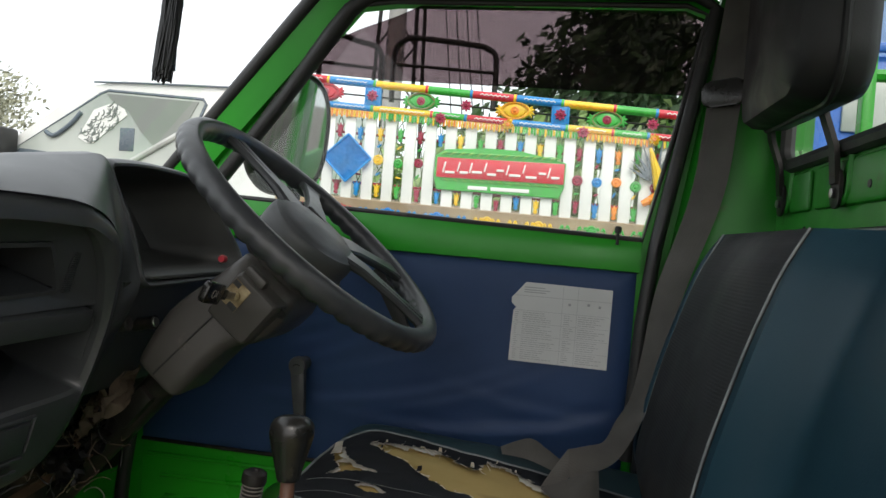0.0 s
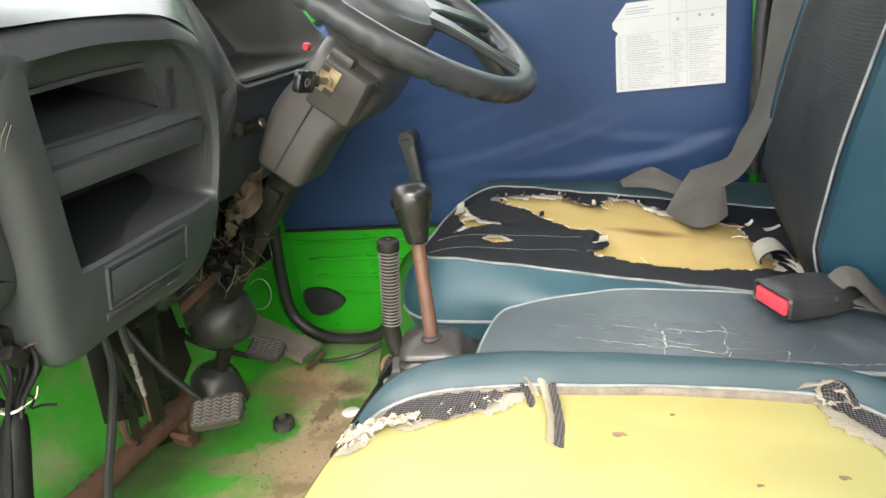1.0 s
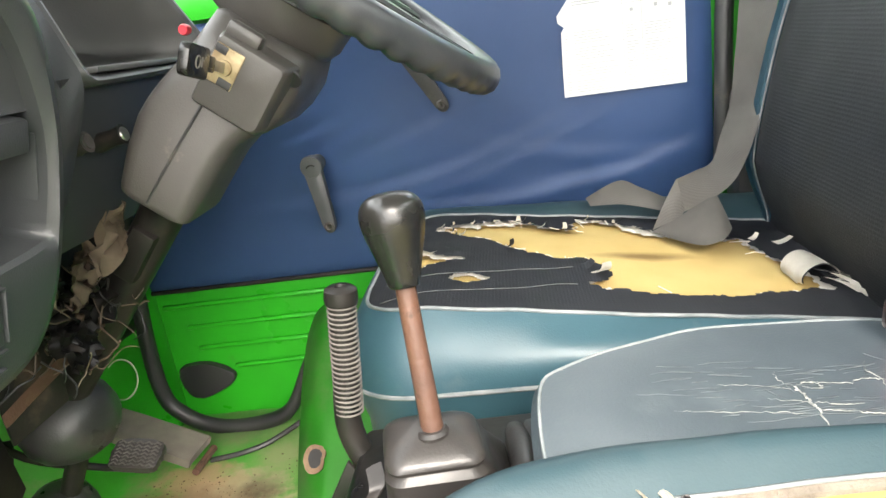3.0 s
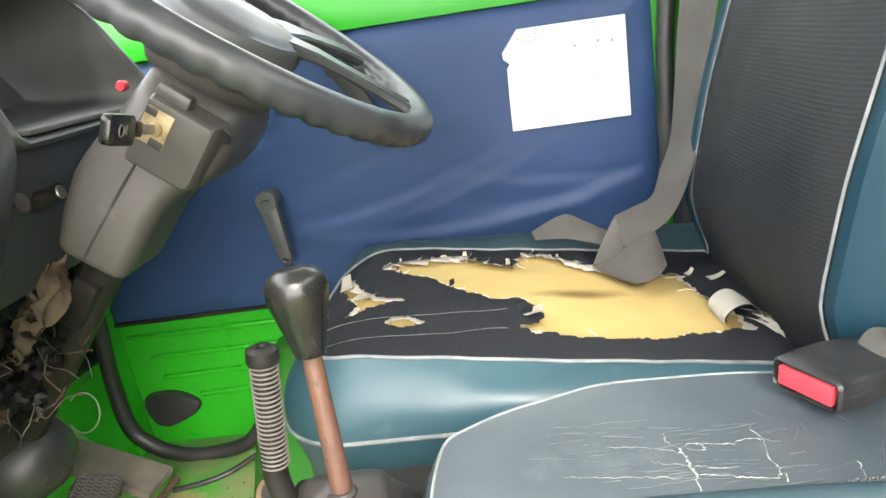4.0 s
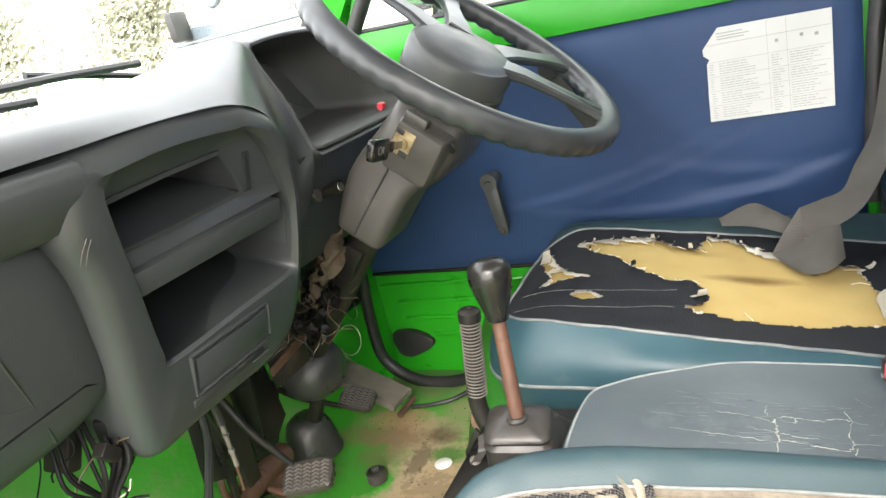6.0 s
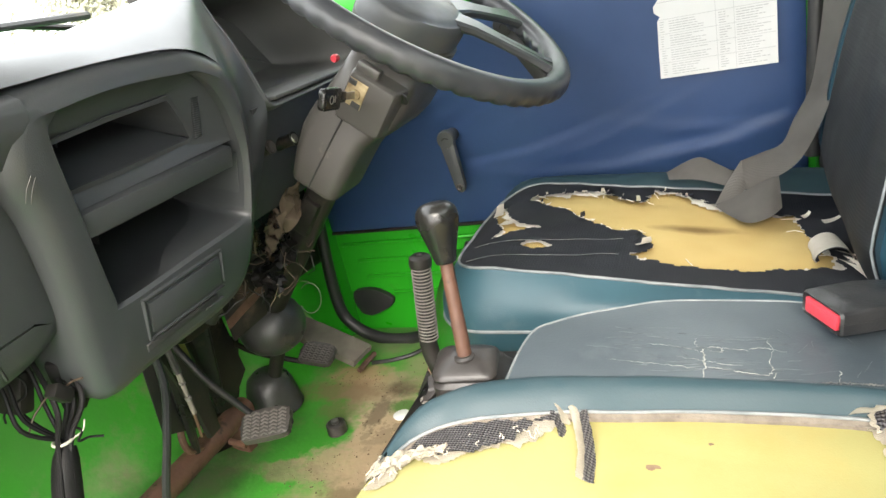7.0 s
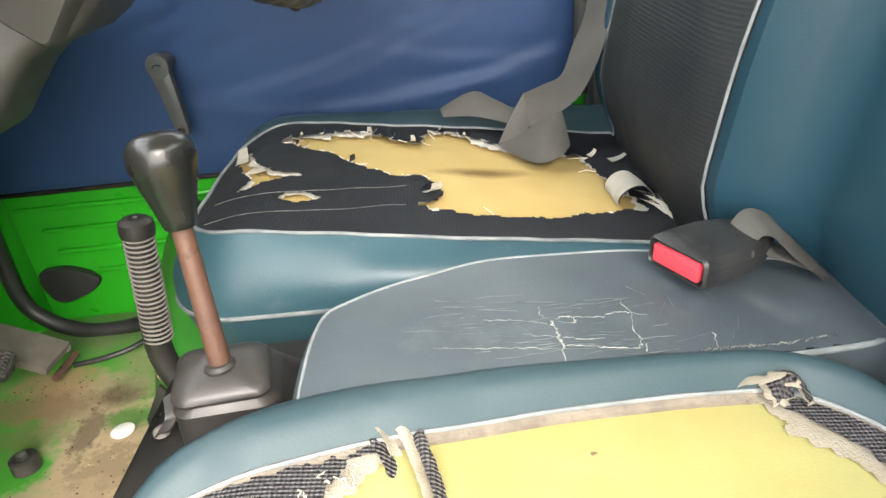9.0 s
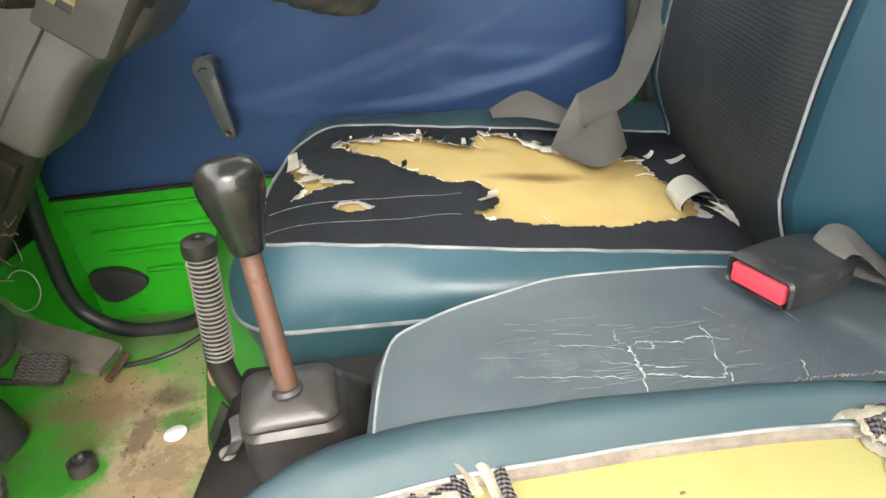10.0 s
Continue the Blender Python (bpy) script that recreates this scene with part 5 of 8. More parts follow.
# ---- gear lever and handbrake ----
def gear_lever():
    g = thing("gear_lever", (-0.21, 0.65, 0.25), "gear lever with glossy black knob, rusty stalk and rubber boot", "gear lever")
    a, b = Vector((-0.209, 0.652, 0.308)), Vector((-0.214, 0.668, 0.40))
    part("stalk", tube([a - (b - a) * 0.2, a, b], [0.0075, 0.0068, 0.006], 14), RUST, g, "rusty brown steel stalk")
    ax = (b - a).normalized()
    m = aim(b - ax * 0.008, ax.orthogonal(), ax.cross(ax.orthogonal()))
    part("knob", lathe([(p.x, p.y) for p in smooth_path([(0.001, 0, 0), (0.0075, 0, 0), (0.0095, 0.002, 0), (0.012, 0.012, 0), (0.0160, 0.026, 0), (0.0185, 0.036, 0), (0.0190, 0.042, 0), (0.0176, 0.0482, 0), (0.0135, 0.0528, 0), (0.008, 0.0548, 0), (0.001, 0.0554, 0)], 5)], m, 48), KNOB, g, "glossy black gear knob")
    rings = []
    rows = ((0.3090, 0.655, 0.0085, 0.0085, 0.008), (0.3078, 0.655, 0.012, 0.011, 0.010), (0.3050, 0.655, 0.020, 0.017, 0.013), (0.3015, 0.655, 0.027, 0.0235, 0.012), (0.2985, 0.655, 0.0310, 0.0270, 0.012), (0.2968, 0.655, 0.0328, 0.0288, 0.012), (0.2945, 0.655, 0.0338, 0.0297, 0.012), (0.2922, 0.655, 0.0330, 0.0290, 0.012),
            (0.2905, 0.656, 0.0300, 0.0262, 0.012), (0.286, 0.659, 0.0315, 0.0285, 0.013), (0.280, 0.662, 0.0332, 0.0310, 0.015), (0.273, 0.665, 0.0350, 0.0340, 0.016), (0.266, 0.668, 0.0375, 0.0370, 0.018), (0.258, 0.671, 0.0395, 0.0400, 0.018), (0.248, 0.674, 0.0430, 0.0450, 0.02), (0.237, 0.676, 0.047, 0.050, 0.02))
    for z, yc, w, d, r in rows:
        rings.append([(-0.211 + 0.16 * max(0.0, 0.285 - z) + x * math.cos(0.18) - y * math.sin(0.18), yc + x * math.sin(0.18) + y * math.cos(0.18), z - 0.06 * x + 0.10 * y * (1 if z > 0.28 else 0.5) + 0.0012 * noise.noise((x * 60, y * 60, z * 40))) for x, y in rounded(-0.88 * w if z > 0.289 else -w, 0.88 * w if z > 0.289 else w, -0.82 * d if z > 0.289 else -d, 0.82 * d if z > 0.289 else d, 0.85 * r, 7)])
    boot = part("boot", loft(rings), DUSTY_RUBBER, g, "dusty grey rubber boot", sharp=24)
    for k, (x, y) in enumerate(((-0.160, 0.692), (-0.148, 0.694))):
        part("fold", tube([(x - 0.004, y + 0.035, 0.250), (x, y, 0.262 - 0.002 * k), (x + 0.004, y - 0.04, 0.252)], [0.008, 0.0095, 0.008], 10), DUSTY_RUBBER, boot)
    part("collar", lathe([(0.0, 0), (0.0105, 0.0), (0.0105, 0.002), (0.0085, 0.004), (0, 0.004)], Matrix.Translation((-0.2095, 0.651, 0.304)), 20), DUSTY_RUBBER, boot)
    return g


def handbrake():
    h = thing("handbrake", (-0.275, 0.725, 0.15), "black handbrake lever with a ribbed grey grip", "handbrake lever")
    a, b = Vector((-0.281, 0.722, 0.266)), Vector((-0.2695, 0.726, 0.370))
    ax = b - a
    part("lever", tube(smooth_path([a + Vector((0.035, -0.012, -0.11)), a + Vector((0.018, -0.006, -0.05)), a, a.lerp(b, 0.5), b], 6), 0.0095, 14), BLACK_STEEL, h)
    pts, rs = [], []
    n = 23
    for i in range(n):
        for f, r in ((0.0, 0.0092), (0.25, 0.0094), (0.5, 0.0094), (0.75, 0.0092)):
            pts.append(a + ax * (0.14 + 0.80 * (i + f) / n))
            rs.append(r)
    grip = part("grip", tube(pts, rs, 18), KNOB, h, "ribbed black rubber grip with pale worn ribs")
    for i in range(n):
        c = a + ax * (0.14 + 0.80 * (i + 0.32) / n)
        part("rib", tube([c - ax.normalized() * 0.0007, c - ax.normalized() * 0.0003, c + ax.normalized() * 0.0003, c + ax.normalized() * 0.0007], [0.0095, 0.0106, 0.0106, 0.0095], 18), GRIP, grip)
    m = aim(a + ax * 0.93, ax.orthogonal(), ax.normalized().cross(ax.orthogonal()))
    part("button", lathe([(0, 0), (0.0112, 0), (0.0118, 0.004), (0.0112, 0.010), (0.0085, 0.012), (0.004, 0.0122), (0.0035, 0.0105), (0, 0.0105)], m, 24), BLACK_STEEL, h)
    part("bracket", prism([(-0.02, -0.10), (0.03, -0.10), (0.022, 0.0), (0.004, 0.03), (-0.014, 0.0)], 0.004, aim((-0.287, 0.71, 0.22), (1, 0, 0), (0, 0, 1)), 0.001), BLACK_STEEL, h)


gear_lever()
handbrake()


# ---- steering ----
TH = radians(39.4)
HUB_AT = Vector((-0.305, 0.94, 0.603))
WN = Vector((math.sin(TH), 0, math.cos(TH)))
W1 = Vector((math.cos(TH), 0, -math.sin(TH)))
W2 = Vector((0, 1, 0))
WM = aim(HUB_AT, W1, W2)


def steering_wheel():
    s = thing("steering_wheel", HUB_AT, "worn black steering wheel with four spokes and grey centre pad", "steering wheel")
    R, k = 0.188, 290
    rings = []
    for i in range(k):
        a = 2 * math.pi * i / k
        c = HUB_AT + (W1 * math.cos(a) + W2 * math.sin(a)) * R
        d = (W1 * math.cos(a) + W2 * math.sin(a))
        grip = 0.0030 * abs(math.sin(a * 27)) ** 0.8 - 0.0008
        ring = []
        for j in range(14):
            b = 2 * math.pi * j / 14
            rr = 0.0132 + grip * max(0.0, min(1.0, 0.35 - 1.2 * math.sin(b)))
            ring.append(c + d * rr * math.cos(b) + WN * rr * 1.05 * math.sin(b))
        rings.append(ring)
    bm = loft(rings + [rings[0]], caps=False)
    bmesh.ops.remove_doubles(bm, verts=bm.verts, dist=1e-6)
    part("rim", bm, WHEEL, s, sharp=150)
    for deg in (171, 122, 62, 16):
        a = radians(deg)
        d = W1 * math.cos(a) + W2 * math.sin(a)
        e = WN.cross(d)
        rings = []
        for t, w, h, dz in ((0.045, 0.021, 0.007, 0.004), (0.075, 0.0165, 0.0055, 0.007), (0.10, 0.0135, 0.005, 0.006), (0.14, 0.0125, 0.005, 0.004), (0.168, 0.0155, 0.0055, 0.002), (0.182, 0.024, 0.006, 0.0), (0.19, 0.030, 0.006, 0.0)):
            c = HUB_AT + d * t + WN * (dz - 0.008 + 0.008 * t / 0.19)
            rings.append([c + e * x + WN * y for x, y in ((-w, -h * 0.4), (-w * 0.8, -h), (w * 0.8, -h), (w, -h * 0.4), (w, h * 0.5), (w * 0.82, h), (-w * 0.82, h), (-w, h * 0.5))])
        spoke = part("spoke", loft(rings), WHEEL, s, sharp=30)
        if deg in (16, 171):
            m = aim(HUB_AT + d * 0.135 + WN * 0.0062, d, e)
            part("groove", prism([(-0.030, -0.0022), (0.034, -0.0034), (0.040, 0.0), (0.034, 0.0034), (-0.030, 0.0022)], 0.0022, m @ pose(0, 0, -0.001)), RUBBER, spoke)
    # pad: a domed oval drum
    rings = []
    for z, sc in ((-0.030, 0.98), (-0.016, 1.0), (-0.008, 0.995), (-0.002, 0.975), (0.0005, 0.945), (0.0010, 0.90), (0.0035, 0.86), (0.0065, 0.72), (0.0088, 0.45), (0.0095, 0.15)):
        rings.append([HUB_AT + W1 * (0.064 * sc * math.cos(a)) + W2 * (0.078 * sc * math.sin(a)) + WN * z for a in [2 * math.pi * j / 40 for j in range(40)]])
    pad = part("centre_pad", loft(rings), HUB, s, "grey domed centre pad")
    for dy in (-0.0024, 0.0024):
        part("badge_bar", box((-0.036, dy - 0.0008, 0.0045), (0.034, dy + 0.0008, 0.0086), 0.0004, m=WM @ pose(-0.004, 0.034, 0, 0, 2, 0)), RUBBER, pad)


def column():
    s = thing("steering_column", (-0.45, 0.92, 0.4), "brown-grey plastic steering column cowl with ignition lock", "steering column")
    d = -WN

    def ring(t, w, lo, hi, r, dy=0.0):
        """w: half width; lo, hi: reach towards the dash and towards the seat."""
        c = HUB_AT + d * t
        return [c + W2 * (x + dy) + W1 * y for x, y in rounded(-w, w, -lo, hi, r, 5)]
    part("collar", loft([[HUB_AT + d * t + (W1 * math.cos(a) + W2 * math.sin(a)) * r for a in [2 * math.pi * j / 40 for j in range(40)]] for t, r in ((0.028, 0.058), (0.032, 0.066), (0.055, 0.064), (0.066, 0.058), (0.07, 0.05))]), COLUMN, s)
    rows = []
    for t, lo, hi, near, far, r in ((0.062, 0.024, 0.048, 0.880, 0.980, 0.012), (0.066, 0.030, 0.055, 0.870, 0.984, 0.016), (0.090, 0.032, 0.061, 0.860, 0.986, 0.018), (0.112, 0.035, 0.060, 0.853, 0.984, 0.020), (0.128, 0.038, 0.056, 0.848, 0.972, 0.020), (0.140, 0.040, 0.046, 0.845, 0.950, 0.018), (0.152, 0.041, 0.040, 0.842, 0.935, 0.016),
                                    (0.168, 0.041, 0.038, 0.837, 0.925, 0.016), (0.195, 0.036, 0.038, 0.831, 0.918, 0.016), (0.222, 0.027, 0.038, 0.826, 0.912, 0.014), (0.227, 0.025, 0.037, 0.827, 0.910, 0.013), (0.229, 0.022, 0.034, 0.830, 0.908, 0.012)):
        rows.append(ring(t, (far - near) / 2, lo, hi, r, (far + near) / 2 - HUB_AT.y))
    part("cowl", loft(rows), COLUMN, s, sharp=50)
    # seam line between the two cowl halves
    part("cowl_seam", tube([HUB_AT + d * t + W2 * y + W1 * 0.003 for t, y in ((0.068, -0.0705), (0.090, -0.0803), (0.112, -0.0873), (0.132, -0.0933), (0.150, -0.0983), (0.168, -0.1033), (0.195, -0.1093), (0.224, -0.1138))], 0.0013, 6), RUBBER, s)
    # ignition lock housing
    lockm = aim(HUB_AT + d * 0.108 + W2 * (-0.085) + W1 * 0.010, d, W1)
    hr = []
    for z, g in ((-0.014, 0.003), (0.006, 0.0015), (0.0135, 0.0), (0.0155, -0.0015), (0.016, -0.004)):
        hr.append([lockm @ Vector((x, y, z)) for x, y in rounded(-0.036 - g, 0.024 + g, -0.016 - g, 0.042 + g, [0.004, 0.004, 0.007, 0.004], 4)])
    part("lock_housing", loft(hr), COLUMN, s, sharp=30)
    plate = part("lock_plate", box((-0.029, -0.014, 0.014), (0.002, 0.010, 0.0172), 0.001, m=lockm), BRASS, s, "worn brass lock plate")
    part("slot", box((-0.0285, -0.0135, 0.0165), (-0.022, -0.004, 0.0178), 0.0003, m=lockm), RUBBER, plate)
    part("slot", box((-0.005, -0.002, 0.0165), (0.0015, 0.0095, 0.0178), 0.0003, m=lockm), RUBBER, plate)
    part("keyhole", lathe([(0.0, 0.0), (0.0065, 0.0), (0.006, 0.003), (0.0, 0.0034)], lockm @ pose(-0.013, -0.001, 0.0168), 18), BRASS, plate)
    # the key stands out of the lock towards the passenger's side
    k0 = lockm @ Vector((-0.013, -0.001, 0.018))
    kd = (Vector((-0.353, 0.754, 0.537)) - k0).normalized()
    turn = aim(k0, kd, Vector((0.35, 0.0, 1.0)))
    key = part("key", prism(rounded(0.040, 0.078, -0.0125, 0.0105, [0.004, 0.006, 0.006, 0.004], 4), 0.008, turn @ pose(0, 0, -0.004), 0.0015), KNOB, s, "black plastic key head")
    part("key_neck", box((0.026, -0.006, -0.003), (0.042, 0.006, 0.003), 0.0015, m=turn), KNOB, key)
    side = 1 if turn.col[2].x > 0 else -1
    part("emblem", tube([turn @ Vector((0.062 + 0.0038 * math.cos(a), -0.001 + 0.0042 * math.sin(a), 0.0043 * side)) for a in np.linspace(0, 6.283, 18, endpoint=False)], 0.0006, 6, closed=True), GRIP, key)
    part("emblem", tube([turn @ Vector((0.055, -0.004, 0.0043 * side)), turn @ Vector((0.055, 0.003, 0.0043 * side))], 0.0006, 6), GRIP, key)
    part("key_blade", box((-0.002, -0.004, -0.0012), (0.030, 0.004, 0.0012), 0.0005, m=turn), STEEL, key)
    part("ridge", box((-0.048, -0.016, -0.004), (-0.034, 0.014, 0.010), 0.004, m=lockm), COLUMN, s)
    part("screw_recess", lathe([(0, 0), (0.008, 0), (0.0075, 0.0015), (0.004, 0.001), (0, 0.0)], lockm @ pose(-0.030, 0.045, -0.004, 0, 30, 0), 16), RUBBER, s)
    part("screw", lathe([(0, 0), (0.006, 0), (0.0045, 0.003), (0, 0.003)], aim(HUB_AT + d * 0.10 + W2 * (-0.05) + W1 * 0.055, W2, d), 14), RUBBER, s)
    part("warning_knob", lathe([(0, 0), (0.004, 0), (0.0052, 0.003), (0.0045, 0.009), (0, 0.010)], aim((-0.416, 0.909, 0.560), (0, 0, 1), (1, 0, 0)), 14), RED, s, "red push knob")
    # steel tube and lower bracket down to the floor
    low = HUB_AT + d * 0.225 + W2 * (-0.05)
    foot = Vector((-0.655, 0.93, 0.205))
    part("tube", tube([low - d * 0.01, low + (foot - low) * 0.5, foot], [0.021, 0.0195, 0.019], 18), BLACK_STEEL, s, "black steel column tube")
    part("clamp", box((-0.03, -0.026, -0.012), (0.03, 0.026, 0.012), 0.004, m=aim(low + (foot - low) * 0.25, foot - low, W2)), BLACK_STEEL, s)
    # ball-shaped rubber boots at the foot
    part("boot", lathe([(0.012, 0.078), (0.024, 0.076), (0.034, 0.070), (0.046, 0.058), (0.053, 0.040), (0.054, 0.028), (0.050, 0.012), (0.040, -0.002), (0.024, -0.012), (0.012, -0.016)], Matrix.Translation((-0.668, 0.935, 0.143)), 32), BALL, s, "dusty black ball-shaped rubber boot")
    part("joint", tube([(-0.672, 0.936, 0.13), (-0.71, 0.938, 0.06)], 0.012, 12), BLACK_STEEL, s)
    part("boot", lathe([(0.012, 0.062), (0.022, 0.060), (0.034, 0.050), (0.040, 0.034), (0.044, 0.012), (0.046, -0.004), (0.048, -0.01), (0.0, -0.012)], Matrix.Translation((-0.72, 0.938, 0.022)), 32), BALL, s)
    # indicator stalk beyond the cowl
    st = HUB_AT + d * 0.085
    part("indicator_stalk", tube(smooth_path([st + W2 * 0.03, st + W2 * 0.07 + W1 * 0.004, st + W2 * 0.10 + W1 * 0.004, st + W2 * 0.13], 5), [0.005] * 10 + [0.006] * 6, 10), WHEEL, s)


steering_wheel()
column()


# ---- dashboard ----
FACE = aim((-0.435, 0, 0.5), (0, 1, 0), (0.27, 0, 0.963))      # local x = world y, local y = up the sloping face, local z = towards the seats


def on_face(poly):
    return [(y, (z - 0.5) / 0.963) for y, z in poly]


def matched(inner, outer_poly, k):
    """Two outlines with k points each, paired by direction from the inner one's centre."""
    a = resample(inner, k)
    o = resample(outer_poly, 900)
    c = a.mean(0)
    ang = np.unwrap(np.arctan2(a[:, 1] - c[1], a[:, 0] - c[0]))
    oa = np.arctan2(o[:, 1] - c[1], o[:, 0] - c[0])
    b = np.array([o[np.abs((oa - t + math.pi) % (2 * math.pi) - math.pi).argmin()] for t in ang])
    return a, b


def grown(p, d):
    t = np.roll(p, -1, 0) - np.roll(p, 1, 0)
    n = np.c_[t[:, 1], -t[:, 0]] / (np.hypot(*t.T)[:, None] + 1e-9)
    area = np.sum(p[:, 0] * np.roll(p[:, 1], -1) - p[:, 1] * np.roll(p[:, 0], -1))
    return p + n * (d if area > 0 else -d)


def curve2(poly, n=5):
    return [(p.x, p.y) for p in smooth_path([(x, y, 0) for x, y in poly], n, True)]


def dashboard():
    s = thing("dashboard", (-0.6, 0.6, 0.35), "charcoal plastic dashboard with open trays and an empty gauge housing", "dashboard")
    outer = curve2(on_face([(0.505, 0.350), (0.555, 0.349), (0.60, 0.349), (0.67, 0.350), (0.709, 0.368), (0.732, 0.417), (0.739, 0.502), (0.718, 0.575), (0.673, 0.603), (0.634, 0.608), (0.572, 0.611), (0.52, 0.608), (0.480, 0.600),
                            (0.468, 0.560), (0.480, 0.520), (0.489, 0.461), (0.494, 0.400)]))
    hole = curve2(on_face([(0.542, 0.426), (0.630, 0.429), (0.708, 0.432), (0.718, 0.445), (0.721, 0.502), (0.696, 0.562), (0.655, 0.592), (0.58, 0.598), (0.530, 0.596), (0.511, 0.586), (0.507, 0.572), (0.520, 0.506), (0.534, 0.435)]), 6)
    a, b = matched(hole, outer, 160)
    rings = []
    for base, g, c in ((a, 0.0, -0.10), (a, 0.0, -0.03), (a, 0.0, -0.004), (a, 0.003, -0.0005), (b, -0.014, 0.002), (b, -0.005, -0.001), (b, 0.002, -0.010), (b, 0.005, -0.03), (b, 0.006, -0.09)):
        q = grown(base, g)
        rings.append([FACE @ Vector((x, y, c)) for x, y in q])
    pod = part("centre_pod", loft(rings, caps=False), DASH, s)
    # upper tray: an inset frame round a deep pocket
    t1 = curve2(on_face([(0.512, 0.526), (0.59, 0.526), (0.668, 0.528), (0.660, 0.545), (0.645, 0.568), (0.58, 0.567), (0.510, 0.563)]), 1)
    o1 = on_face([(0.50, 0.512), (0.60, 0.513), (0.725, 0.514), (0.705, 0.565), (0.66, 0.598), (0.58, 0.603), (0.50, 0.60)])
    t, o = matched(t1, o1, 120)
    part("tray_frame", loft([[FACE @ Vector((x, y, c)) for x, y in grown(base, g)] for base, g, c in ((o, 0, -0.012), (t, 0.007, -0.021), (t, 0.004, -0.023), (t, 0.004, -0.0205), (t, 0.0, -0.0205), (t, 0, -0.025))], caps=False), DASH, pod)
    part("upper_tray", loft([[FACE @ Vector((x, y, c)) for x, y in grown(t, g)] for g, c in ((0.0, -0.0245), (-0.004, -0.07), (-0.006, -0.13))], caps=False), DASH, pod)
    part("tray_back", loft([[FACE @ Vector((x, y, c)) for x, y in grown(t, -0.004)] for c in (-0.128, -0.131)]), DASH, pod)
    part("partition", box((0.585, 0.026, -0.128), (0.588, 0.046, -0.095), 0.001, m=FACE), DASH, pod)
    # narrow strip of louvres beside the tray
    for i in range(19):
        part("louvre", box((0.6725, 0.0275 + 0.0021 * i, -0.0195), (0.6815, 0.0287 + 0.0021 * i, -0.0160), 0.0004, m=FACE), DASH, pod)
    # shelf bar, lower tray with sloping floor
    part("shelf_bar", box((0.517, -0.010, -0.10), (0.708, 0.0125, -0.004), 0.003, m=FACE), DASH, pod)
    part("shelf_lip", box((0.517, 0.010, -0.022), (0.700, 0.0165, -0.016), 0.002, m=FACE), DASH, pod)

    def tray(u, v):
        y = 0.522 + 0.205 * u
        pts = ((-0.004, -0.076), (-0.06, -0.072), (-0.098, -0.066), (-0.104, -0.04), (-0.104, 0.0))
        f = v * 4
        i = min(int(f), 3)
        (c0, b0), (c1, b1) = pts[i], pts[i + 1]
        return FACE @ Vector((y, b0 + (b1 - b0) * (f - i), c0 + (c1 - c0) * (f - i)))
    part("lower_tray", sheet(tray, 8, 16, 0.003), DASH, pod)
    for y in (0.524, 0.722):
        part("tray_side", box((y - 0.002, -0.085, -0.105), (y + 0.002, 0.0, -0.01), 0.001, m=FACE), DASH, pod)
    part("tray_rib", box((0.600, -0.07, -0.102), (0.602, -0.045, -0.085), 0.0008, m=FACE), DASH, pod)
    # blank panel and coin slot low on the pod
    part("slot_frame", join(*[box(lo, hi, 0.0008, m=FACE) for lo, hi in (((0.556, -0.124, -0.004), (0.558, -0.083, 0.0036)), ((0.664, -0.120, -0.004), (0.666, -0.085, 0.0036)), ((0.556, -0.085, -0.004), (0.666, -0.083, 0.0036)), ((0.556, -0.1255, -0.004), (0.664, -0.1235, 0.0036)))]), DASH, pod)
    part("blank_panel", box((0.562, -0.120, -0.004), (0.661, -0.089, 0.0030), 0.0015, m=FACE), DASH, pod)
    part("coin_slot", box((0.552, -0.1355, -0.006), (0.652, -0.1275, 0.0034), 0.001, m=FACE), RUBBER, pod)
    part("slot_tab", box((0.632, -0.1365, -0.002), (0.660, -0.1345, 0.0046), 0.001, m=FACE), DASH, pod)
    # scuff on the pod's shoulder
    part("scuff", join(*[tube([FACE @ Vector((0.471 + 0.004 * i, 0.043 - 0.002 * i, 0.0035)), FACE @ Vector((0.474 + 0.004 * i, 0.052 - 0.002 * i, 0.004)), FACE @ Vector((0.480 + 0.003 * i, 0.060 - 0.002 * i, 0.0035))], 0.0004, 5) for i in range(2)]), COLUMN, pod)
    # lower panel in front of the passenger
    lo = curve2(on_face([(0.06, 0.395), (0.25, 0.398), (0.42, 0.405), (0.475, 0.415), (0.496, 0.435), (0.490, 0.475), (0.478, 0.525), (0.455, 0.556), (0.40, 0.572), (0.25, 0.578), (0.06, 0.578)]), 4)
    lo = resample(lo, 120)
    part("glovebox_panel", loft([[FACE @ Vector((x, y, c)) for x, y in grown(lo, g)] for g, c in ((0.006, -0.12), (0.006, -0.030), (0.0, -0.022), (-0.012, -0.017), (-0.03, -0.015))]), DASH, s)
    part("panel_gap", tube([FACE @ Vector(p) for p in ((0.405, 0.06, -0.0155), (0.412, 0.0, -0.015), (0.43, -0.06, -0.0165), (0.437, -0.09, -0.0175))], 0.0015, 6), RUBBER, s)
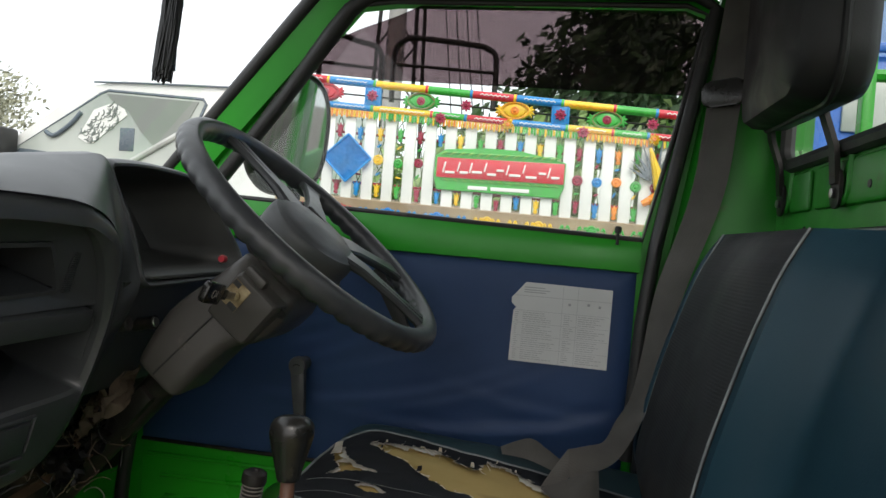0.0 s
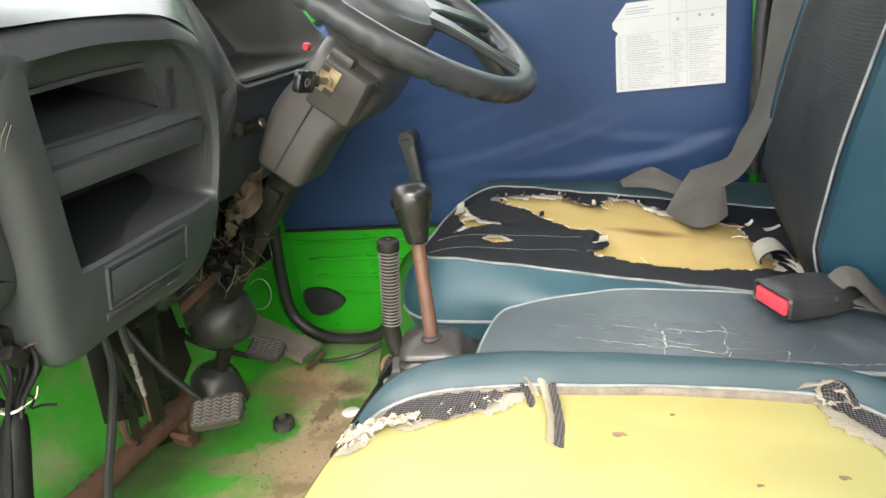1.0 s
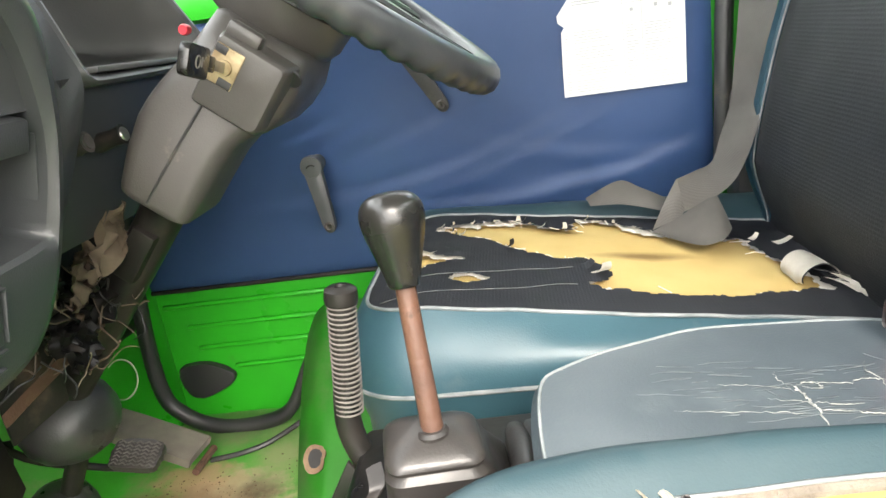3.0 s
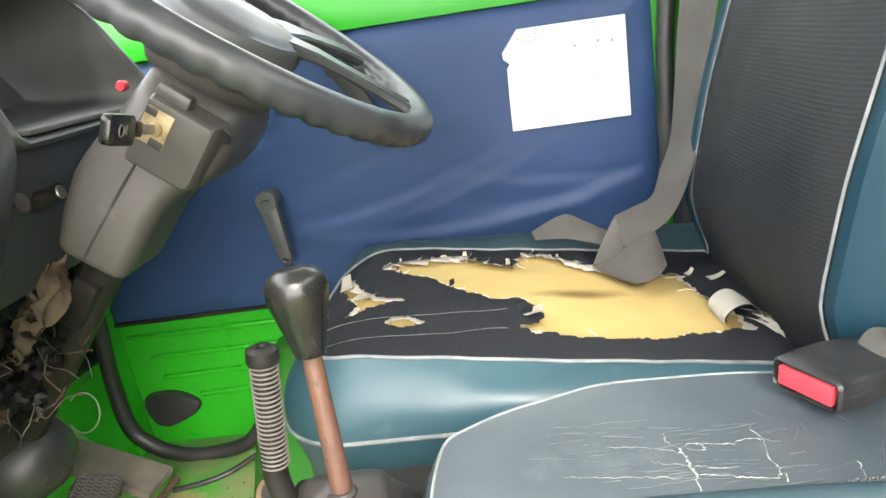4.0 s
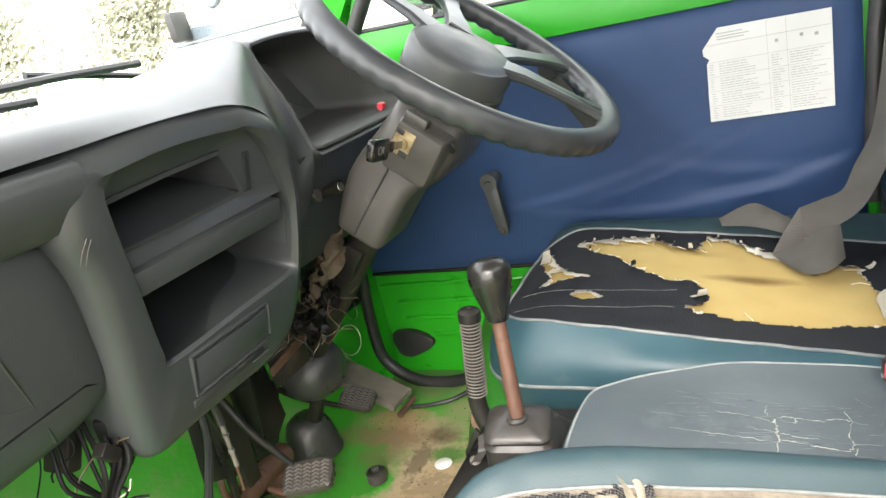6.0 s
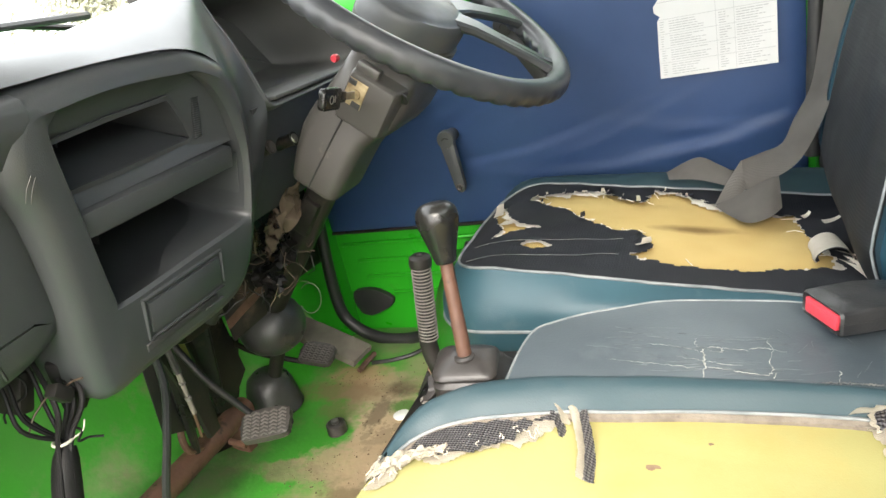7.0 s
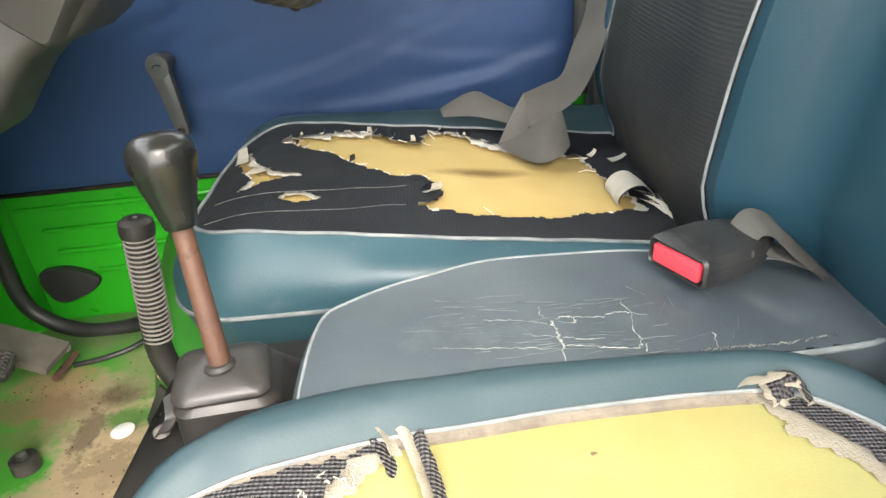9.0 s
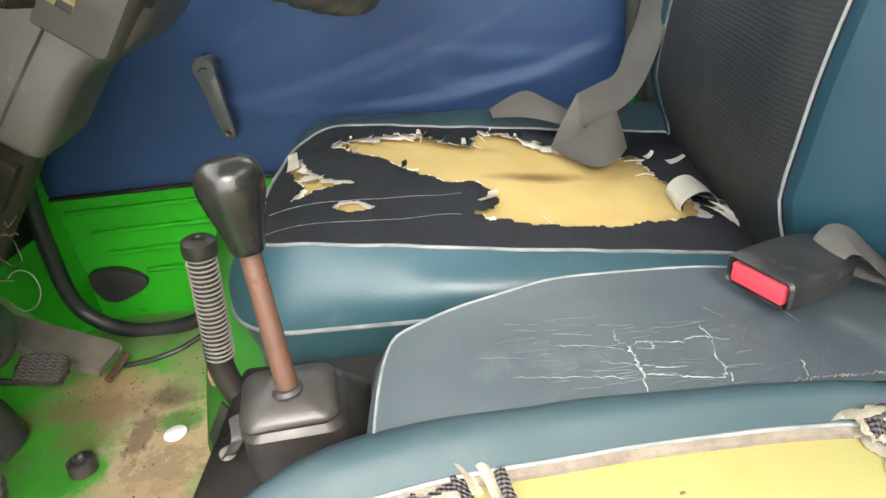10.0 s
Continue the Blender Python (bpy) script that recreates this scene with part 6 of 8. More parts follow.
    # upper fascia: rises from the pod's shoulder to the crest, then turns down beside the gauge housing
    pairs = [(0.03, 0.612, -0.448, 0.03, 0.639), (0.30, 0.612, -0.448, 0.30, 0.639), (0.47, 0.613, -0.450, 0.475, 0.639), (0.54, 0.615, -0.466, 0.550, 0.640), (0.59, 0.615, -0.488, 0.620, 0.643),
             (0.64, 0.613, -0.500, 0.70, 0.657), (0.675, 0.606, -0.505, 0.760, 0.666), (0.700, 0.594, -0.512, 0.803, 0.6705), (0.716, 0.578, -0.508, 0.815, 0.659), (0.730, 0.548, -0.496, 0.816, 0.628),
             (0.739, 0.505, -0.480, 0.815, 0.591), (0.738, 0.465, -0.466, 0.812, 0.556), (0.733, 0.43, -0.457, 0.806, 0.522), (0.722, 0.385, -0.480, 0.790, 0.455), (0.700, 0.355, -0.500, 0.775, 0.405)]
    foot = smooth_path([FACE @ Vector((y, (z - 0.5) / 0.963, -0.009)) for y, z, *_ in pairs], 6)
    crest = smooth_path([b for *_, bx, by, bz in pairs for b in [(bx, by, bz)]], 6)
    n = len(foot) - 1

    def fascia(u, v):
        i = round(v * n)
        p = foot[i].lerp(crest[i], u)
        side = max(0.0, min(1.0, (i - 38) / 14))
        return p + (Vector((0, 0, 0.005)) * (1 - side) + Vector((-0.004, 0.0, 0.0)) * side) * math.sin(math.pi * u)
    part("upper_fascia", sheet(fascia, 14, n), DASH, s, sharp=120)
    rings = []
    for i in range(0, 43):
        b = crest[i]
        rings.append([b, (b.x - 0.012, b.y, b.z + 0.0015), (b.x - 0.05, b.y, b.z - 0.001), (-0.62, b.y, b.z - 0.008), (-0.72, b.y, b.z - 0.022), (-0.785, b.y, 0.618), (-0.80, b.y, 0.60), (-0.80, b.y, 0.50)])
    part("upper_deck", loft(rings, closed=False, caps=False), DASH, s, sharp=120)
    part("front_roll", loft([[(x, y, z) for x, z in ((-0.4175, 0.611), (-0.408, 0.6065), (-0.405, 0.598), (-0.410, 0.585), (-0.424, 0.565), (-0.44, 0.56))] for y in np.linspace(0.03, 0.49, 16)], closed=False, caps=False), DASH, s, sharp=120)
    # gauge housing: an empty hooded cavity
    opening = curve2([(0.826, 0.5345), (0.8195, 0.5365), (0.8195, 0.545), (0.826, 0.596), (0.823, 0.651), (0.836, 0.659), (0.903, 0.663), (0.983, 0.660), (1.014, 0.651), (1.036, 0.630), (1.048, 0.596), (1.060, 0.557), (1.045, 0.541), (0.984, 0.537), (0.899, 0.535)], 6)
    op = resample(opening, 140)
    c = op.mean(0)

    def lean(y, z, dx):
        """A point of the housing dx behind its leaning front face."""
        return (-0.455 - 0.43 * (min(z, 0.672) - 0.534) + dx, y, z)
    rings = []
    for g, dx, sc, dz in ((-0.012, -0.13, 0.86, 0.0), (-0.006, -0.11, 0.95, 0.0), (0.0, -0.015, 1.0, 0.0), (0.001, -0.004, 1.0, 0.0), (0.003, 0.0, 1.0, 0.0), (0.006, 0.0005, 1.0, 0.0), (0.009, -0.003, 1.0, 0.0), (0.0105, -0.013, 1.0, 0.0), (0.011, -0.05, 1.0, -0.002), (0.011, -0.11, 1.0, -0.006), (0.008, -0.20, 0.98, -0.03), (0.0, -0.25, 0.95, -0.05)):
        q = c + (grown(op, g) - c) * sc
        rings.append([lean(y, z + dz, dx) for y, z in q])
    hood = part("gauge_housing", loft(rings[3:], caps=False), DASH, s)
    # cavity walls in the brightened plastic
    part("housing_liner", loft(rings[:4], caps=False), DASH_IN, hood)
    back = c + (grown(op, -0.012) - c) * 0.87
    part("housing_back", loft([[lean(y, z, -0.128) for y, z in back], [lean(y, z, -0.134) for y, z in back]]), DASH_IN, hood)
    part("housing_ledge", box((-0.585, 0.825, 0.5345), (-0.4525, 1.04, 0.5395), 0.002), DASH_IN, hood)
    # panel under the housing, round the column
    part("knee_panel", loft([[(x, y, z) for x, z in ((-0.462, 0.533), (-0.470, 0.515), (-0.488, 0.45), (-0.515, 0.40), (-0.60, 0.39), (-0.62, 0.53))] for y in (0.790, 0.815, 0.90, 1.05, 1.12)]), DASH, s)
    for (x, y, z), ln in (((-0.484, 0.812, 0.482), 0.014), ((-0.484, 0.842, 0.479), 0.028)):
        km = aim((x, y, z), (0, 1, 0), (-0.2, 0, 1))
        k = part("switch_knob", lathe([(0, 0), (0.008, 0), (0.0085, 0.004), (0.007, ln * 0.6), (0.0075, ln * 0.8), (0.0085, ln), (0, ln)], km, 18), DUSTY_RUBBER if ln < 0.02 else BLACK_STEEL, s)
        part("knob_cap", lathe([(0, ln), (0.006, ln), (0.0055, ln + 0.0015), (0.003, ln + 0.001), (0, ln + 0.001)], km, 18), DUSTY_RUBBER if ln < 0.02 else STEEL, k)
    part("end_cap", box((-0.80, 1.10, 0.46), (-0.55, 1.185, 0.56), 0.02), DASH, s)
    return s


def under_dash():
    hb = thing("heater_box", (-0.70, 0.86, 0.3), "dark dirty heater box behind the steering column", "heater")
    part("case", box((-0.78, 0.76, 0.24), (-0.66, 0.99, 0.50), 0.015), BLACK_STEEL, hb)
    part("lid", box((-0.662, 0.78, 0.30), (-0.648, 0.95, 0.46), 0.004), MUD, hb, "brown dirt-caked cover")
    part("pipe", tube(smooth_path([(-0.65, 0.80, 0.26), (-0.62, 0.82, 0.30), (-0.60, 0.86, 0.36), (-0.58, 0.85, 0.42)], 6), 0.011, 10), RUBBER, hb)
    part("pipe", tube(smooth_path([(-0.65, 0.84, 0.25), (-0.61, 0.83, 0.28), (-0.585, 0.80, 0.33), (-0.56, 0.78, 0.40)], 6), 0.009, 10), RUST, hb)
    part("air_duct", loft([[(x, y, z) for x, z in rounded(-0.80, -0.712, z0, z1, 0.03, 5)] for y, z0, z1 in ((0.985, 0.20, 0.46), (1.03, 0.185, 0.47), (1.10, 0.17, 0.47), (1.182, 0.165, 0.47))]), BLACK_STEEL, hb)
    beam = thing("dash_support", (-0.56, 0.8, 0.35), "dirty black steel support under the dashboard", "bracket")
    part("beam", tube([(-0.60, 0.60, 0.36), (-0.62, 0.80, 0.32), (-0.66, 0.92, 0.24)], 0.018, 10), BLACK_STEEL, beam)
    part("plate", prism([(0, 0), (0.06, 0.01), (0.07, 0.10), (0.03, 0.16), (0.0, 0.12)], 0.004, aim((-0.60, 0.78, 0.24), (0.3, 1, 0), (0, 0.1, 1)), 0.001), BLACK_STEEL, beam)
    part("plate", prism([(0, 0), (0.05, -0.02), (0.06, 0.06), (0.04, 0.12), (0.01, 0.10)], 0.004, aim((-0.70, 0.70, 0.14), (0.3, 1, 0), (0, 0.1, 1)), 0.001), BLACK_STEEL, beam)
    part("loop", tube(smooth_path([(-0.70, 0.752, 0.150), (-0.70, 0.738, 0.140), (-0.70, 0.726, 0.120), (-0.70, 0.728, 0.092), (-0.70, 0.750, 0.080)], 5), 0.005, 8), RUST, beam, "rusty bent rod")
    part("plate", prism([(0.0, 0.0), (0.05, -0.02), (0.10, 0.05), (0.14, 0.13), (0.08, 0.16), (0.05, 0.10)], 0.006, aim((-0.74, 0.785, 0.03), (0, 1, 0), (0, 0, 1)), 0.001), BLACK_STEEL, beam)
    part("hanger", tube([(-0.64, 0.70, 0.40), (-0.66, 0.72, 0.22), (-0.70, 0.74, 0.08)], [0.012, 0.010, 0.005], 8), BLACK_STEEL, beam)
    part("hanger", box((-0.012, -0.004, -0.03), (0.022, 0.004, 0.12), 0.002, m=pose(-0.70, 0.80, 0.16, 0, 8, 20)), BLACK_STEEL, beam)
    part("lever", prism([(0.672, 0.36), (0.712, 0.36), (0.722, 0.26), (0.740, 0.204), (0.736, 0.13), (0.714, 0.129), (0.712, 0.18), (0.692, 0.26)], 0.008, aim((-0.64, 0, 0), (0, 1, 0), (0, 0, 1)), 0.002), BLACK_STEEL, beam, "dirty black pedal lever")
    part("plate", prism([(0.785, 0.30), (0.862, 0.27), (0.875, 0.13), (0.825, 0.096), (0.797, 0.104)], 0.006, aim((-0.70, 0, 0), (0, 1, 0), (0, 0, 1)), 0.001), BLACK_STEEL, beam)
    # crumpled tan bracket beside the column
    def crumple(u, v):
        n = abs(noise.noise((u * 2.6, v * 2.2, 2.2))) * 0.026 + abs(noise.noise((u * 7, v * 7, 4.1))) * 0.006
        w = 0.55 + 0.45 * math.sin(2.6 * v + 0.4) + 0.25 * noise.noise((v * 4, 0.3, 7.0))
        return (-0.522 + n + 0.012 * v, 0.848 + 0.028 * v + 0.046 * (u - 0.5) * w, 0.366 + 0.052 * v + 0.010 * noise.noise((u * 4, v * 4, 9)))
    tan = solo("crumpled_bracket", sheet(crumple, 20, 20, 0.0015), CARD, "crumpled tan dirty metal bracket under the dashboard", "bracket")
    for i in range(3):
        def bit(u, v, i=i):
            return (-0.535 - 0.015 * i + 0.014 * noise.noise((u * 5 + i, v * 5, 3)), 0.795 + 0.03 * i + 0.045 * u, 0.29 + 0.02 * i + 0.04 * v + 0.015 * noise.noise((u * 3, v * 3, i)) * 0.6)
        part("scrap", sheet(bit, 10, 10, 0.002), (BLACK_STEEL, KNOB, RUBBER)[i], tan)
    # crumpled plastic and dirty paper pushed in beside the column
    rc = np.random.RandomState(31)
    for i, mat in enumerate((KNOB, BLACK_STEEL, CARD, KNOB, MUD, CARD, BLACK_STEEL)):
        o = Vector(((-0.545, -0.548, -0.530, -0.540, -0.556, -0.536, -0.545)[i], (0.838, 0.872, 0.834, 0.862, 0.850, 0.846, 0.815)[i], (0.346, 0.336, 0.368, 0.352, 0.322, 0.378, 0.332)[i]))
        e1 = Vector((rc.randn() * 0.4, 1, rc.randn() * 0.5)).normalized()
        e2 = Vector((rc.randn() * 0.3 + 0.3, rc.randn() * 0.4, 1)).normalized()
        e3 = e1.cross(e2)

        def wad(u, v, o=o, e1=e1, e2=e2, e3=e3, i=i):
            h = abs(noise.noise((u * 3.1 + i * 7, v * 3.3, 1.7))) * 0.022 + abs(noise.noise((u * 6 + i, v * 6, 5.0))) * 0.004
            r = 0.5 + 0.25 * noise.noise((math.atan2(v - 0.5, u - 0.5), i * 3.3, 0.2))
            return o + e1 * ((u - 0.5) * 0.052 * (0.6 + r)) + e2 * ((v - 0.5) * 0.042 * (0.6 + r)) + e3 * h
        part("scrap", sheet(wad, 24, 24, 0.0008), mat, tan, sharp=70)
    part("strap", loft([[(x, y - 0.003, z - 0.006), (x, y - 0.003, z + 0.006), (x, y + 0.003, z + 0.006), (x, y + 0.003, z - 0.006)] for x, y, z in ((-0.582, 0.765, 0.274), (-0.576, 0.79, 0.282), (-0.567, 0.85, 0.295), (-0.560, 0.91, 0.308))]), RUST, tan)
    # nest of loose wires
    rs = np.random.RandomState(21)
    nest = thing("wiring", (-0.57, 0.77, 0.3), "nest of loose dirty wires hanging under the dashboard", "wiring")
    cols = [pbr("wire_black", (0.02, 0.02, 0.02), None, 0.5), pbr("wire_tan", (0.14, 0.11, 0.065), None, 0.6), pbr("wire_brown", (0.075, 0.05, 0.032), None, 0.6), pbr("wire_pale", (0.5, 0.48, 0.4), None, 0.6)]
    for i in range(70):
        p = Vector((-0.555 + rs.randn() * 0.018, 0.825 + rs.randn() * 0.03, 0.345 + rs.randn() * 0.022))
        pts = [p]
        d = Vector((rs.randn() * 0.5 - 0.3, rs.randn() * 0.6 + 0.1, rs.randn() * 0.6 - 0.6)).normalized()
        for j in range(6):
            d = (d + Vector(rs.randn(3)) * 0.55).normalized()
            p = p + d * (0.005 + 0.007 * rs.rand())
            pts.append(p)
        part("wire", tube(smooth_path(pts, 4), 0.0005 + 0.0006 * rs.rand() ** 2, 6), cols[rs.choice(4, p=[0.54, 0.12, 0.34, 0.0])], nest)
    # wire loop below the column
    ring = [(-0.71 + 0.024 * math.cos(a), 1.10 + 0.01 * math.sin(a), 0.135 + 0.026 * math.sin(a)) for a in np.linspace(-2.6, 2.4, 24)]
    solo("wire_loop", tube(ring, 0.0011, 6), cols[3], "loop of thin pale wire below the column", "wire")
    # harness hanging from the pod's lower corner
    h = thing("cable_harness", (-0.52, 0.46, 0.2), "bundle of black cables with a white tie", "cable")
    for i in range(6):
        o = rs.randn(3) * 0.005
        part("cable", tube(smooth_path([(-0.54 + o[0], 0.50 + o[1], 0.42), (-0.50 + o[0] * 2, 0.485 + o[1] * 2, 0.37), (-0.505 + o[0], 0.470 + o[1], 0.335), (-0.50 + o[0], 0.452 + o[1], 0.30), (-0.51 + o[0], 0.43 + o[1], 0.22), (-0.56 + o[0], 0.40 + o[1], 0.02)], 6), 0.0018 + 0.001 * rs.rand(), 8), CABLE, h)
    for i in range(6):
        p = Vector((-0.525 + rs.randn() * 0.015, 0.455 + rs.randn() * 0.03, 0.355 + rs.randn() * 0.025))
        pts = [p]
        q = Vector(rs.randn(3)).normalized()
        for j in range(6):
            q = (q + Vector(rs.randn(3)) * 0.6).normalized()
            p = p + q * 0.011
            pts.append(p)
        part("loose_wire", tube(smooth_path(pts, 4), 0.0006 + 0.0006 * rs.rand(), 6), (CABLE, CABLE, CABLE, cols[2])[i % 4], h)
    part("connector", box((-0.007, -0.006, -0.014), (0.007, 0.006, 0.014), 0.002, m=pose(-0.505, 0.492, 0.36, 20, 15, 30)), CABLE, h)
    part("connector", box((-0.006, -0.006, -0.010), (0.006, 0.006, 0.010), 0.002, m=pose(-0.49, 0.476, 0.378, 40, 0, 10)), BLACK_STEEL, h)
    part("sleeve", tube(smooth_path([(-0.505, 0.470, 0.328), (-0.503, 0.455, 0.30), (-0.510, 0.432, 0.22), (-0.54, 0.41, 0.10), (-0.57, 0.40, 0.01)], 6), [0.0075, 0.0085, 0.0095, 0.0105, 0.0110, 0.0115] + [0.012] * 19, 12), CABLE, h, "black sleeve round the cables")
    part("block", box((-0.010, -0.008, -0.028), (0.010, 0.008, 0.028), 0.003, m=pose(-0.512, 0.500, 0.372, 15, 10, 30)), CABLE, h)
    part("block", box((-0.013, -0.008, -0.018), (0.013, 0.008, 0.018), 0.003, m=pose(-0.535, 0.47, 0.382, -20, 10, 10)), BLACK_STEEL, h)
    for i, (dx, dy) in enumerate(((0.0, 0.0), (0.012, -0.012), (-0.014, 0.008), (0.004, 0.018))):
        part("cable", tube(smooth_path([(-0.55 + dx, 0.47 + dy, 0.43), (-0.525 + dx, 0.462 + dy, 0.40), (-0.515 + dx, 0.455 + dy, 0.365), (-0.505, 0.470, 0.334)], 5), 0.0019, 8), CABLE, h)
    part("tie", tube([(-0.505 + 0.0085 * math.cos(a), 0.470 + 0.0085 * math.sin(a), 0.334) for a in np.linspace(0, 6.28, 16)], 0.0013, 6), cols[3], h, "white cable tie")
    part("tie_tail", tube(smooth_path([(-0.497, 0.475, 0.334), (-0.490, 0.480, 0.338), (-0.487, 0.483, 0.347)], 5), 0.0007, 6), cols[3], h)
    # control cable with crimped steel end, and a black cable beside it
    c = thing("control_cable", (-0.55, 0.64, 0.2), "control cable with a crimped steel end", "cable")
    part("sheath", tube([(-0.58, 0.645, 0.38), (-0.555, 0.642, 0.32), (-0.552, 0.640, 0.285)], 0.0045, 8), DUSTY_RUBBER, c)
    for k, (f0, f1, r) in enumerate(((0.0, 0.30, 0.0032), (0.30, 0.36, 0.0038), (0.36, 0.62, 0.0026), (0.62, 0.70, 0.0036), (0.70, 1.0, 0.0029))):
        pa, pb = Vector((-0.552, 0.640, 0.292)), Vector((-0.55, 0.638, 0.232))
        part("ferrule", tube([pa.lerp(pb, f0), pa.lerp(pb, f0 + 0.01), pa.lerp(pb, f1 - 0.01), pa.lerp(pb, f1)], [r * 0.8, r, r, r * 0.8], 10), (DUSTY_PLATE, GRIP)[k % 2], c)
    part("core", tube([(-0.55, 0.638, 0.24), (-0.552, 0.638, 0.215), (-0.556, 0.640, 0.198)], 0.0016, 6), RUST, c)
    solo("cable", tube(smooth_path([(-0.63, 0.68, 0.33), (-0.605, 0.66, 0.26), (-0.60, 0.63, 0.20), (-0.605, 0.60, 0.13), (-0.62, 0.58, 0.01)], 6), 0.005, 8), RUBBER, "black rubber cable running down to the floor", "cable")


def pedals():
    def pad(name, at, nrm, up, w, h, arm, label):
        p = thing(name, at, label, "pedal", "foot pedals")
        side = Vector(up).cross(Vector(nrm))
        m = aim(at, side, up)
        nz = m.col[2].to_3d()
        body = part("pad", prism(curve2([(-w, -h * 0.8), (-w * 0.7, -h), (w * 0.7, -h), (w, -h * 0.75), (w * 1.02, 0), (w * 0.9, h), (-w * 0.9, h), (-w * 1.02, 0)], 4), 0.011, m @ pose(0, 0, -0.003), 0.002), DUSTY_RUBBER, p, "worn ribbed grey rubber pad")
        sgn = 1 if nz.dot(Vector(nrm)) > 0 else -1
        for i in range(7):
            for j in range(5):
                x, y = -w * 0.75 + w * 1.5 * j / 4, -h * 0.78 + h * 1.56 * i / 6
                r = tube([(x - w * 0.16, y - 0.0012, 0.0085 * sgn), (x, y + 0.0012, 0.0095 * sgn), (x + w * 0.16, y - 0.0012, 0.0085 * sgn)], 0.0014, 5)
                r.transform(m)
                part("tread", r, TREAD, body)
        part("arm", tube(smooth_path(arm, 6), 0.0045, 10), BLACK_STEEL, p)
        return p
    pad("clutch_pedal", (-0.516, 0.701, 0.168), (0.12, -0.42, 0.88), (-0.33, 0.80, 0.43), 0.030, 0.0185, [(-0.528, 0.712, 0.160), (-0.555, 0.703, 0.20), (-0.58, 0.694, 0.242), (-0.62, 0.69, 0.32)], "clutch pedal with worn grey ribbed pad")
    pad("brake_pedal", (-0.632, 0.975, 0.092), (0.2, -0.35, 0.9), (0.015, 0.825, 0.317), 0.028, 0.019, [(-0.635, 0.975, 0.078), (-0.67, 0.95, 0.10), (-0.72, 0.90, 0.16), (-0.74, 0.86, 0.28)], "brake pedal with worn grey ribbed pad")
    a = thing("accelerator_pedal", (-0.66, 1.06, 0.03), "flat dusty grey accelerator pedal hinged at the floor", "pedal", "foot pedals")
    part("board", prism(curve2([(-0.10, -0.022), (0.07, -0.030), (0.085, -0.026), (0.085, 0.020), (0.07, 0.026), (-0.10, 0.022)], 4), 0.012, aim((-0.68, 1.06, 0.07), (0.93, -0.10, -0.36), (0.1, 1, 0)), 0.002), DUSTY_PLATE, a)
    part("hinge", tube([(-0.600, 1.03, 0.026), (-0.597, 1.085, 0.026)], 0.005, 8), RUST, a)
    # rusty cross shaft below the pedals
    s = thing("cross_shaft", (-0.72, 0.6, 0.04), "rusty brown steel cross shaft above the floor", "shaft")
    part("shaft", tube([(-0.717, 0.30, 0.058), (-0.718, 0.66, 0.060), (-0.719, 0.87, 0.062)], 0.0185, 16), RUST, s)
    part("stand", box((-0.735, 0.34, 0.0), (-0.70, 0.36, 0.05), 0.002), RUST, s)
    part("stand", box((-0.735, 0.83, 0.0), (-0.70, 0.85, 0.05), 0.002), RUST, s)
    part("pin", tube([(-0.70, 0.80, 0.05), (-0.67, 0.80, 0.045)], 0.005, 8), RUST, s)
    # bolt and drain hole in the floor
    b = thing("floor_stop", (-0.58, 0.90, 0.0), "small grey rubber stop bolted to the floor", "bolt")
    part("bush", lathe([(0, 0), (0.016, 0), (0.0155, 0.016), (0.012, 0.018), (0.009, 0.0165), (0, 0.0165)], Matrix.Translation((-0.578, 0.898, 0.0)), 20), DUSTY_RUBBER, b)
    part("nut", lathe([(0, 0), (0.0065, 0), (0.0065, 0.006), (0.003, 0.008), (0, 0.008)], Matrix.Translation((-0.578, 0.898, 0.016)), 6), STEEL, b)
    p = thing("drain_plug", (-0.482, 0.942, 0.0), "broken white drain plug in the green floor", "plug")
    part("plug", lathe([(0, 0.002), (0.0125, 0.003), (0.014, 0.005), (0.012, 0.006), (0, 0.0065)], Matrix.Translation((-0.482, 0.942, 0.0)), 24), WHITE, p)


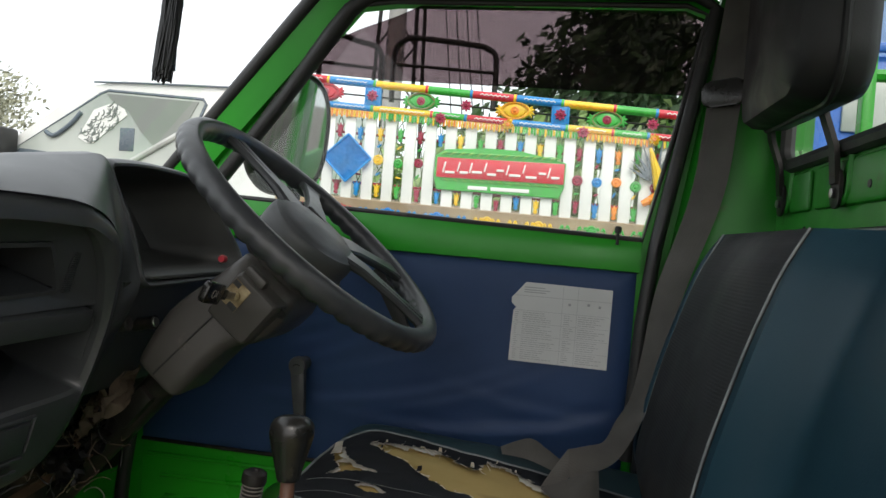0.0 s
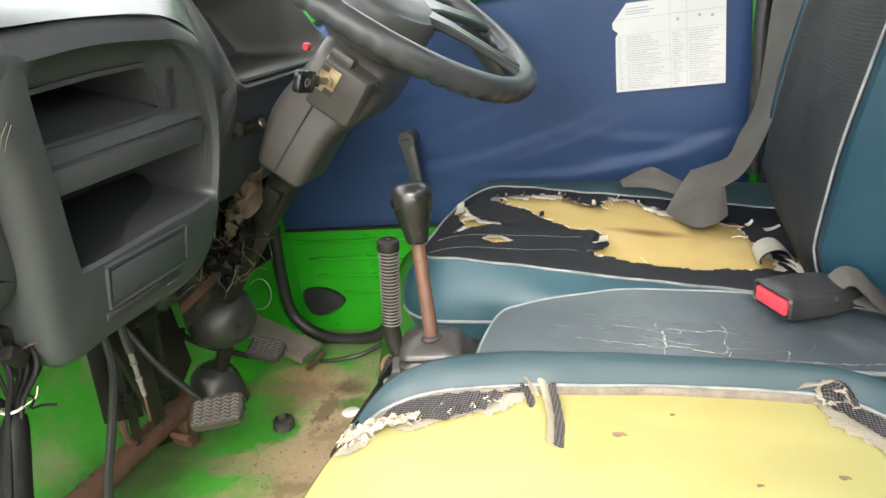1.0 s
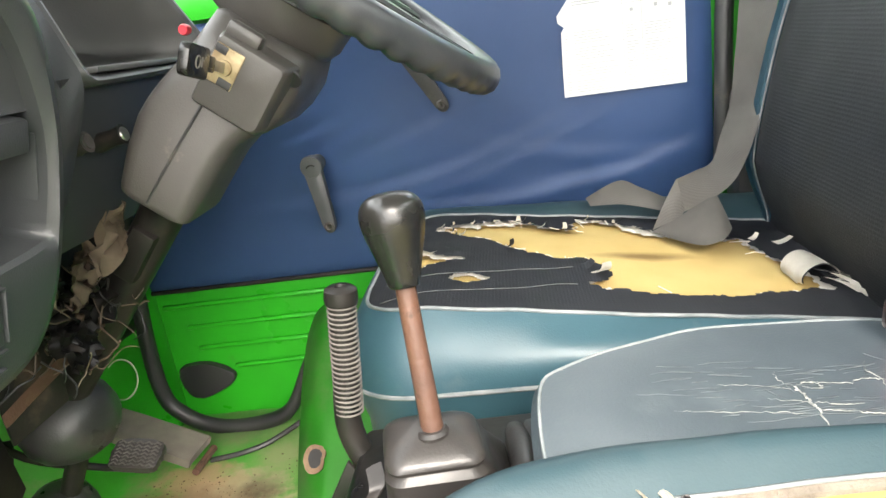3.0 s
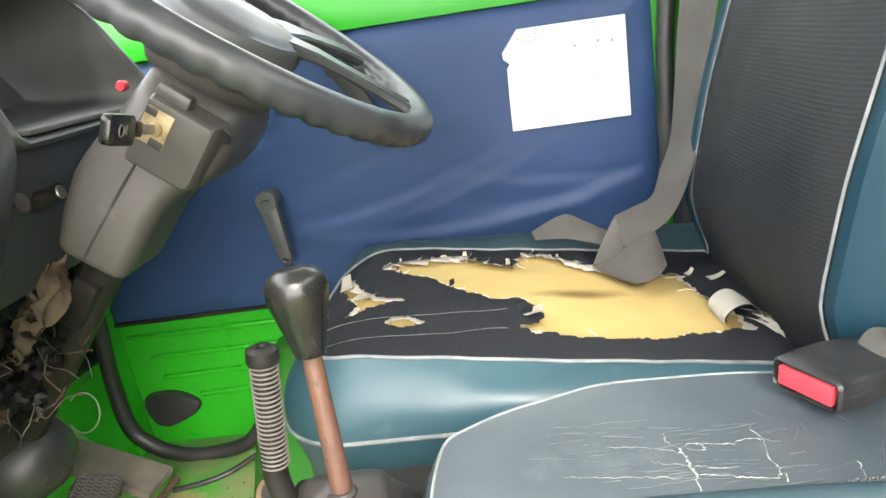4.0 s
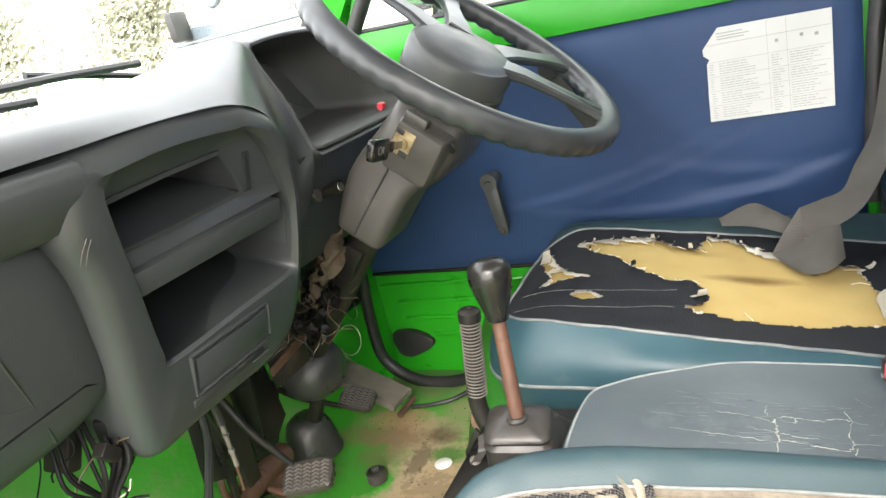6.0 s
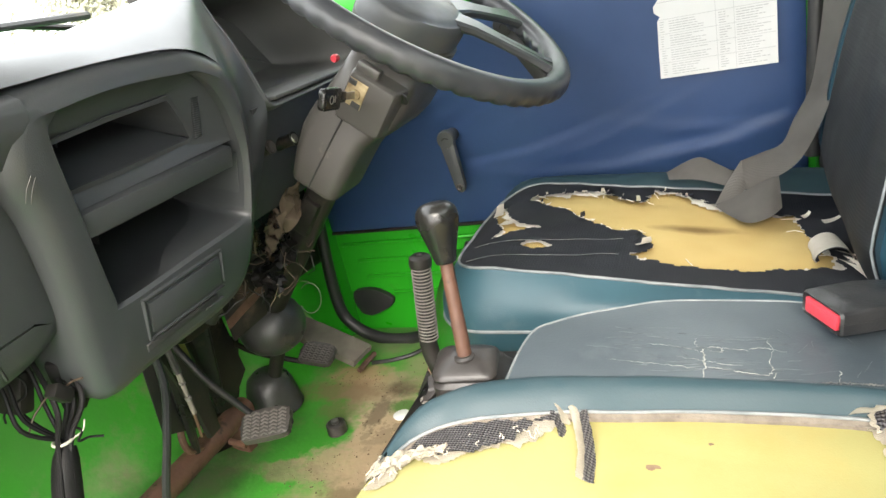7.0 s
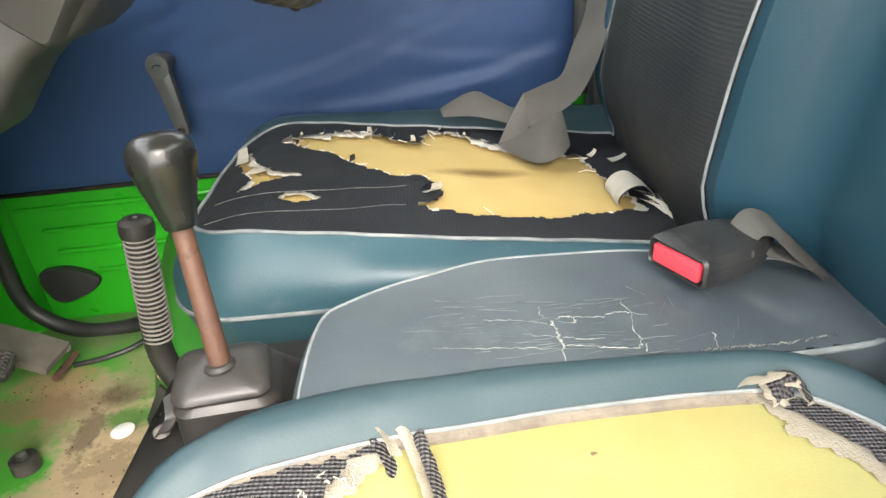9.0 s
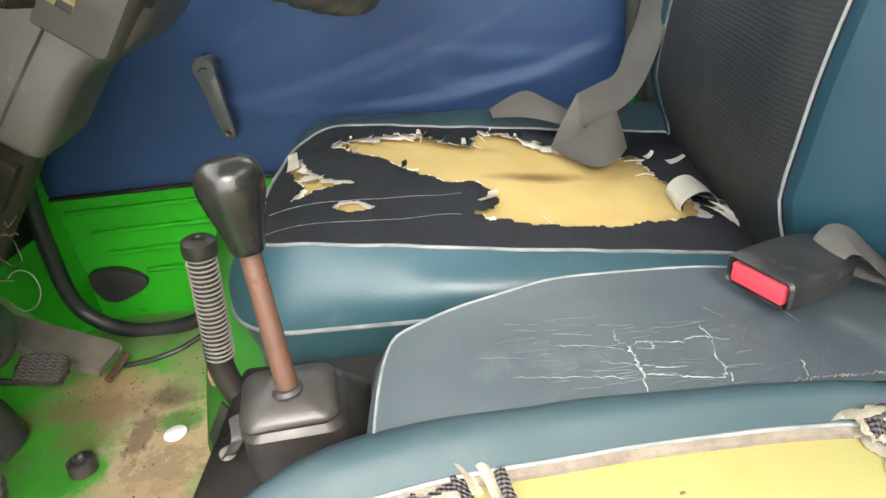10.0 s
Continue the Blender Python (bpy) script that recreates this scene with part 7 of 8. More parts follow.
def grit():
    """Dried mud and grit lying on the floor beside the engine cover."""
    rs = np.random.RandomState(64)
    for colour, label, count, size in ((pbr("dark_grit", (0.12, 0.08, 0.05), (0.22, 0.16, 0.10), 0.9, big=80), "dark grit and rust flakes on the green floor", 260, 0.0010),):
        verts, faces = [], []
        for i in range(count):
            cx, cy, rx, ry = ((-0.50, 0.92, 0.05, 0.07), (-0.55, 1.01, 0.05, 0.03), (-0.52, 0.82, 0.06, 0.04), (-0.62, 1.03, 0.05, 0.02), (-0.60, 0.80, 0.07, 0.03), (-0.49, 1.08, 0.03, 0.05))[rs.randint(6)]
            x, y = cx + rs.randn() * rx * 0.7, cy + rs.randn() * ry * 0.7
            if x > -0.35 or x < -0.68:
                continue
            r = size * (0.5 + 1.3 * rs.rand() ** 2)
            k = len(verts)
            z = 0.003 + 0.006 * noise.noise((x * 6, y * 6, 0.0))
            a = rs.rand() * 6.283
            ring = [(x + r * (0.7 + 0.6 * rs.rand()) * math.cos(a + q * 1.2566), y + r * (0.7 + 0.6 * rs.rand()) * math.sin(a + q * 1.2566), z - 0.001) for q in range(5)]
            verts += ring + [(x + rs.randn() * r * 0.2, y + rs.randn() * r * 0.2, z + r * (0.1 + 0.3 * rs.rand()))]
            faces += [(k + q, k + (q + 1) % 5, k + 5) for q in range(5)] + [(k + 4, k + 3, k + 2, k + 1, k)]
        me = bpy.data.meshes.new("floor_grit")
        me.from_pydata(verts, [], faces)
        me.materials.append(colour)
        tagged(new("floor_grit", me), label, "dirt", kind="stuff")


def notice():
    p = thing("paper_notice", (0.0, DOOR_Y - 0.018, 0.42), "torn white printed form stuck on the door trim", "paper")
    py = DOOR_Y - 0.0175
    edge = [(-0.069, 0.4235), (0.083, 0.4230), (0.0835, 0.547), (0.0, 0.5485), (-0.050, 0.549), (-0.071, 0.523), (-0.0705, 0.515), (-0.063, 0.5085), (-0.067, 0.503), (-0.0685, 0.46)]

    def sag(x, z):
        return 0.0008 * noise.noise((x * 22, z * 22, 5))
    m = aim((0, py, 0), (1, 0, 0), (0, 0, 1))
    bm = prism(edge, 0.0006, m)
    part("sheet", bm, PAPER, p, smooth=False)
    rs = np.random.RandomState(31)
    bars = []

    def bar(x0, x1, z, h):
        bars.append(box((x0, py - 0.0012, z - h / 2), (x1, py - 0.0004, z + h / 2)))
    for i in range(24):
        z = 0.4285 + 0.0033 * i
        if i % 6 == 5:
            bar(-0.066, 0.081, z, 0.0004)
            continue
        for x0, x1 in ((-0.065, -0.056), (-0.053, 0.006), (0.011, 0.029), (0.033, 0.080)):
            x = x0 + 0.001
            end = x0 + (x1 - x0) * (0.45 + 0.5 * rs.rand())
            while x < end - 0.002:
                w = 0.003 + 0.008 * rs.rand()
                bar(x, min(x + w, end), z, 0.0008)
                x += w + 0.0012
    for k, (z, x1) in enumerate(((0.541, -0.02), (0.537, -0.012), (0.5335, -0.018))):
        bar(-0.052, x1, z, 0.0012)
    for x in (0.0085, 0.0315):
        bars.append(box((x - 0.0002, py - 0.0012, 0.424), (x + 0.0002, py - 0.0004, 0.546)))
    bar(-0.066, 0.0825, 0.5275, 0.0005)
    for x, z in ((0.049, 0.521), (0.066, 0.519), (0.02, 0.519)):
        bars.append(box((x - 0.0025, py - 0.0012, z - 0.002), (x + 0.0015, py - 0.0004, z + 0.002), 0.0005))
    tagged(part("print", join(*bars), INK, p, "rows of faded grey print"), kind="stuff")


def tassel():
    t = thing("tassel", (-0.42, 0.768, 0.74), "black string tassel hanging inside the windscreen", "tassel")
    rs = np.random.RandomState(3)
    bms = []
    for i in range(190):
        a, r = rs.rand() * 6.283, 0.0100 * math.sqrt(rs.rand())
        x, y = r * math.cos(a), r * math.sin(a)
        ln = 0.122 + 0.014 * rs.rand() ** 2
        pts = []
        for q in (0.0, 0.12, 0.4, 0.7, 1.0):
            w = 0.35 + 0.65 * min(1.0, q / 0.4)
            pts.append((-0.42 + x * w + rs.randn() * 0.0009, 0.781 + y * w - 0.017 * q + rs.randn() * 0.0009, 0.880 - ln * q))
        bms.append(tube(pts, 0.0010, 4))
    tagged(part("tuft", join(*bms), RUBBER, t), kind="stuff")
    part("cord", tube([(-0.42, 0.781, 0.88), (-0.42, 0.784, 1.045)], 0.0015, 6), RUBBER, t)
    part("knot", lathe([(0, 0.01), (0.006, 0.008), (0.008, 0), (0.006, -0.008), (0, -0.01)], Matrix.Translation((-0.42, 0.781, 0.884)), 12), RUBBER, t)


dashboard()
under_dash()
pedals()
grit()
notice()
tassel()


# ---- outside ----
def door_mirror():
    turn = Matrix.Translation((-0.525, 1.335, 0.782)) @ pose(0, 0, 0, 0, 0, 52.5) @ pose(0, 0, 0, 6, 0, 0) @ Matrix.Translation((0.525, -1.335, -0.782))

    def turned(bm):
        bm.transform(turn)
        return bm
    mirror = thing("door_mirror", (-0.52, 1.33, 0.66), "large black oval door mirror", "mirror")
    cx, cz, w, h = -0.525, 0.782, 0.082, 0.118
    prof = [(w * math.copysign(abs(math.cos(a)) ** 0.75, math.cos(a)), h * math.copysign(abs(math.sin(a)) ** 0.75, math.sin(a))) for a in np.linspace(0, 6.283, 48, endpoint=False)]
    rings = [[(cx + x * sc, y, cz + z * sc) for x, z in prof] for y, sc in ((1.318, 0.93), (1.314, 0.97), (1.318, 1.0), (1.335, 1.02), (1.352, 0.97), (1.362, 0.8), (1.365, 0.4))]
    part("shell", turned(loft(rings)), RUBBER, mirror)
    silver = pbr("mirror_glass", (0.52, 0.55, 0.55), None, 0.03, metal=1.0, rvar=0.01, bump=0)
    part("glass", turned(loft([[(cx + x * 0.87, y, cz + z * 0.90) for x, z in prof] for y in (1.3165, 1.3155)])), silver, mirror)
    part("arm", tube(smooth_path([(-0.50, 1.34, 0.68), (-0.50, 1.32, 0.645), (-0.52, 1.27, 0.63), (-0.54, 1.235, 0.63)], 5), 0.010, 10), RUBBER, mirror)


def wipers():
    w = thing("wiper", (-0.84, 0.9, 0.66), "black windscreen wiper at rest", "wiper")
    part("blade", tube([(-0.855, 0.66, 0.682), (-0.85, 0.83, 0.684), (-0.845, 0.975, 0.682)], 0.006, 8), RUBBER, w)
    part("arm", tube([(-0.86, 0.80, 0.694), (-0.87, 0.95, 0.672), (-0.88, 1.05, 0.655)], 0.005, 8), BLACK_STEEL, w)
    w2 = thing("wiper", (-0.84, 0.5, 0.66), "black windscreen wiper at rest", "wiper")
    part("blade", tube([(-0.862, 0.40, 0.664), (-0.86, 0.60, 0.664), (-0.86, 0.80, 0.66)], 0.006, 8), RUBBER, w2)
    part("arm", tube([(-0.865, 0.52, 0.674), (-0.87, 0.70, 0.66)], 0.005, 8), BLACK_STEEL, w2)


def gloss(name, c):
    return pbr(name, c, [v * 0.8 for v in c], 0.3, big=25, fine=150, bump=0.08)


C_RED, C_BLUE, C_YELLOW = gloss("red_enamel", (0.62, 0.03, 0.05)), gloss("blue_enamel", (0.02, 0.22, 0.62)), gloss("yellow_enamel", (0.85, 0.55, 0.03))
C_GREEN, C_ORANGE, C_MAROON, C_GREY = gloss("green_enamel", (0.05, 0.42, 0.06)), gloss("orange_enamel", (0.85, 0.28, 0.03)), gloss("maroon_enamel", (0.33, 0.02, 0.06)), gloss("grey_enamel", (0.12, 0.15, 0.18))
C_PINK, C_SKY = gloss("pink_enamel", (0.65, 0.1, 0.22)), gloss("sky_enamel", (0.012, 0.25, 0.62))
FY = 2.9


def cargo_truck():
    t = thing("painted_cargo_truck", (-0.3, FY + 0.6, GROUND_Z), "cargo truck side with white slats and bright painted ornaments", "truck")
    x0, x1 = -1.22, 0.85

    def zz(x, z):
        return z - (0.02 + 0.083 * (z - 0.72)) * (x + 0.35)
    # bed side rail, chassis and tarpaulin-free interior
    part("bed_rail", loft([[(x, FY - 0.02, zz(x, 0.69)), (x, FY - 0.03, zz(x, 0.73)), (x, FY + 0.04, zz(x, 0.745)), (x, FY + 0.04, zz(x, 0.66)), (x, FY - 0.02, zz(x, 0.66))] for x in (x0, x1)]), pbr("tan_wood_rail", (0.42, 0.32, 0.2), (0.3, 0.22, 0.14), 0.6, big=12), t)
    part("bed", box((x0, FY + 0.05, 0.35), (x1, FY + 1.5, 0.66), 0.02), C_GREEN, t)
    part("chassis", box((x0, FY + 0.2, 0.0), (x1, FY + 1.3, 0.35), 0.02), BLACK_STEEL, t)
    for x in (-0.9, 0.5):
        w = part("wheel", lathe([(0.1, -0.1), (0.33, -0.1), (0.38, -0.06), (0.38, 0.06), (0.33, 0.1), (0.1, 0.1)], aim((x, FY + 0.2, GROUND_Z + 0.38), (1, 0, 0), (0, 0, 1)), 32), RUBBER, t)
        part("rim", lathe([(0.0, -0.05), (0.2, -0.05), (0.22, -0.11), (0.0, -0.09)], aim((x, FY + 0.2, GROUND_Z + 0.38), (1, 0, 0), (0, 0, 1)), 24), C_RED, w)
    # far side of the body, seen through the gaps
    for i in range(11):
        x = x0 + 0.1 + i * 0.19
        part("slat", box((x - 0.02, FY + 1.5, 0.66), (x + 0.02, FY + 1.52, 1.1), 0.004), WHITE, t)
    # upright slats, cut short behind the sign
    xs = [-1.004 + 0.0905 * i - 0.00052 * i * i for i in range(-2, 22)]
    for i, x in enumerate(xs):
        spans = [(0.715, 1.082)]
        if -0.53 < x < -0.01:
            spans = [(0.715, 0.815), (0.965, 1.082)]
        for a, b in spans:
            part("slat", box((x - 0.0235, FY - 0.006, zz(x, a)), (x + 0.0235, FY + 0.008, zz(x, b)), 0.003), WHITE, t)
    # thin cross wires behind the slats
    for z in (0.80, 0.90, 1.0):
        part("cross_bar", tube([(x0, FY + 0.016, zz(x0, z)), (x1, FY + 0.016, zz(x1, z))], 0.006, 6), C_MAROON, t)
    # upper and lower rails in stretches of colour, some with a white beaded line
    cols = [C_RED, C_SKY, C_YELLOW, C_GREEN]
    for z, r, cuts in ((1.200, 0.0165, (-1.22, -1.014, -0.81, -0.586, -0.399, -0.22, -0.029, 0.176, 0.338, 0.50, 0.67, 0.85)), (1.101, 0.0155, (-1.22, -1.018, -0.815, -0.559, -0.416, -0.23, -0.005, 0.175, 0.312, 0.50, 0.67, 0.85))):
        for i in range(len(cuts) - 1):
            xa, xb = cuts[i], cuts[i + 1]
            rail = part("rail", tube([(xa, FY - 0.012, zz(xa, z)), (xb, FY - 0.012, zz(xb, z))], r, 12), cols[i % 4], t)
            part("rail_band", tube([(xb - 0.012, FY - 0.012, zz(xb - 0.012, z)), (xb - 0.002, FY - 0.012, zz(xb - 0.002, z))], r + 0.0015, 12), cols[(i + 2) % 4], rail)
            if i % 4 in (0, 1) or z < 1.15:
                bead = []
                k = 0
                while xa + 0.03 + 0.009 * k < xb - 0.03:
                    x = xa + 0.03 + 0.009 * k
                    bead.append((x, FY - 0.012 - r, zz(x, z) + (0.004 if k % 2 else -0.002)))
                    k += 1
                part("bead_line", tube(bead, 0.0022, 5), WHITE, rail)
            dark = [(xa + 0.02 + (xb - xa - 0.04) * f, FY - 0.0105 - r, zz(xa + (xb - xa) * f, z) - 0.006 + 0.004 * math.sin(f * 40)) for f in np.linspace(0, 1, 24)]
            part("rail_scroll", tube(dark, 0.0016, 5), (C_MAROON, C_BLUE, C_ORANGE, GREEN)[i % 4], rail)
    # fringe of narrow drops below the lower rail
    x = x0
    while x < x1:
        z, ln = 1.090, 0.030 + 0.004 * math.sin(x * 300)
        c = (C_YELLOW, C_ORANGE)[int((x + 3) / 0.011) % 2] if (-1.10 < x < -0.83 or -0.53 < x < -0.25 or 0.06 < x < 0.33) else (C_GREEN, C_GREEN, C_YELLOW)[int((x + 3) / 0.011) % 3]
        part("fringe", loft([[(x, FY - 0.02, zz(x, z)), (x + 0.0095, FY - 0.02, zz(x, z)), (x + 0.0095, FY - 0.013, zz(x, z)), (x, FY - 0.013, zz(x, z))], [(x + 0.0015, FY - 0.022, zz(x, z - ln)), (x + 0.008, FY - 0.022, zz(x, z - ln)), (x + 0.008, FY - 0.016, zz(x, z - ln)), (x + 0.0015, FY - 0.016, zz(x, z - ln))]]), c, t, smooth=False)
        x += 0.011

    def flower(x, z, r, c1, c2):
        y = FY - 0.036
        pts = [(r * (0.84 + 0.16 * math.cos(8 * a)) * math.cos(a), r * (0.84 + 0.16 * math.cos(8 * a)) * math.sin(a)) for a in np.linspace(0, 6.283, 64, endpoint=False)]
        f = part("flower", loft([[(x + px * sc, y + dy, zz(x, z) + pz * sc) for px, pz in pts] for sc, dy in ((1, 0.02), (1, 0.006), (0.86, 0.0), (0.66, 0.005), (0.55, 0.0), (0.45, 0.003))]), c1, t)
        part("flower_eye", lathe([(0, 0), (r * 0.36, 0), (r * 0.32, 0.006), (r * 0.18, 0.008), (r * 0.16, 0.004), (0, 0.004)], aim((x, y + 0.003, zz(x, z)), (1, 0, 0), (0, 0, 1)), 16), c2, f)

    def petal(x, z, a, ln, wd, y):
        pts = [(0, 0), (ln * 0.3, wd), (ln * 0.75, wd * 0.7), (ln, 0), (ln * 0.75, -wd * 0.7), (ln * 0.3, -wd)]
        ca, sa = math.cos(a), math.sin(a)
        return loft([[(x + (px * ca - pz * sa) * sc, y + dy, z + (px * sa + pz * ca) * sc) for px, pz in pts] for sc, dy in ((1, 0.010), (1, 0.002), (0.7, -0.002))])

    def eye_ornament(x, z, w, h, c1, c2):
        """Almond eye in relief with leafy corners."""
        y = FY - 0.02
        zc0 = zz(x, z)
        pts = [(w * math.cos(a), h * math.copysign(abs(math.sin(a)) ** 1.25, math.sin(a))) for a in np.linspace(0, 6.283, 48, endpoint=False)]
        e = part("scroll_ornament", loft([[(x + px * sc, y + dy, zc0 + pz * sc) for px, pz in pts] for sc, dy in ((1, 0.02), (1, 0.003), (0.93, -0.002), (0.80, -0.001), (0.76, 0.006), (0.66, 0.006), (0.62, -0.002), (0.4, -0.004))]), c1, t)
        part("scroll_eye", lathe([(0, 0), (h * 0.50, 0), (h * 0.46, 0.007), (h * 0.34, 0.009), (h * 0.30, 0.005), (h * 0.16, 0.006), (h * 0.1, 0.010), (0, 0.010)], aim((x, y + 0.001, zc0), (1, 0, 0), (0, 0, 1)), 20), c2, e)
        for sx in (1, -1):
            base = 0.0 if sx > 0 else math.pi
            for da in (-0.95, -0.35, 0.35, 0.95):
                part("scroll_leaf", petal(x + sx * w * 0.80, zc0, base + da, h * 0.78, h * 0.17, y + 0.004), c1, e)
        for sz in (1, -1):
            part("scroll_line", tube([(x + w * 0.86 * math.cos(a), y - 0.002, zc0 + sz * h * 0.86 * math.sin(a) ** 1.25) for a in np.linspace(0.12, 3.02, 16)], 0.0016, 5), c2, e)
        return e
    # band between the rails: eyes in relief, square blocks and flowers
    for x, c1, c2 in ((-1.03, C_RED, C_MAROON), (-0.614, C_GREEN, C_MAROON), (-0.224, C_YELLOW, C_ORANGE), (0.142, C_GREEN, C_MAROON), (0.55, C_YELLOW, C_ORANGE)):
        eye_ornament(x, 1.150, 0.066, 0.038, c1, c2)
    for x in (-0.822, -0.041, 0.72):
        block = part("block", box((x - 0.036, FY - 0.022, zz(x, 1.105)), (x + 0.036, FY + 0.0, zz(x, 1.200)), 0.005), C_SKY, t)
        part("block_rim", tube([(x + 0.028 * dx, FY - 0.023, zz(x, 1.152) + 0.036 * dz) for dx, dz in ((1, 1), (-1, 1), (-1, -1), (1, -1))], 0.0022, 5, closed=True), C_BLUE, block)
        flower(x, 1.152, 0.024, C_PINK, C_MAROON)
    for x in (-0.423, 0.317, 0.66):
        flower(x, 1.150, 0.024, C_PINK, C_MAROON)
    part("cross_wire", tube([(x0, FY, zz(x0, 1.152)), (x1, FY, zz(x1, 1.152))], 0.004, 6), BLACK_STEEL, t)
    for k, x in enumerate((-0.527, -0.247, 0.054, 0.328, 0.60)):
        flower(x, 1.089, 0.024, (C_PINK, C_YELLOW)[k % 2], (C_MAROON, C_ORANGE)[k % 2])
    # tulips and rosettes, one colour to a gap, with thin vines behind
    tulip = [(-0.15, -1), (-0.55, -0.78), (-0.25, -0.5), (-0.62, -0.1), (-0.55, 0.3), (-0.85, 0.85), (-0.3, 0.55), (0, 1), (0.3, 0.55), (0.85, 0.85), (0.55, 0.3), (0.62, -0.1), (0.25, -0.5), (0.55, -0.78), (0.15, -1)]
    rs = np.random.RandomState(9)
    pool = [C_MAROON, C_SKY, C_YELLOW, C_GREEN]
    vine = gloss("dull_green_vine", (0.10, 0.17, 0.07))
    for i in range(len(xs) - 1):
        gx = (xs[i] + xs[i + 1]) / 2
        c = pool[(i + 2) % 4]
        if c is C_YELLOW and gx > 0.1:
            c = C_ORANGE
        signed = -0.56 < gx < 0.02
        for z in ((0.772, 1.005) if signed else (0.775, 0.893, 1.005)):
            r = 0.0165 + 0.003 * rs.rand()
            zc0 = zz(gx, z) + rs.randn() * 0.004
            if z == 0.893:
                part("rosette", lathe([(0, 0), (r * 1.15, 0), (r * 1.1, 0.006), (r * 0.8, 0.008), (r * 0.7, 0.004), (r * 0.4, 0.004), (r * 0.3, 0.009), (0, 0.009)], aim((gx, FY - 0.006, zc0), (1, 0, 0), (0, 0, 1)), 18), c, t)
            else:
                part("motif", loft([[(gx + px * r * sc, FY - 0.006 + dy, zc0 + pz * r * 1.65 * sc) for px, pz in tulip] for sc, dy in ((1, 0.012), (1, 0.001), (0.6, -0.003))]), c, t)
        if not signed:
            for z in (0.835, 0.948):
                part("leaf", petal(gx - 0.012, zz(gx, z), 0.5 + rs.randn() * 0.3, 0.026, 0.005, FY), pool[(i + 1) % 4], t)
        for k in range(2):
            p = [(gx + 0.012 * math.sin(q * 2.1 + k * 3 + i) + 0.004 * rs.randn(), FY + 0.012, zz(gx, 0.73 + 0.35 * q / 7)) for q in range(8)]
            for span in (((0, 2), (6, 8)) if signed else ((0, 8),)):
                part("stem", tube(smooth_path(p[span[0]:span[1]], 3), 0.0022, 5), vine, t)
    # board: green borders with painted leaves, red field, white bars
    sx0, sx1 = -0.533, -0.003
    board = part("board", prism([(sx0 + 0.012, 0.806), (sx1 - 0.02, 0.800), (sx1, 0.845), (sx1, 0.942), (sx1 - 0.05, 0.955), (-0.20, 0.982), (-0.33, 0.984), (sx0 + 0.04, 0.972), (sx0, 0.945), (sx0 - 0.004, 0.86)], 0.014, aim((0, FY - 0.011, 0), (1, 0, 0), (0, 0, 1)), 0.003), C_GREEN, t, "green and red painted board with white bars", smooth=False)
    field = part("red_field", box((sx0 + 0.008, FY - 0.031, 0.856), (sx1 - 0.004, FY - 0.0255, 0.938), 0.003), C_RED, board)
    lime = gloss("lime_enamel", (0.26, 0.55, 0.08))
    for i in range(26):
        x = sx0 + 0.022 + i * 0.0185
        zb = 0.945 + 0.001 * (i % 2)
        part("leaf", tube(smooth_path([(x, FY - 0.0275, zb), (x + 0.012, FY - 0.029, zb + 0.012), (x + 0.030, FY - 0.0275, zb + 0.016)], 4), [0.0015, 0.002, 0.003, 0.0035, 0.0038, 0.0035, 0.0025, 0.002, 0.0012], 6), (lime, GREEN, lime, C_GREEN)[i % 4], board)
        part("leaf", tube([(x, FY - 0.0275, 0.852), (x + 0.012, FY - 0.029, 0.846), (x + 0.024, FY - 0.0275, 0.843)], [0.001, 0.0028, 0.001], 6), (GREEN, lime)[i % 2], board)
    # a line of plain white bars, and two short ones below
    for k, (x, w, z, hh, tilt) in enumerate(((0.040, 0.006, 0.898, 0.046, 12), (0.064, 0.040, 0.878, 0.010, 0), (0.100, 0.006, 0.902, 0.040, 12), (0.122, 0.034, 0.880, 0.010, 0), (0.150, 0.006, 0.900, 0.044, 12), (0.176, 0.042, 0.884, 0.010, 0), (0.210, 0.006, 0.906, 0.038, 12), (0.236, 0.036, 0.878, 0.010, 0), (0.270, 0.030, 0.896, 0.009, 0),
                                           (0.300, 0.006, 0.900, 0.042, 12), (0.330, 0.046, 0.880, 0.010, 0), (0.366, 0.006, 0.908, 0.034, 12), (0.396, 0.044, 0.876, 0.010, 0), (0.440, 0.030, 0.894, 0.009, 0), (0.466, 0.006, 0.898, 0.042, 12), (0.492, 0.034, 0.880, 0.010, 0))):
        part("bar", box((-w * 0.5, -0.003, -hh * 0.5), (w * 0.5, 0.003, hh * 0.5), 0.0015, m=pose(sx0 + x, FY - 0.033, z, 0, tilt, 0)), WHITE, field)
    for xa, xb in ((0.142, 0.222), (0.236, 0.392)):
        part("bar", box((sx0 + xa, FY - 0.0275, 0.813), (sx0 + xb, FY - 0.0245, 0.828), 0.001), WHITE, board)
    # blue lozenge of crinkled foil with a scalloped rim
    sky = gloss("bright_sky_enamel", (0.015, 0.30, 0.78))

    def foil(u, v):
        a, b = (u - 0.5) * 0.148, (v - 0.5) * 0.148
        return (-0.912 + (a - b) * 0.7071, FY - 0.024 + 0.0022 * noise.noise((u * 9, v * 9, 0.4)) + 0.0012 * noise.noise((u * 22, v * 22, 3.4)), 0.913 + (a + b) * 0.67)
    loz = part("lozenge", sheet(foil, 36, 36, 0.010), sky, t, "crinkled sky-blue lozenge plate")
    rim = []
    corner = [(1, 0), (0, 1), (-1, 0), (0, -1)]
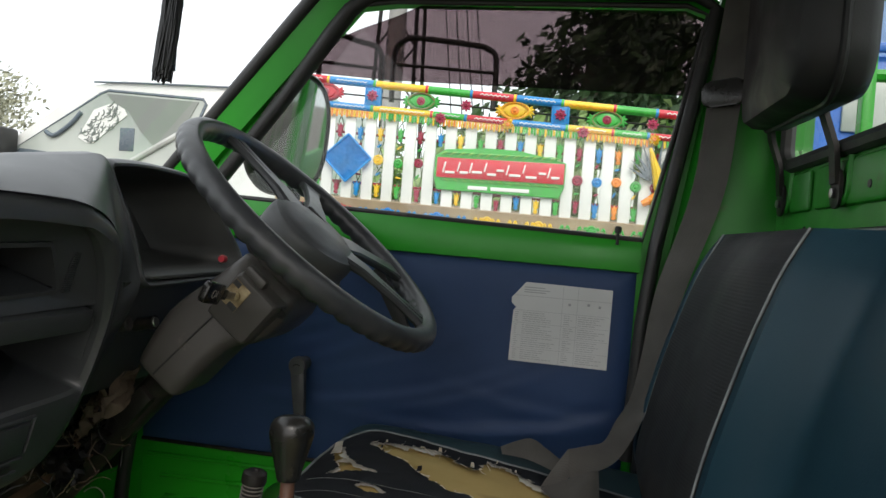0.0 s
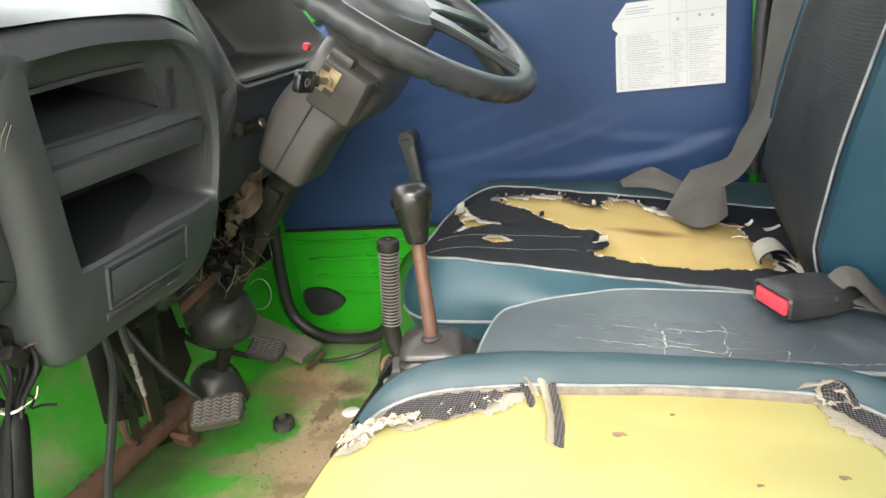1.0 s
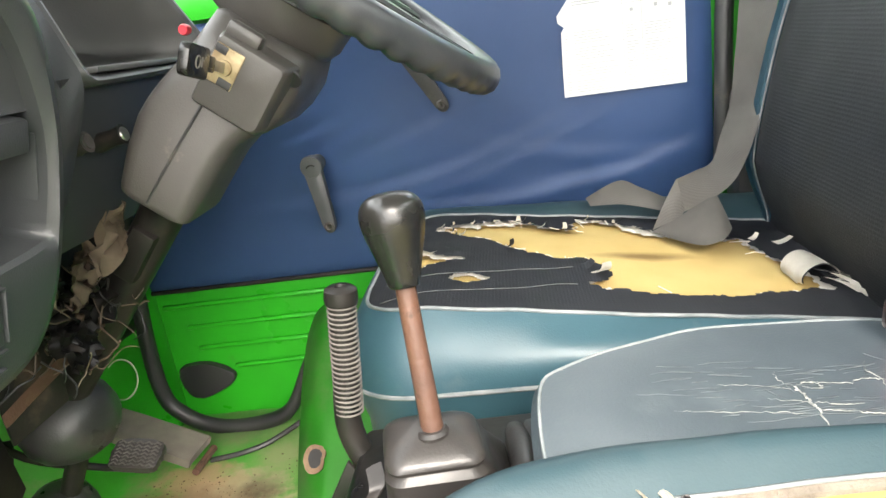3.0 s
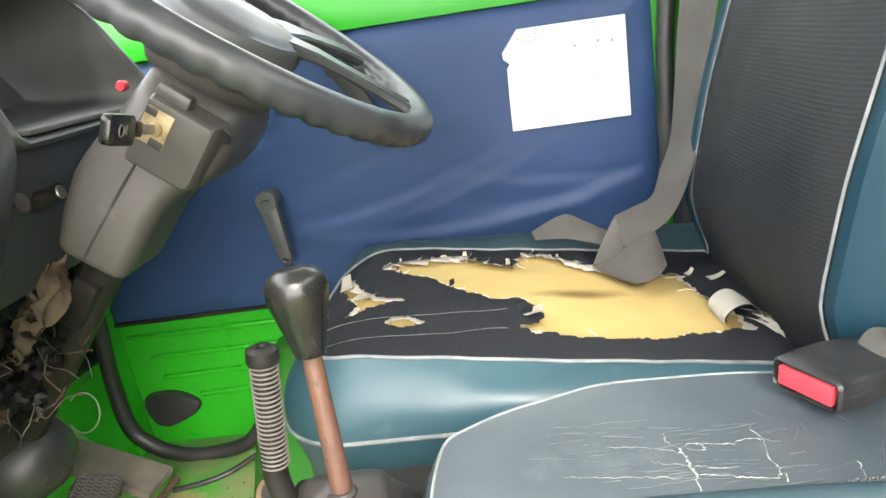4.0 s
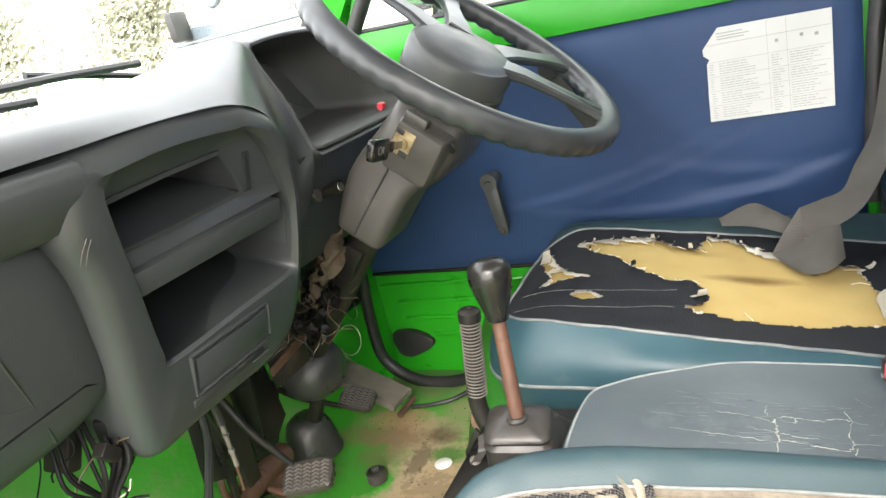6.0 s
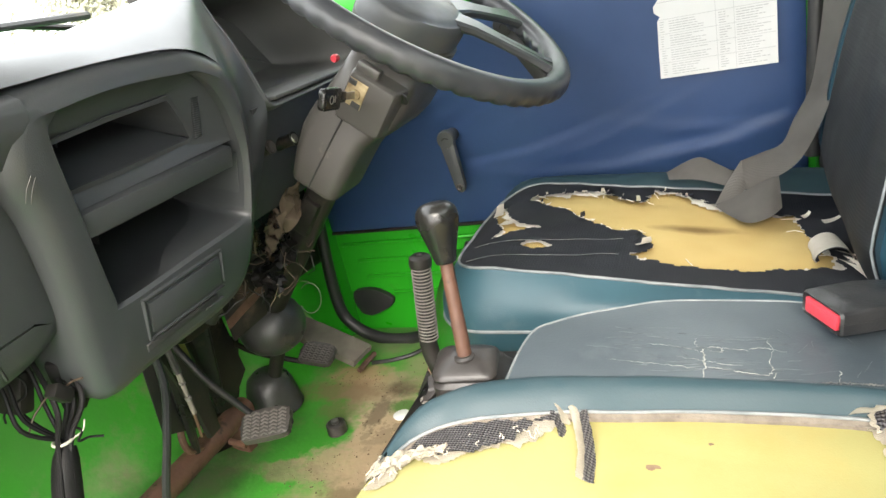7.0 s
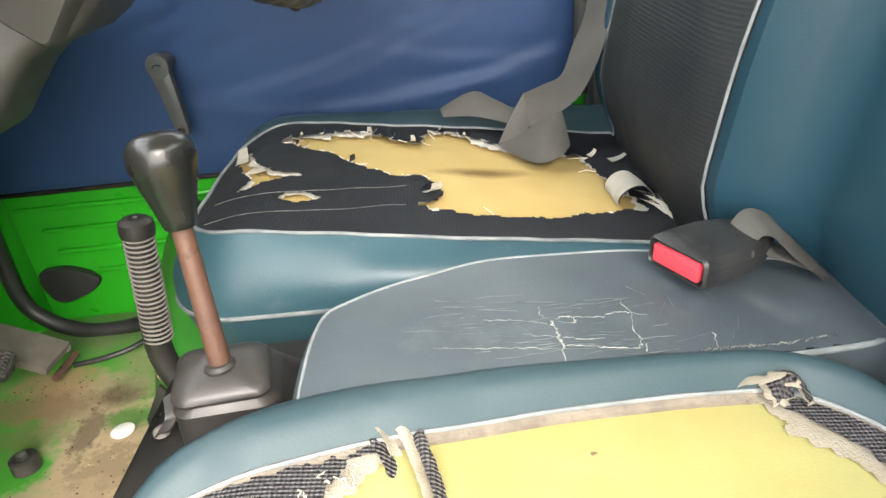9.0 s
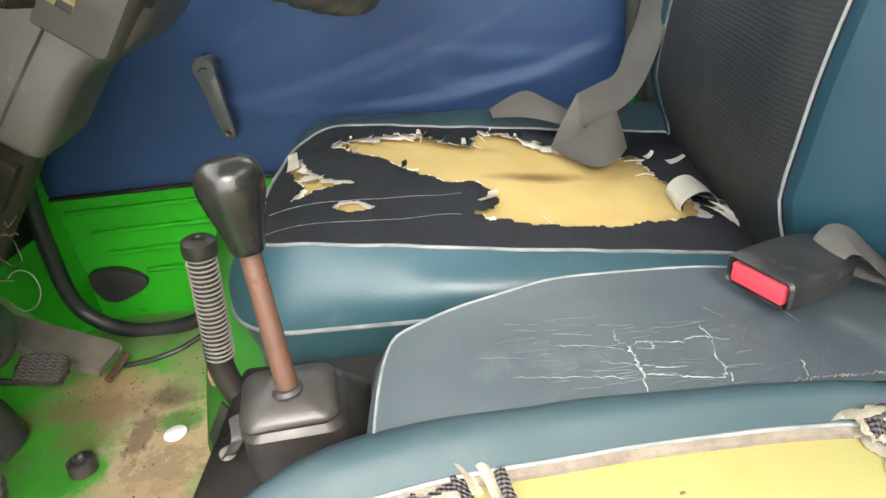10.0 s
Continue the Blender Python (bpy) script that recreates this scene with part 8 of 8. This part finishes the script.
    for k in range(4):
        (ax, az), (bx, bz) = corner[k], corner[(k + 1) % 4]
        for j in range(26):
            f = j / 26
            rim.append((-0.912 + 0.105 * (ax + (bx - ax) * f), FY - 0.030, 0.913 + 0.100 * (az + (bz - az) * f)))
    part("lozenge_rim", tube(rim, [0.0055 if k % 2 else 0.0035 for k in range(len(rim))], 6, closed=True), sky, loz)
    # wing ornament
    for i in range(7):
        a = radians(150 - 13 * i)
        part("feather", loft([[(0.345 + 0.02 * math.cos(a), FY - 0.03, 0.88 + 0.02 * math.sin(a)), (0.345 + 0.06 * math.cos(a + 0.12), FY - 0.034, 0.88 + 0.06 * math.sin(a + 0.12)), (0.345 + (0.12 + 0.012 * i) * math.cos(a), FY - 0.03, 0.88 + (0.12 + 0.012 * i) * math.sin(a)), (0.345 + 0.06 * math.cos(a - 0.12), FY - 0.034, 0.88 + 0.06 * math.sin(a - 0.12))],
                              [(0.345 + 0.02 * math.cos(a), FY - 0.016, 0.88 + 0.02 * math.sin(a)), (0.345 + 0.06 * math.cos(a + 0.12), FY - 0.016, 0.88 + 0.06 * math.sin(a + 0.12)), (0.345 + (0.12 + 0.012 * i) * math.cos(a), FY - 0.016, 0.88 + (0.12 + 0.012 * i) * math.sin(a)), (0.345 + 0.06 * math.cos(a - 0.12), FY - 0.016, 0.88 + 0.06 * math.sin(a - 0.12))]]), C_GREY, t)
    part("wing_edge", tube([(0.36, FY - 0.035, 0.86), (0.345, FY - 0.035, 0.93), (0.315, FY - 0.035, 1.02)], [0.02, 0.018, 0.006], 8), C_YELLOW, t)
    part("wing_root", tube([(0.30, FY - 0.035, 0.80), (0.36, FY - 0.035, 0.835)], [0.012, 0.022], 8), C_ORANGE, t)
    # scrollwork along the bed rail
    x = x0 + 0.05
    i = 0
    while x < x1:
        c = C_RED if x < -0.86 else C_SKY if x < -0.40 else C_YELLOW if x < -0.02 else C_GREEN
        zb = zz(x, 0.688)
        for sgn in (1, -1):
            curl = [(x + sgn * (0.006 + 0.020 * f), FY - 0.034, zb + 0.013 * math.sin(f * 5.5) * (1 - 0.4 * f)) for f in np.linspace(0, 1, 9)]
            part("rail_scroll", tube(curl, [0.0045, 0.005, 0.005, 0.0045, 0.004, 0.0035, 0.003, 0.0025, 0.002], 6), c, t)
        if i % 3 == 0:
            part("rail_rosette", lathe([(0, 0), (0.021, 0), (0.020, 0.006), (0.016, 0.009), (0.014, 0.005), (0.008, 0.005), (0.006, 0.010), (0, 0.010)], aim((x + 0.035, FY - 0.028, zb), (1, 0, 0), (0, 0, 1)), 18), (C_BLUE if c is C_SKY else c), t)
        x += 0.0695
        i += 1
    # black hoops above the body
    for xa, xb in ((-1.15, -0.86), (-0.80, -0.34)):
        part("hoop", tube(smooth_path([(xa, FY + 0.2, 1.2), (xa, FY + 0.2, 1.42), (xa + 0.04, FY + 0.2, 1.475), (xa + 0.10, FY + 0.2, 1.49), (xb - 0.10, FY + 0.2, 1.465), (xb - 0.04, FY + 0.2, 1.45), (xb, FY + 0.2, 1.40), (xb, FY + 0.2, 1.18)], 4), 0.013, 8), BLACK_STEEL, t)
        part("hoop_bar", tube([(xa, FY + 0.2, 1.37), (xb, FY + 0.2, 1.345)], 0.008, 8), BLACK_STEEL, t)
    return t


def van():
    v = thing("white_van", (-2.6, 4.4, GROUND_Z), "white van with a wide clear windscreen", "van")
    y = 3.6
    white = WHITE
    part("body", loft([[(-3.65, yy, GROUND_Z + 0.3), (-3.68, yy, 0.55), (-3.45, yy, 0.80), (-2.72, yy, 1.31), (-2.5, yy, 1.35), (-1.32, yy, 1.35), (-1.28, yy, GROUND_Z + 0.3)] for yy in (y, y + 1.5)]), white, v, smooth=False)
    glassm = aim((0, y, 0), (1, 0, 0), (0, 0, 1))
    win = [(-3.30, 0.845), (-2.63, 1.27), (-2.58, 1.29), (-2.0, 1.265), (-1.98, 1.24), (-2.14, 0.84)]
    part("side_window", prism(win, 0.02, glassm @ pose(0, 0, -0.012), 0.0), VAN_GLASS, v, "wide clear window", smooth=False)
    part("window_rubber", tube([(x, y - 0.004, z) for x, z in win], 0.009, 8, closed=True), C_GREY, v)
    # flat dark shape laid on the lower left of the glass
    part("dark_glass_corner", prism([(-3.12, 0.935), (-2.95, 0.925), (-2.95, 0.86), (-3.22, 0.86)], 0.004, glassm @ pose(0, 0, 0.009), 0.0), C_GREY, v, smooth=False)
    part("roof_gutter", tube([(-2.67, y - 0.012, 1.335), (-2.4, y - 0.012, 1.338), (-1.32, y - 0.012, 1.335)], 0.006, 8), C_GREY, v)
    part("mirror", box((-3.18, y - 0.16, 0.86), (-3.12, y - 0.02, 1.04), 0.02), RUBBER, v)
    part("grab_handle", tube(smooth_path([(-2.96, y - 0.012, 1.04), (-2.90, y - 0.016, 1.02), (-2.80, y - 0.016, 1.09), (-2.74, y - 0.012, 1.16)], 5), 0.013, 8), C_GREY, v)
    # pale streak across the glass, drawn as a thin bar
    part("wiper", tube([(-2.401, y - 0.012, 0.90), (-2.111, y - 0.012, 1.074)], 0.018, 8), pbr("pale_glass_streak", (0.5, 0.52, 0.5), None, 0.5), v)
    # slanted band of marbled strokes on the glass
    band = part("sticker", prism([(-2.751, 1.016), (-2.70, 0.99), (-2.654, 0.988), (-2.451, 1.155), (-2.47, 1.19), (-2.542, 1.222), (-2.661, 1.178)], 0.004, glassm @ pose(0, 0, 0.009), 0.0), white, v, smooth=False)
    sticker_ink = pbr("sticker_ink", (0.22, 0.25, 0.24), None, 0.6)
    rd = np.random.RandomState(77)
    for i in range(64):
        f, g = rd.rand(), rd.rand() - 0.5
        x, z = -2.70 + 0.20 * f + 0.085 * g, 1.015 + 0.165 * f - 0.075 * g
        a = 0.75 + rd.randn() * 0.35
        pts = [(x + 0.020 * q * math.cos(a + 0.5 * q), y - 0.0145, z + 0.020 * q * math.sin(a + 0.5 * q)) for q in (-1.0, -0.4, 0.3, 1.0)]
        part("sticker_stroke", tube(smooth_path(pts, 3), 0.0018 + 0.0018 * rd.rand(), 6), sticker_ink, band)
    # flat grey sheet on the glass for its darker upper right area
    part("grey_glass_area", prism([(-2.59, 1.272), (-2.02, 1.248), (-2.12, 1.06), (-2.27, 0.985), (-2.36, 1.07), (-2.45, 1.185), (-2.54, 1.222)], 0.003, glassm @ pose(0, 0, 0.0095), 0.0), pbr("dim_grey_area", (0.20, 0.22, 0.205), (0.25, 0.27, 0.25), 0.6, big=3), v, smooth=False)
    part("phone_mount", box((-2.49, y - 0.012, 0.955), (-2.40, y - 0.004, 1.085), 0.004), C_GREY, v)
    for x in (-3.0, -1.7):
        w = part("wheel", lathe([(0.08, -0.09), (0.27, -0.09), (0.30, -0.05), (0.30, 0.05), (0.27, 0.09), (0.08, 0.09)], aim((x, y + 0.08, GROUND_Z + 0.3), (1, 0, 0), (0, 0, 1)), 28), RUBBER, v)
        part("rim", lathe([(0, -0.05), (0.17, -0.05), (0.18, -0.095), (0, -0.08)], aim((x, y + 0.08, GROUND_Z + 0.3), (1, 0, 0), (0, 0, 1)), 20), STEEL, w)


def leaf_mat(name, c):
    return pbr(name, c, [v * 0.55 for v in c], 0.55, big=3, fine=40, bump=0.1)


def tree(x, y, h, spread, seed, leaves, size, label, material, base=0.35):
    t = thing("tree", (x, y, GROUND_Z), label, "tree")
    rs = np.random.RandomState(seed)
    bark = pbr("bark", (0.13, 0.1, 0.07), (0.08, 0.06, 0.045), 0.9, big=8, fine=40, bump=0.6)
    top = Vector((x + rs.randn() * 0.1, y, GROUND_Z + h * 0.8))
    root = Vector((x, y, GROUND_Z))
    trunk = smooth_path([root, root.lerp(top, 0.35) + Vector((0.06, 0, 0)), root.lerp(top, 0.7) - Vector((0.05, 0, 0)), top], 5)
    part("trunk", tube(trunk, [h * 0.03 * (1 - 0.75 * i / (len(trunk) - 1)) for i in range(len(trunk))], 10), bark, t)
    tips = []
    for i in range(16):
        f = base + (0.95 - base) * i / 16
        p = root.lerp(top, f)
        a = rs.rand() * 6.283
        ln = spread * (0.5 + 0.5 * rs.rand()) * (1.15 - 0.45 * f)
        q = p + Vector((math.cos(a) * ln, math.sin(a) * ln, ln * (0.25 + 0.4 * rs.rand())))
        mid = p.lerp(q, 0.5) + Vector((0, 0, ln * 0.1))
        path = smooth_path([p, mid, q], 4)
        part("limb", tube(path, [h * 0.011 * (1 - 0.7 * j / (len(path) - 1)) for j in range(len(path))], 6), bark, t)
        tips += [mid, q, p.lerp(q, 0.75), q + Vector(rs.randn(3)) * spread * 0.15]
    verts, faces = [], []
    for i in range(leaves):
        c = tips[rs.randint(len(tips))] + Vector(rs.randn(3)) * spread * 0.17
        n = Vector(rs.randn(3)).normalized()
        u = n.orthogonal().normalized()
        w = n.cross(u)
        s = size * (0.6 + 0.8 * rs.rand())
        k = len(verts)
        verts += [c - u * s, c + w * s * 0.5, c + u * s + n * s * 0.25, c - w * s * 0.5]
        faces += [(k, k + 1, k + 2), (k, k + 2, k + 3)]
    me = bpy.data.meshes.new("crown")
    me.from_pydata([tuple(Vector(v) - Vector(t.location)) for v in verts], [], faces)
    me.materials.append(material)
    ob = new("crown", me)
    ob.parent = t
    tagged(ob, kind="stuff")
    return t


def surroundings():
    dark = leaf_mat("dark_leaves", (0.035, 0.085, 0.02))
    mid = leaf_mat("mid_leaves", (0.26, 0.38, 0.12))
    # washed-out glare of the far trees, put into a pale leaf colour
    washed = leaf_mat("bleached_leaves", (0.42, 0.43, 0.31))
    tree(0.15, 6.3, 4.0, 1.0, 5, 6000, 0.065, "broad-leaved tree with dark green crown", dark, 0.42)
    tree(0.5, 5.6, 2.5, 0.6, 8, 4500, 0.05, "bushy green tree behind the truck", mid, 0.25)
    for k, x in enumerate((-0.75, -0.1, 1.0)):
        tree(x, 4.7, 2.0, 0.62, 9 + 20 * k, 4200, 0.05, "low green shrub-like tree behind the truck", mid, 0.3)
    tree(-17.6, 17.5, 5.6, 2.0, 11, 5200, 0.09, "green roadside tree with glare put into its pale leaves", washed, 0.3)
    tree(-19, 12.0, 5.2, 2.2, 14, 5200, 0.09, "green roadside tree with glare put into its pale leaves", washed, 0.3)
    tree(-21, 6.0, 6.0, 2.4, 15, 5200, 0.10, "green roadside tree with glare put into its pale leaves", washed, 0.3)
    pole = thing("utility_pole", (-1.3, 5.0, GROUND_Z), "grey concrete utility pole", "pole")
    part("shaft", tube([(-1.31, 5.0, GROUND_Z), (-1.30, 5.0, 5.0)], [0.075, 0.055], 16), pbr("grey_concrete", (0.32, 0.31, 0.3), None, 0.9), pole)
    part("crossarm", box((-1.8, 4.96, 4.4), (-0.8, 5.04, 4.5), 0.01), BLACK_STEEL, pole)
    p = thing("lattice_pylon", (-2.3, 9.0, GROUND_Z), "grey steel lattice pylon", "pylon")
    legs = [(-1, -1), (1, -1), (1, 1), (-1, 1)]
    for dx, dy in legs:
        part("leg", tube([(-2.3 + 0.35 * dx, 9 + 0.35 * dy, GROUND_Z), (-2.3 + 0.12 * dx, 9 + 0.12 * dy, 8)], 0.03, 6), BLACK_STEEL, p)
    for i in range(12):
        z0, z1 = GROUND_Z + 0.7 * i, GROUND_Z + 0.7 * (i + 1)
        f0, f1 = 0.35 - 0.0191 * i, 0.35 - 0.0191 * (i + 1)
        for sgn in (1, -1):
            part("brace", tube([(-2.3 - sgn * f0, 9 - f0, z0), (-2.3 + sgn * f1, 9 - f1, z1)], 0.015, 5), BLACK_STEEL, p)
    for k in range(4):
        solo("power_line", tube([(-2.3 + 0.12 * k, 8.9, 8.0), (-1.9 + 0.13 * k, 8.8, 5.2), (-1.5 + 0.14 * k, 8.7, 2.2)], 0.008, 5), BLACK_STEEL, "thin black overhead power line", "power line", group="overhead lines")
    # blue lorry behind the cab
    b = thing("blue_truck", (2.2, 4.5, GROUND_Z), "bright blue truck parked behind the cab", "truck")
    blue = gloss("blue_truck_paint", (0.03, 0.16, 0.6))
    pale = gloss("pale_blue_panel", (0.3, 0.45, 0.7))
    part("body", box((1.0, 3.32, 0.0), (3.6, 7.0, 1.55), 0.05), blue, b)
    part("bonnet", box((1.05, 3.26, 0.15), (1.95, 3.315, 1.12), 0.02), pale, b)
    part("lamp", box((1.22, 3.22, 1.0), (1.30, 3.258, 1.10), 0.01), pale, b)
    part("gutter", box((0.98, 3.28, 1.545), (2.2, 3.318, 1.585), 0.01), blue, b)
    part("window", box((1.15, 3.30, 1.20), (1.9, 3.317, 1.44), 0.01), VAN_GLASS, b)
    part("upper_box", box((1.2, 3.6, 1.55), (3.6, 7.0, 2.4), 0.05), pale, b)
    for y in (3.4, 6.2):
        part("wheel", lathe([(0.1, -0.1), (0.36, -0.1), (0.4, -0.06), (0.4, 0.06), (0.36, 0.1), (0.1, 0.1)], aim((1.15, y, GROUND_Z + 0.4), (0, 1, 0), (0, 0, 1)), 24), RUBBER, b)
    # low pale wall with buildings far off ahead
    plaster = pbr("pale_plaster", (0.55, 0.5, 0.43), (0.45, 0.4, 0.35), 0.9, big=1.5, fine=20)
    for i, (x, y, w, h) in enumerate(((-26, 4, 6, 1.6), (-30, 12, 8, 1.5))):
        hs = thing("building", (x, y, GROUND_Z), "pale plastered flat-roofed building", "building")
        part("wall", box((x - w / 2, y - w / 2, GROUND_Z), (x + w / 2, y + w / 2, GROUND_Z + h), 0.03), plaster, hs)
        part("roof", box((x - w / 2 - 0.15, y - w / 2 - 0.15, GROUND_Z + h), (x + w / 2 + 0.15, y + w / 2 + 0.15, GROUND_Z + h + 0.25), 0.03), plaster, hs)
        for k in range(3):
            part("window", box((x + w / 2 - 0.02, y - w / 3 + k * w / 3 - 0.5, GROUND_Z + 0.6), (x + w / 2 + 0.04, y - w / 3 + k * w / 3 + 0.5, GROUND_Z + 1.2), 0.01), VAN_GLASS, hs)


door_mirror()
wipers()
cargo_truck()
van()
surroundings()


# ---- running gear of the cab, so that it stands on the ground ----
def running_gear():
    c = thing("cab_chassis", (-0.2, 0.62, GROUND_Z), "black chassis and front wheels under the cab", "chassis")
    part("frame", box((-0.85, 0.25, -0.16), (0.9, 1.0, -0.03), 0.02), BLACK_STEEL, c)
    part("bumper", box((-1.0, -0.02, -0.14), (-0.9, 1.26, 0.02), 0.02), GREEN_DARK, c)
    for y in (0.10, 1.14):
        w = part("wheel", lathe([(0.08, -0.07), (0.23, -0.07), (0.26, -0.04), (0.26, 0.04), (0.23, 0.07), (0.08, 0.07)], aim((-0.05, y, GROUND_Z + 0.26), (1, 0, 0), (0, 0, 1)), 28), RUBBER, c)
        part("rim", lathe([(0, -0.04), (0.15, -0.04), (0.16, -0.075), (0, -0.06)], aim((-0.05, y, GROUND_Z + 0.26), (1, 0, 0), (0, 0, 1)), 20), STEEL, w)


def cargo_bed():
    b = thing("cargo_bed", (1.2, 0.62, -0.03), "green painted stake-sided cargo bed behind the cab", "truck bed")
    part("deck", box((0.36, 0.0, -0.03), (2.1, 1.24, 0.03), 0.008), GREEN_DARK, b)
    for y in (0.012, 1.232):
        for x in (0.43, 0.98, 1.53, 2.06):
            part("stake", box((x - 0.009, y - 0.010, 0.03), (x + 0.009, y + 0.010, 1.02), 0.003), GREEN, b)
        for z in (0.14, 0.30, 0.46, 0.62):
            part("slat", box((0.40, y - 0.010, z - 0.06), (2.09, y + 0.010, z + 0.05), 0.004), GREEN, b)
        part("top_rail", tube([(0.41, y, 1.03), (2.08, y, 1.03)], 0.018, 10), GREEN, b)
        part("mid_rail", tube([(0.41, y, 0.90), (2.08, y, 0.90)], 0.010, 8), GREEN, b)


running_gear()
cargo_bed()
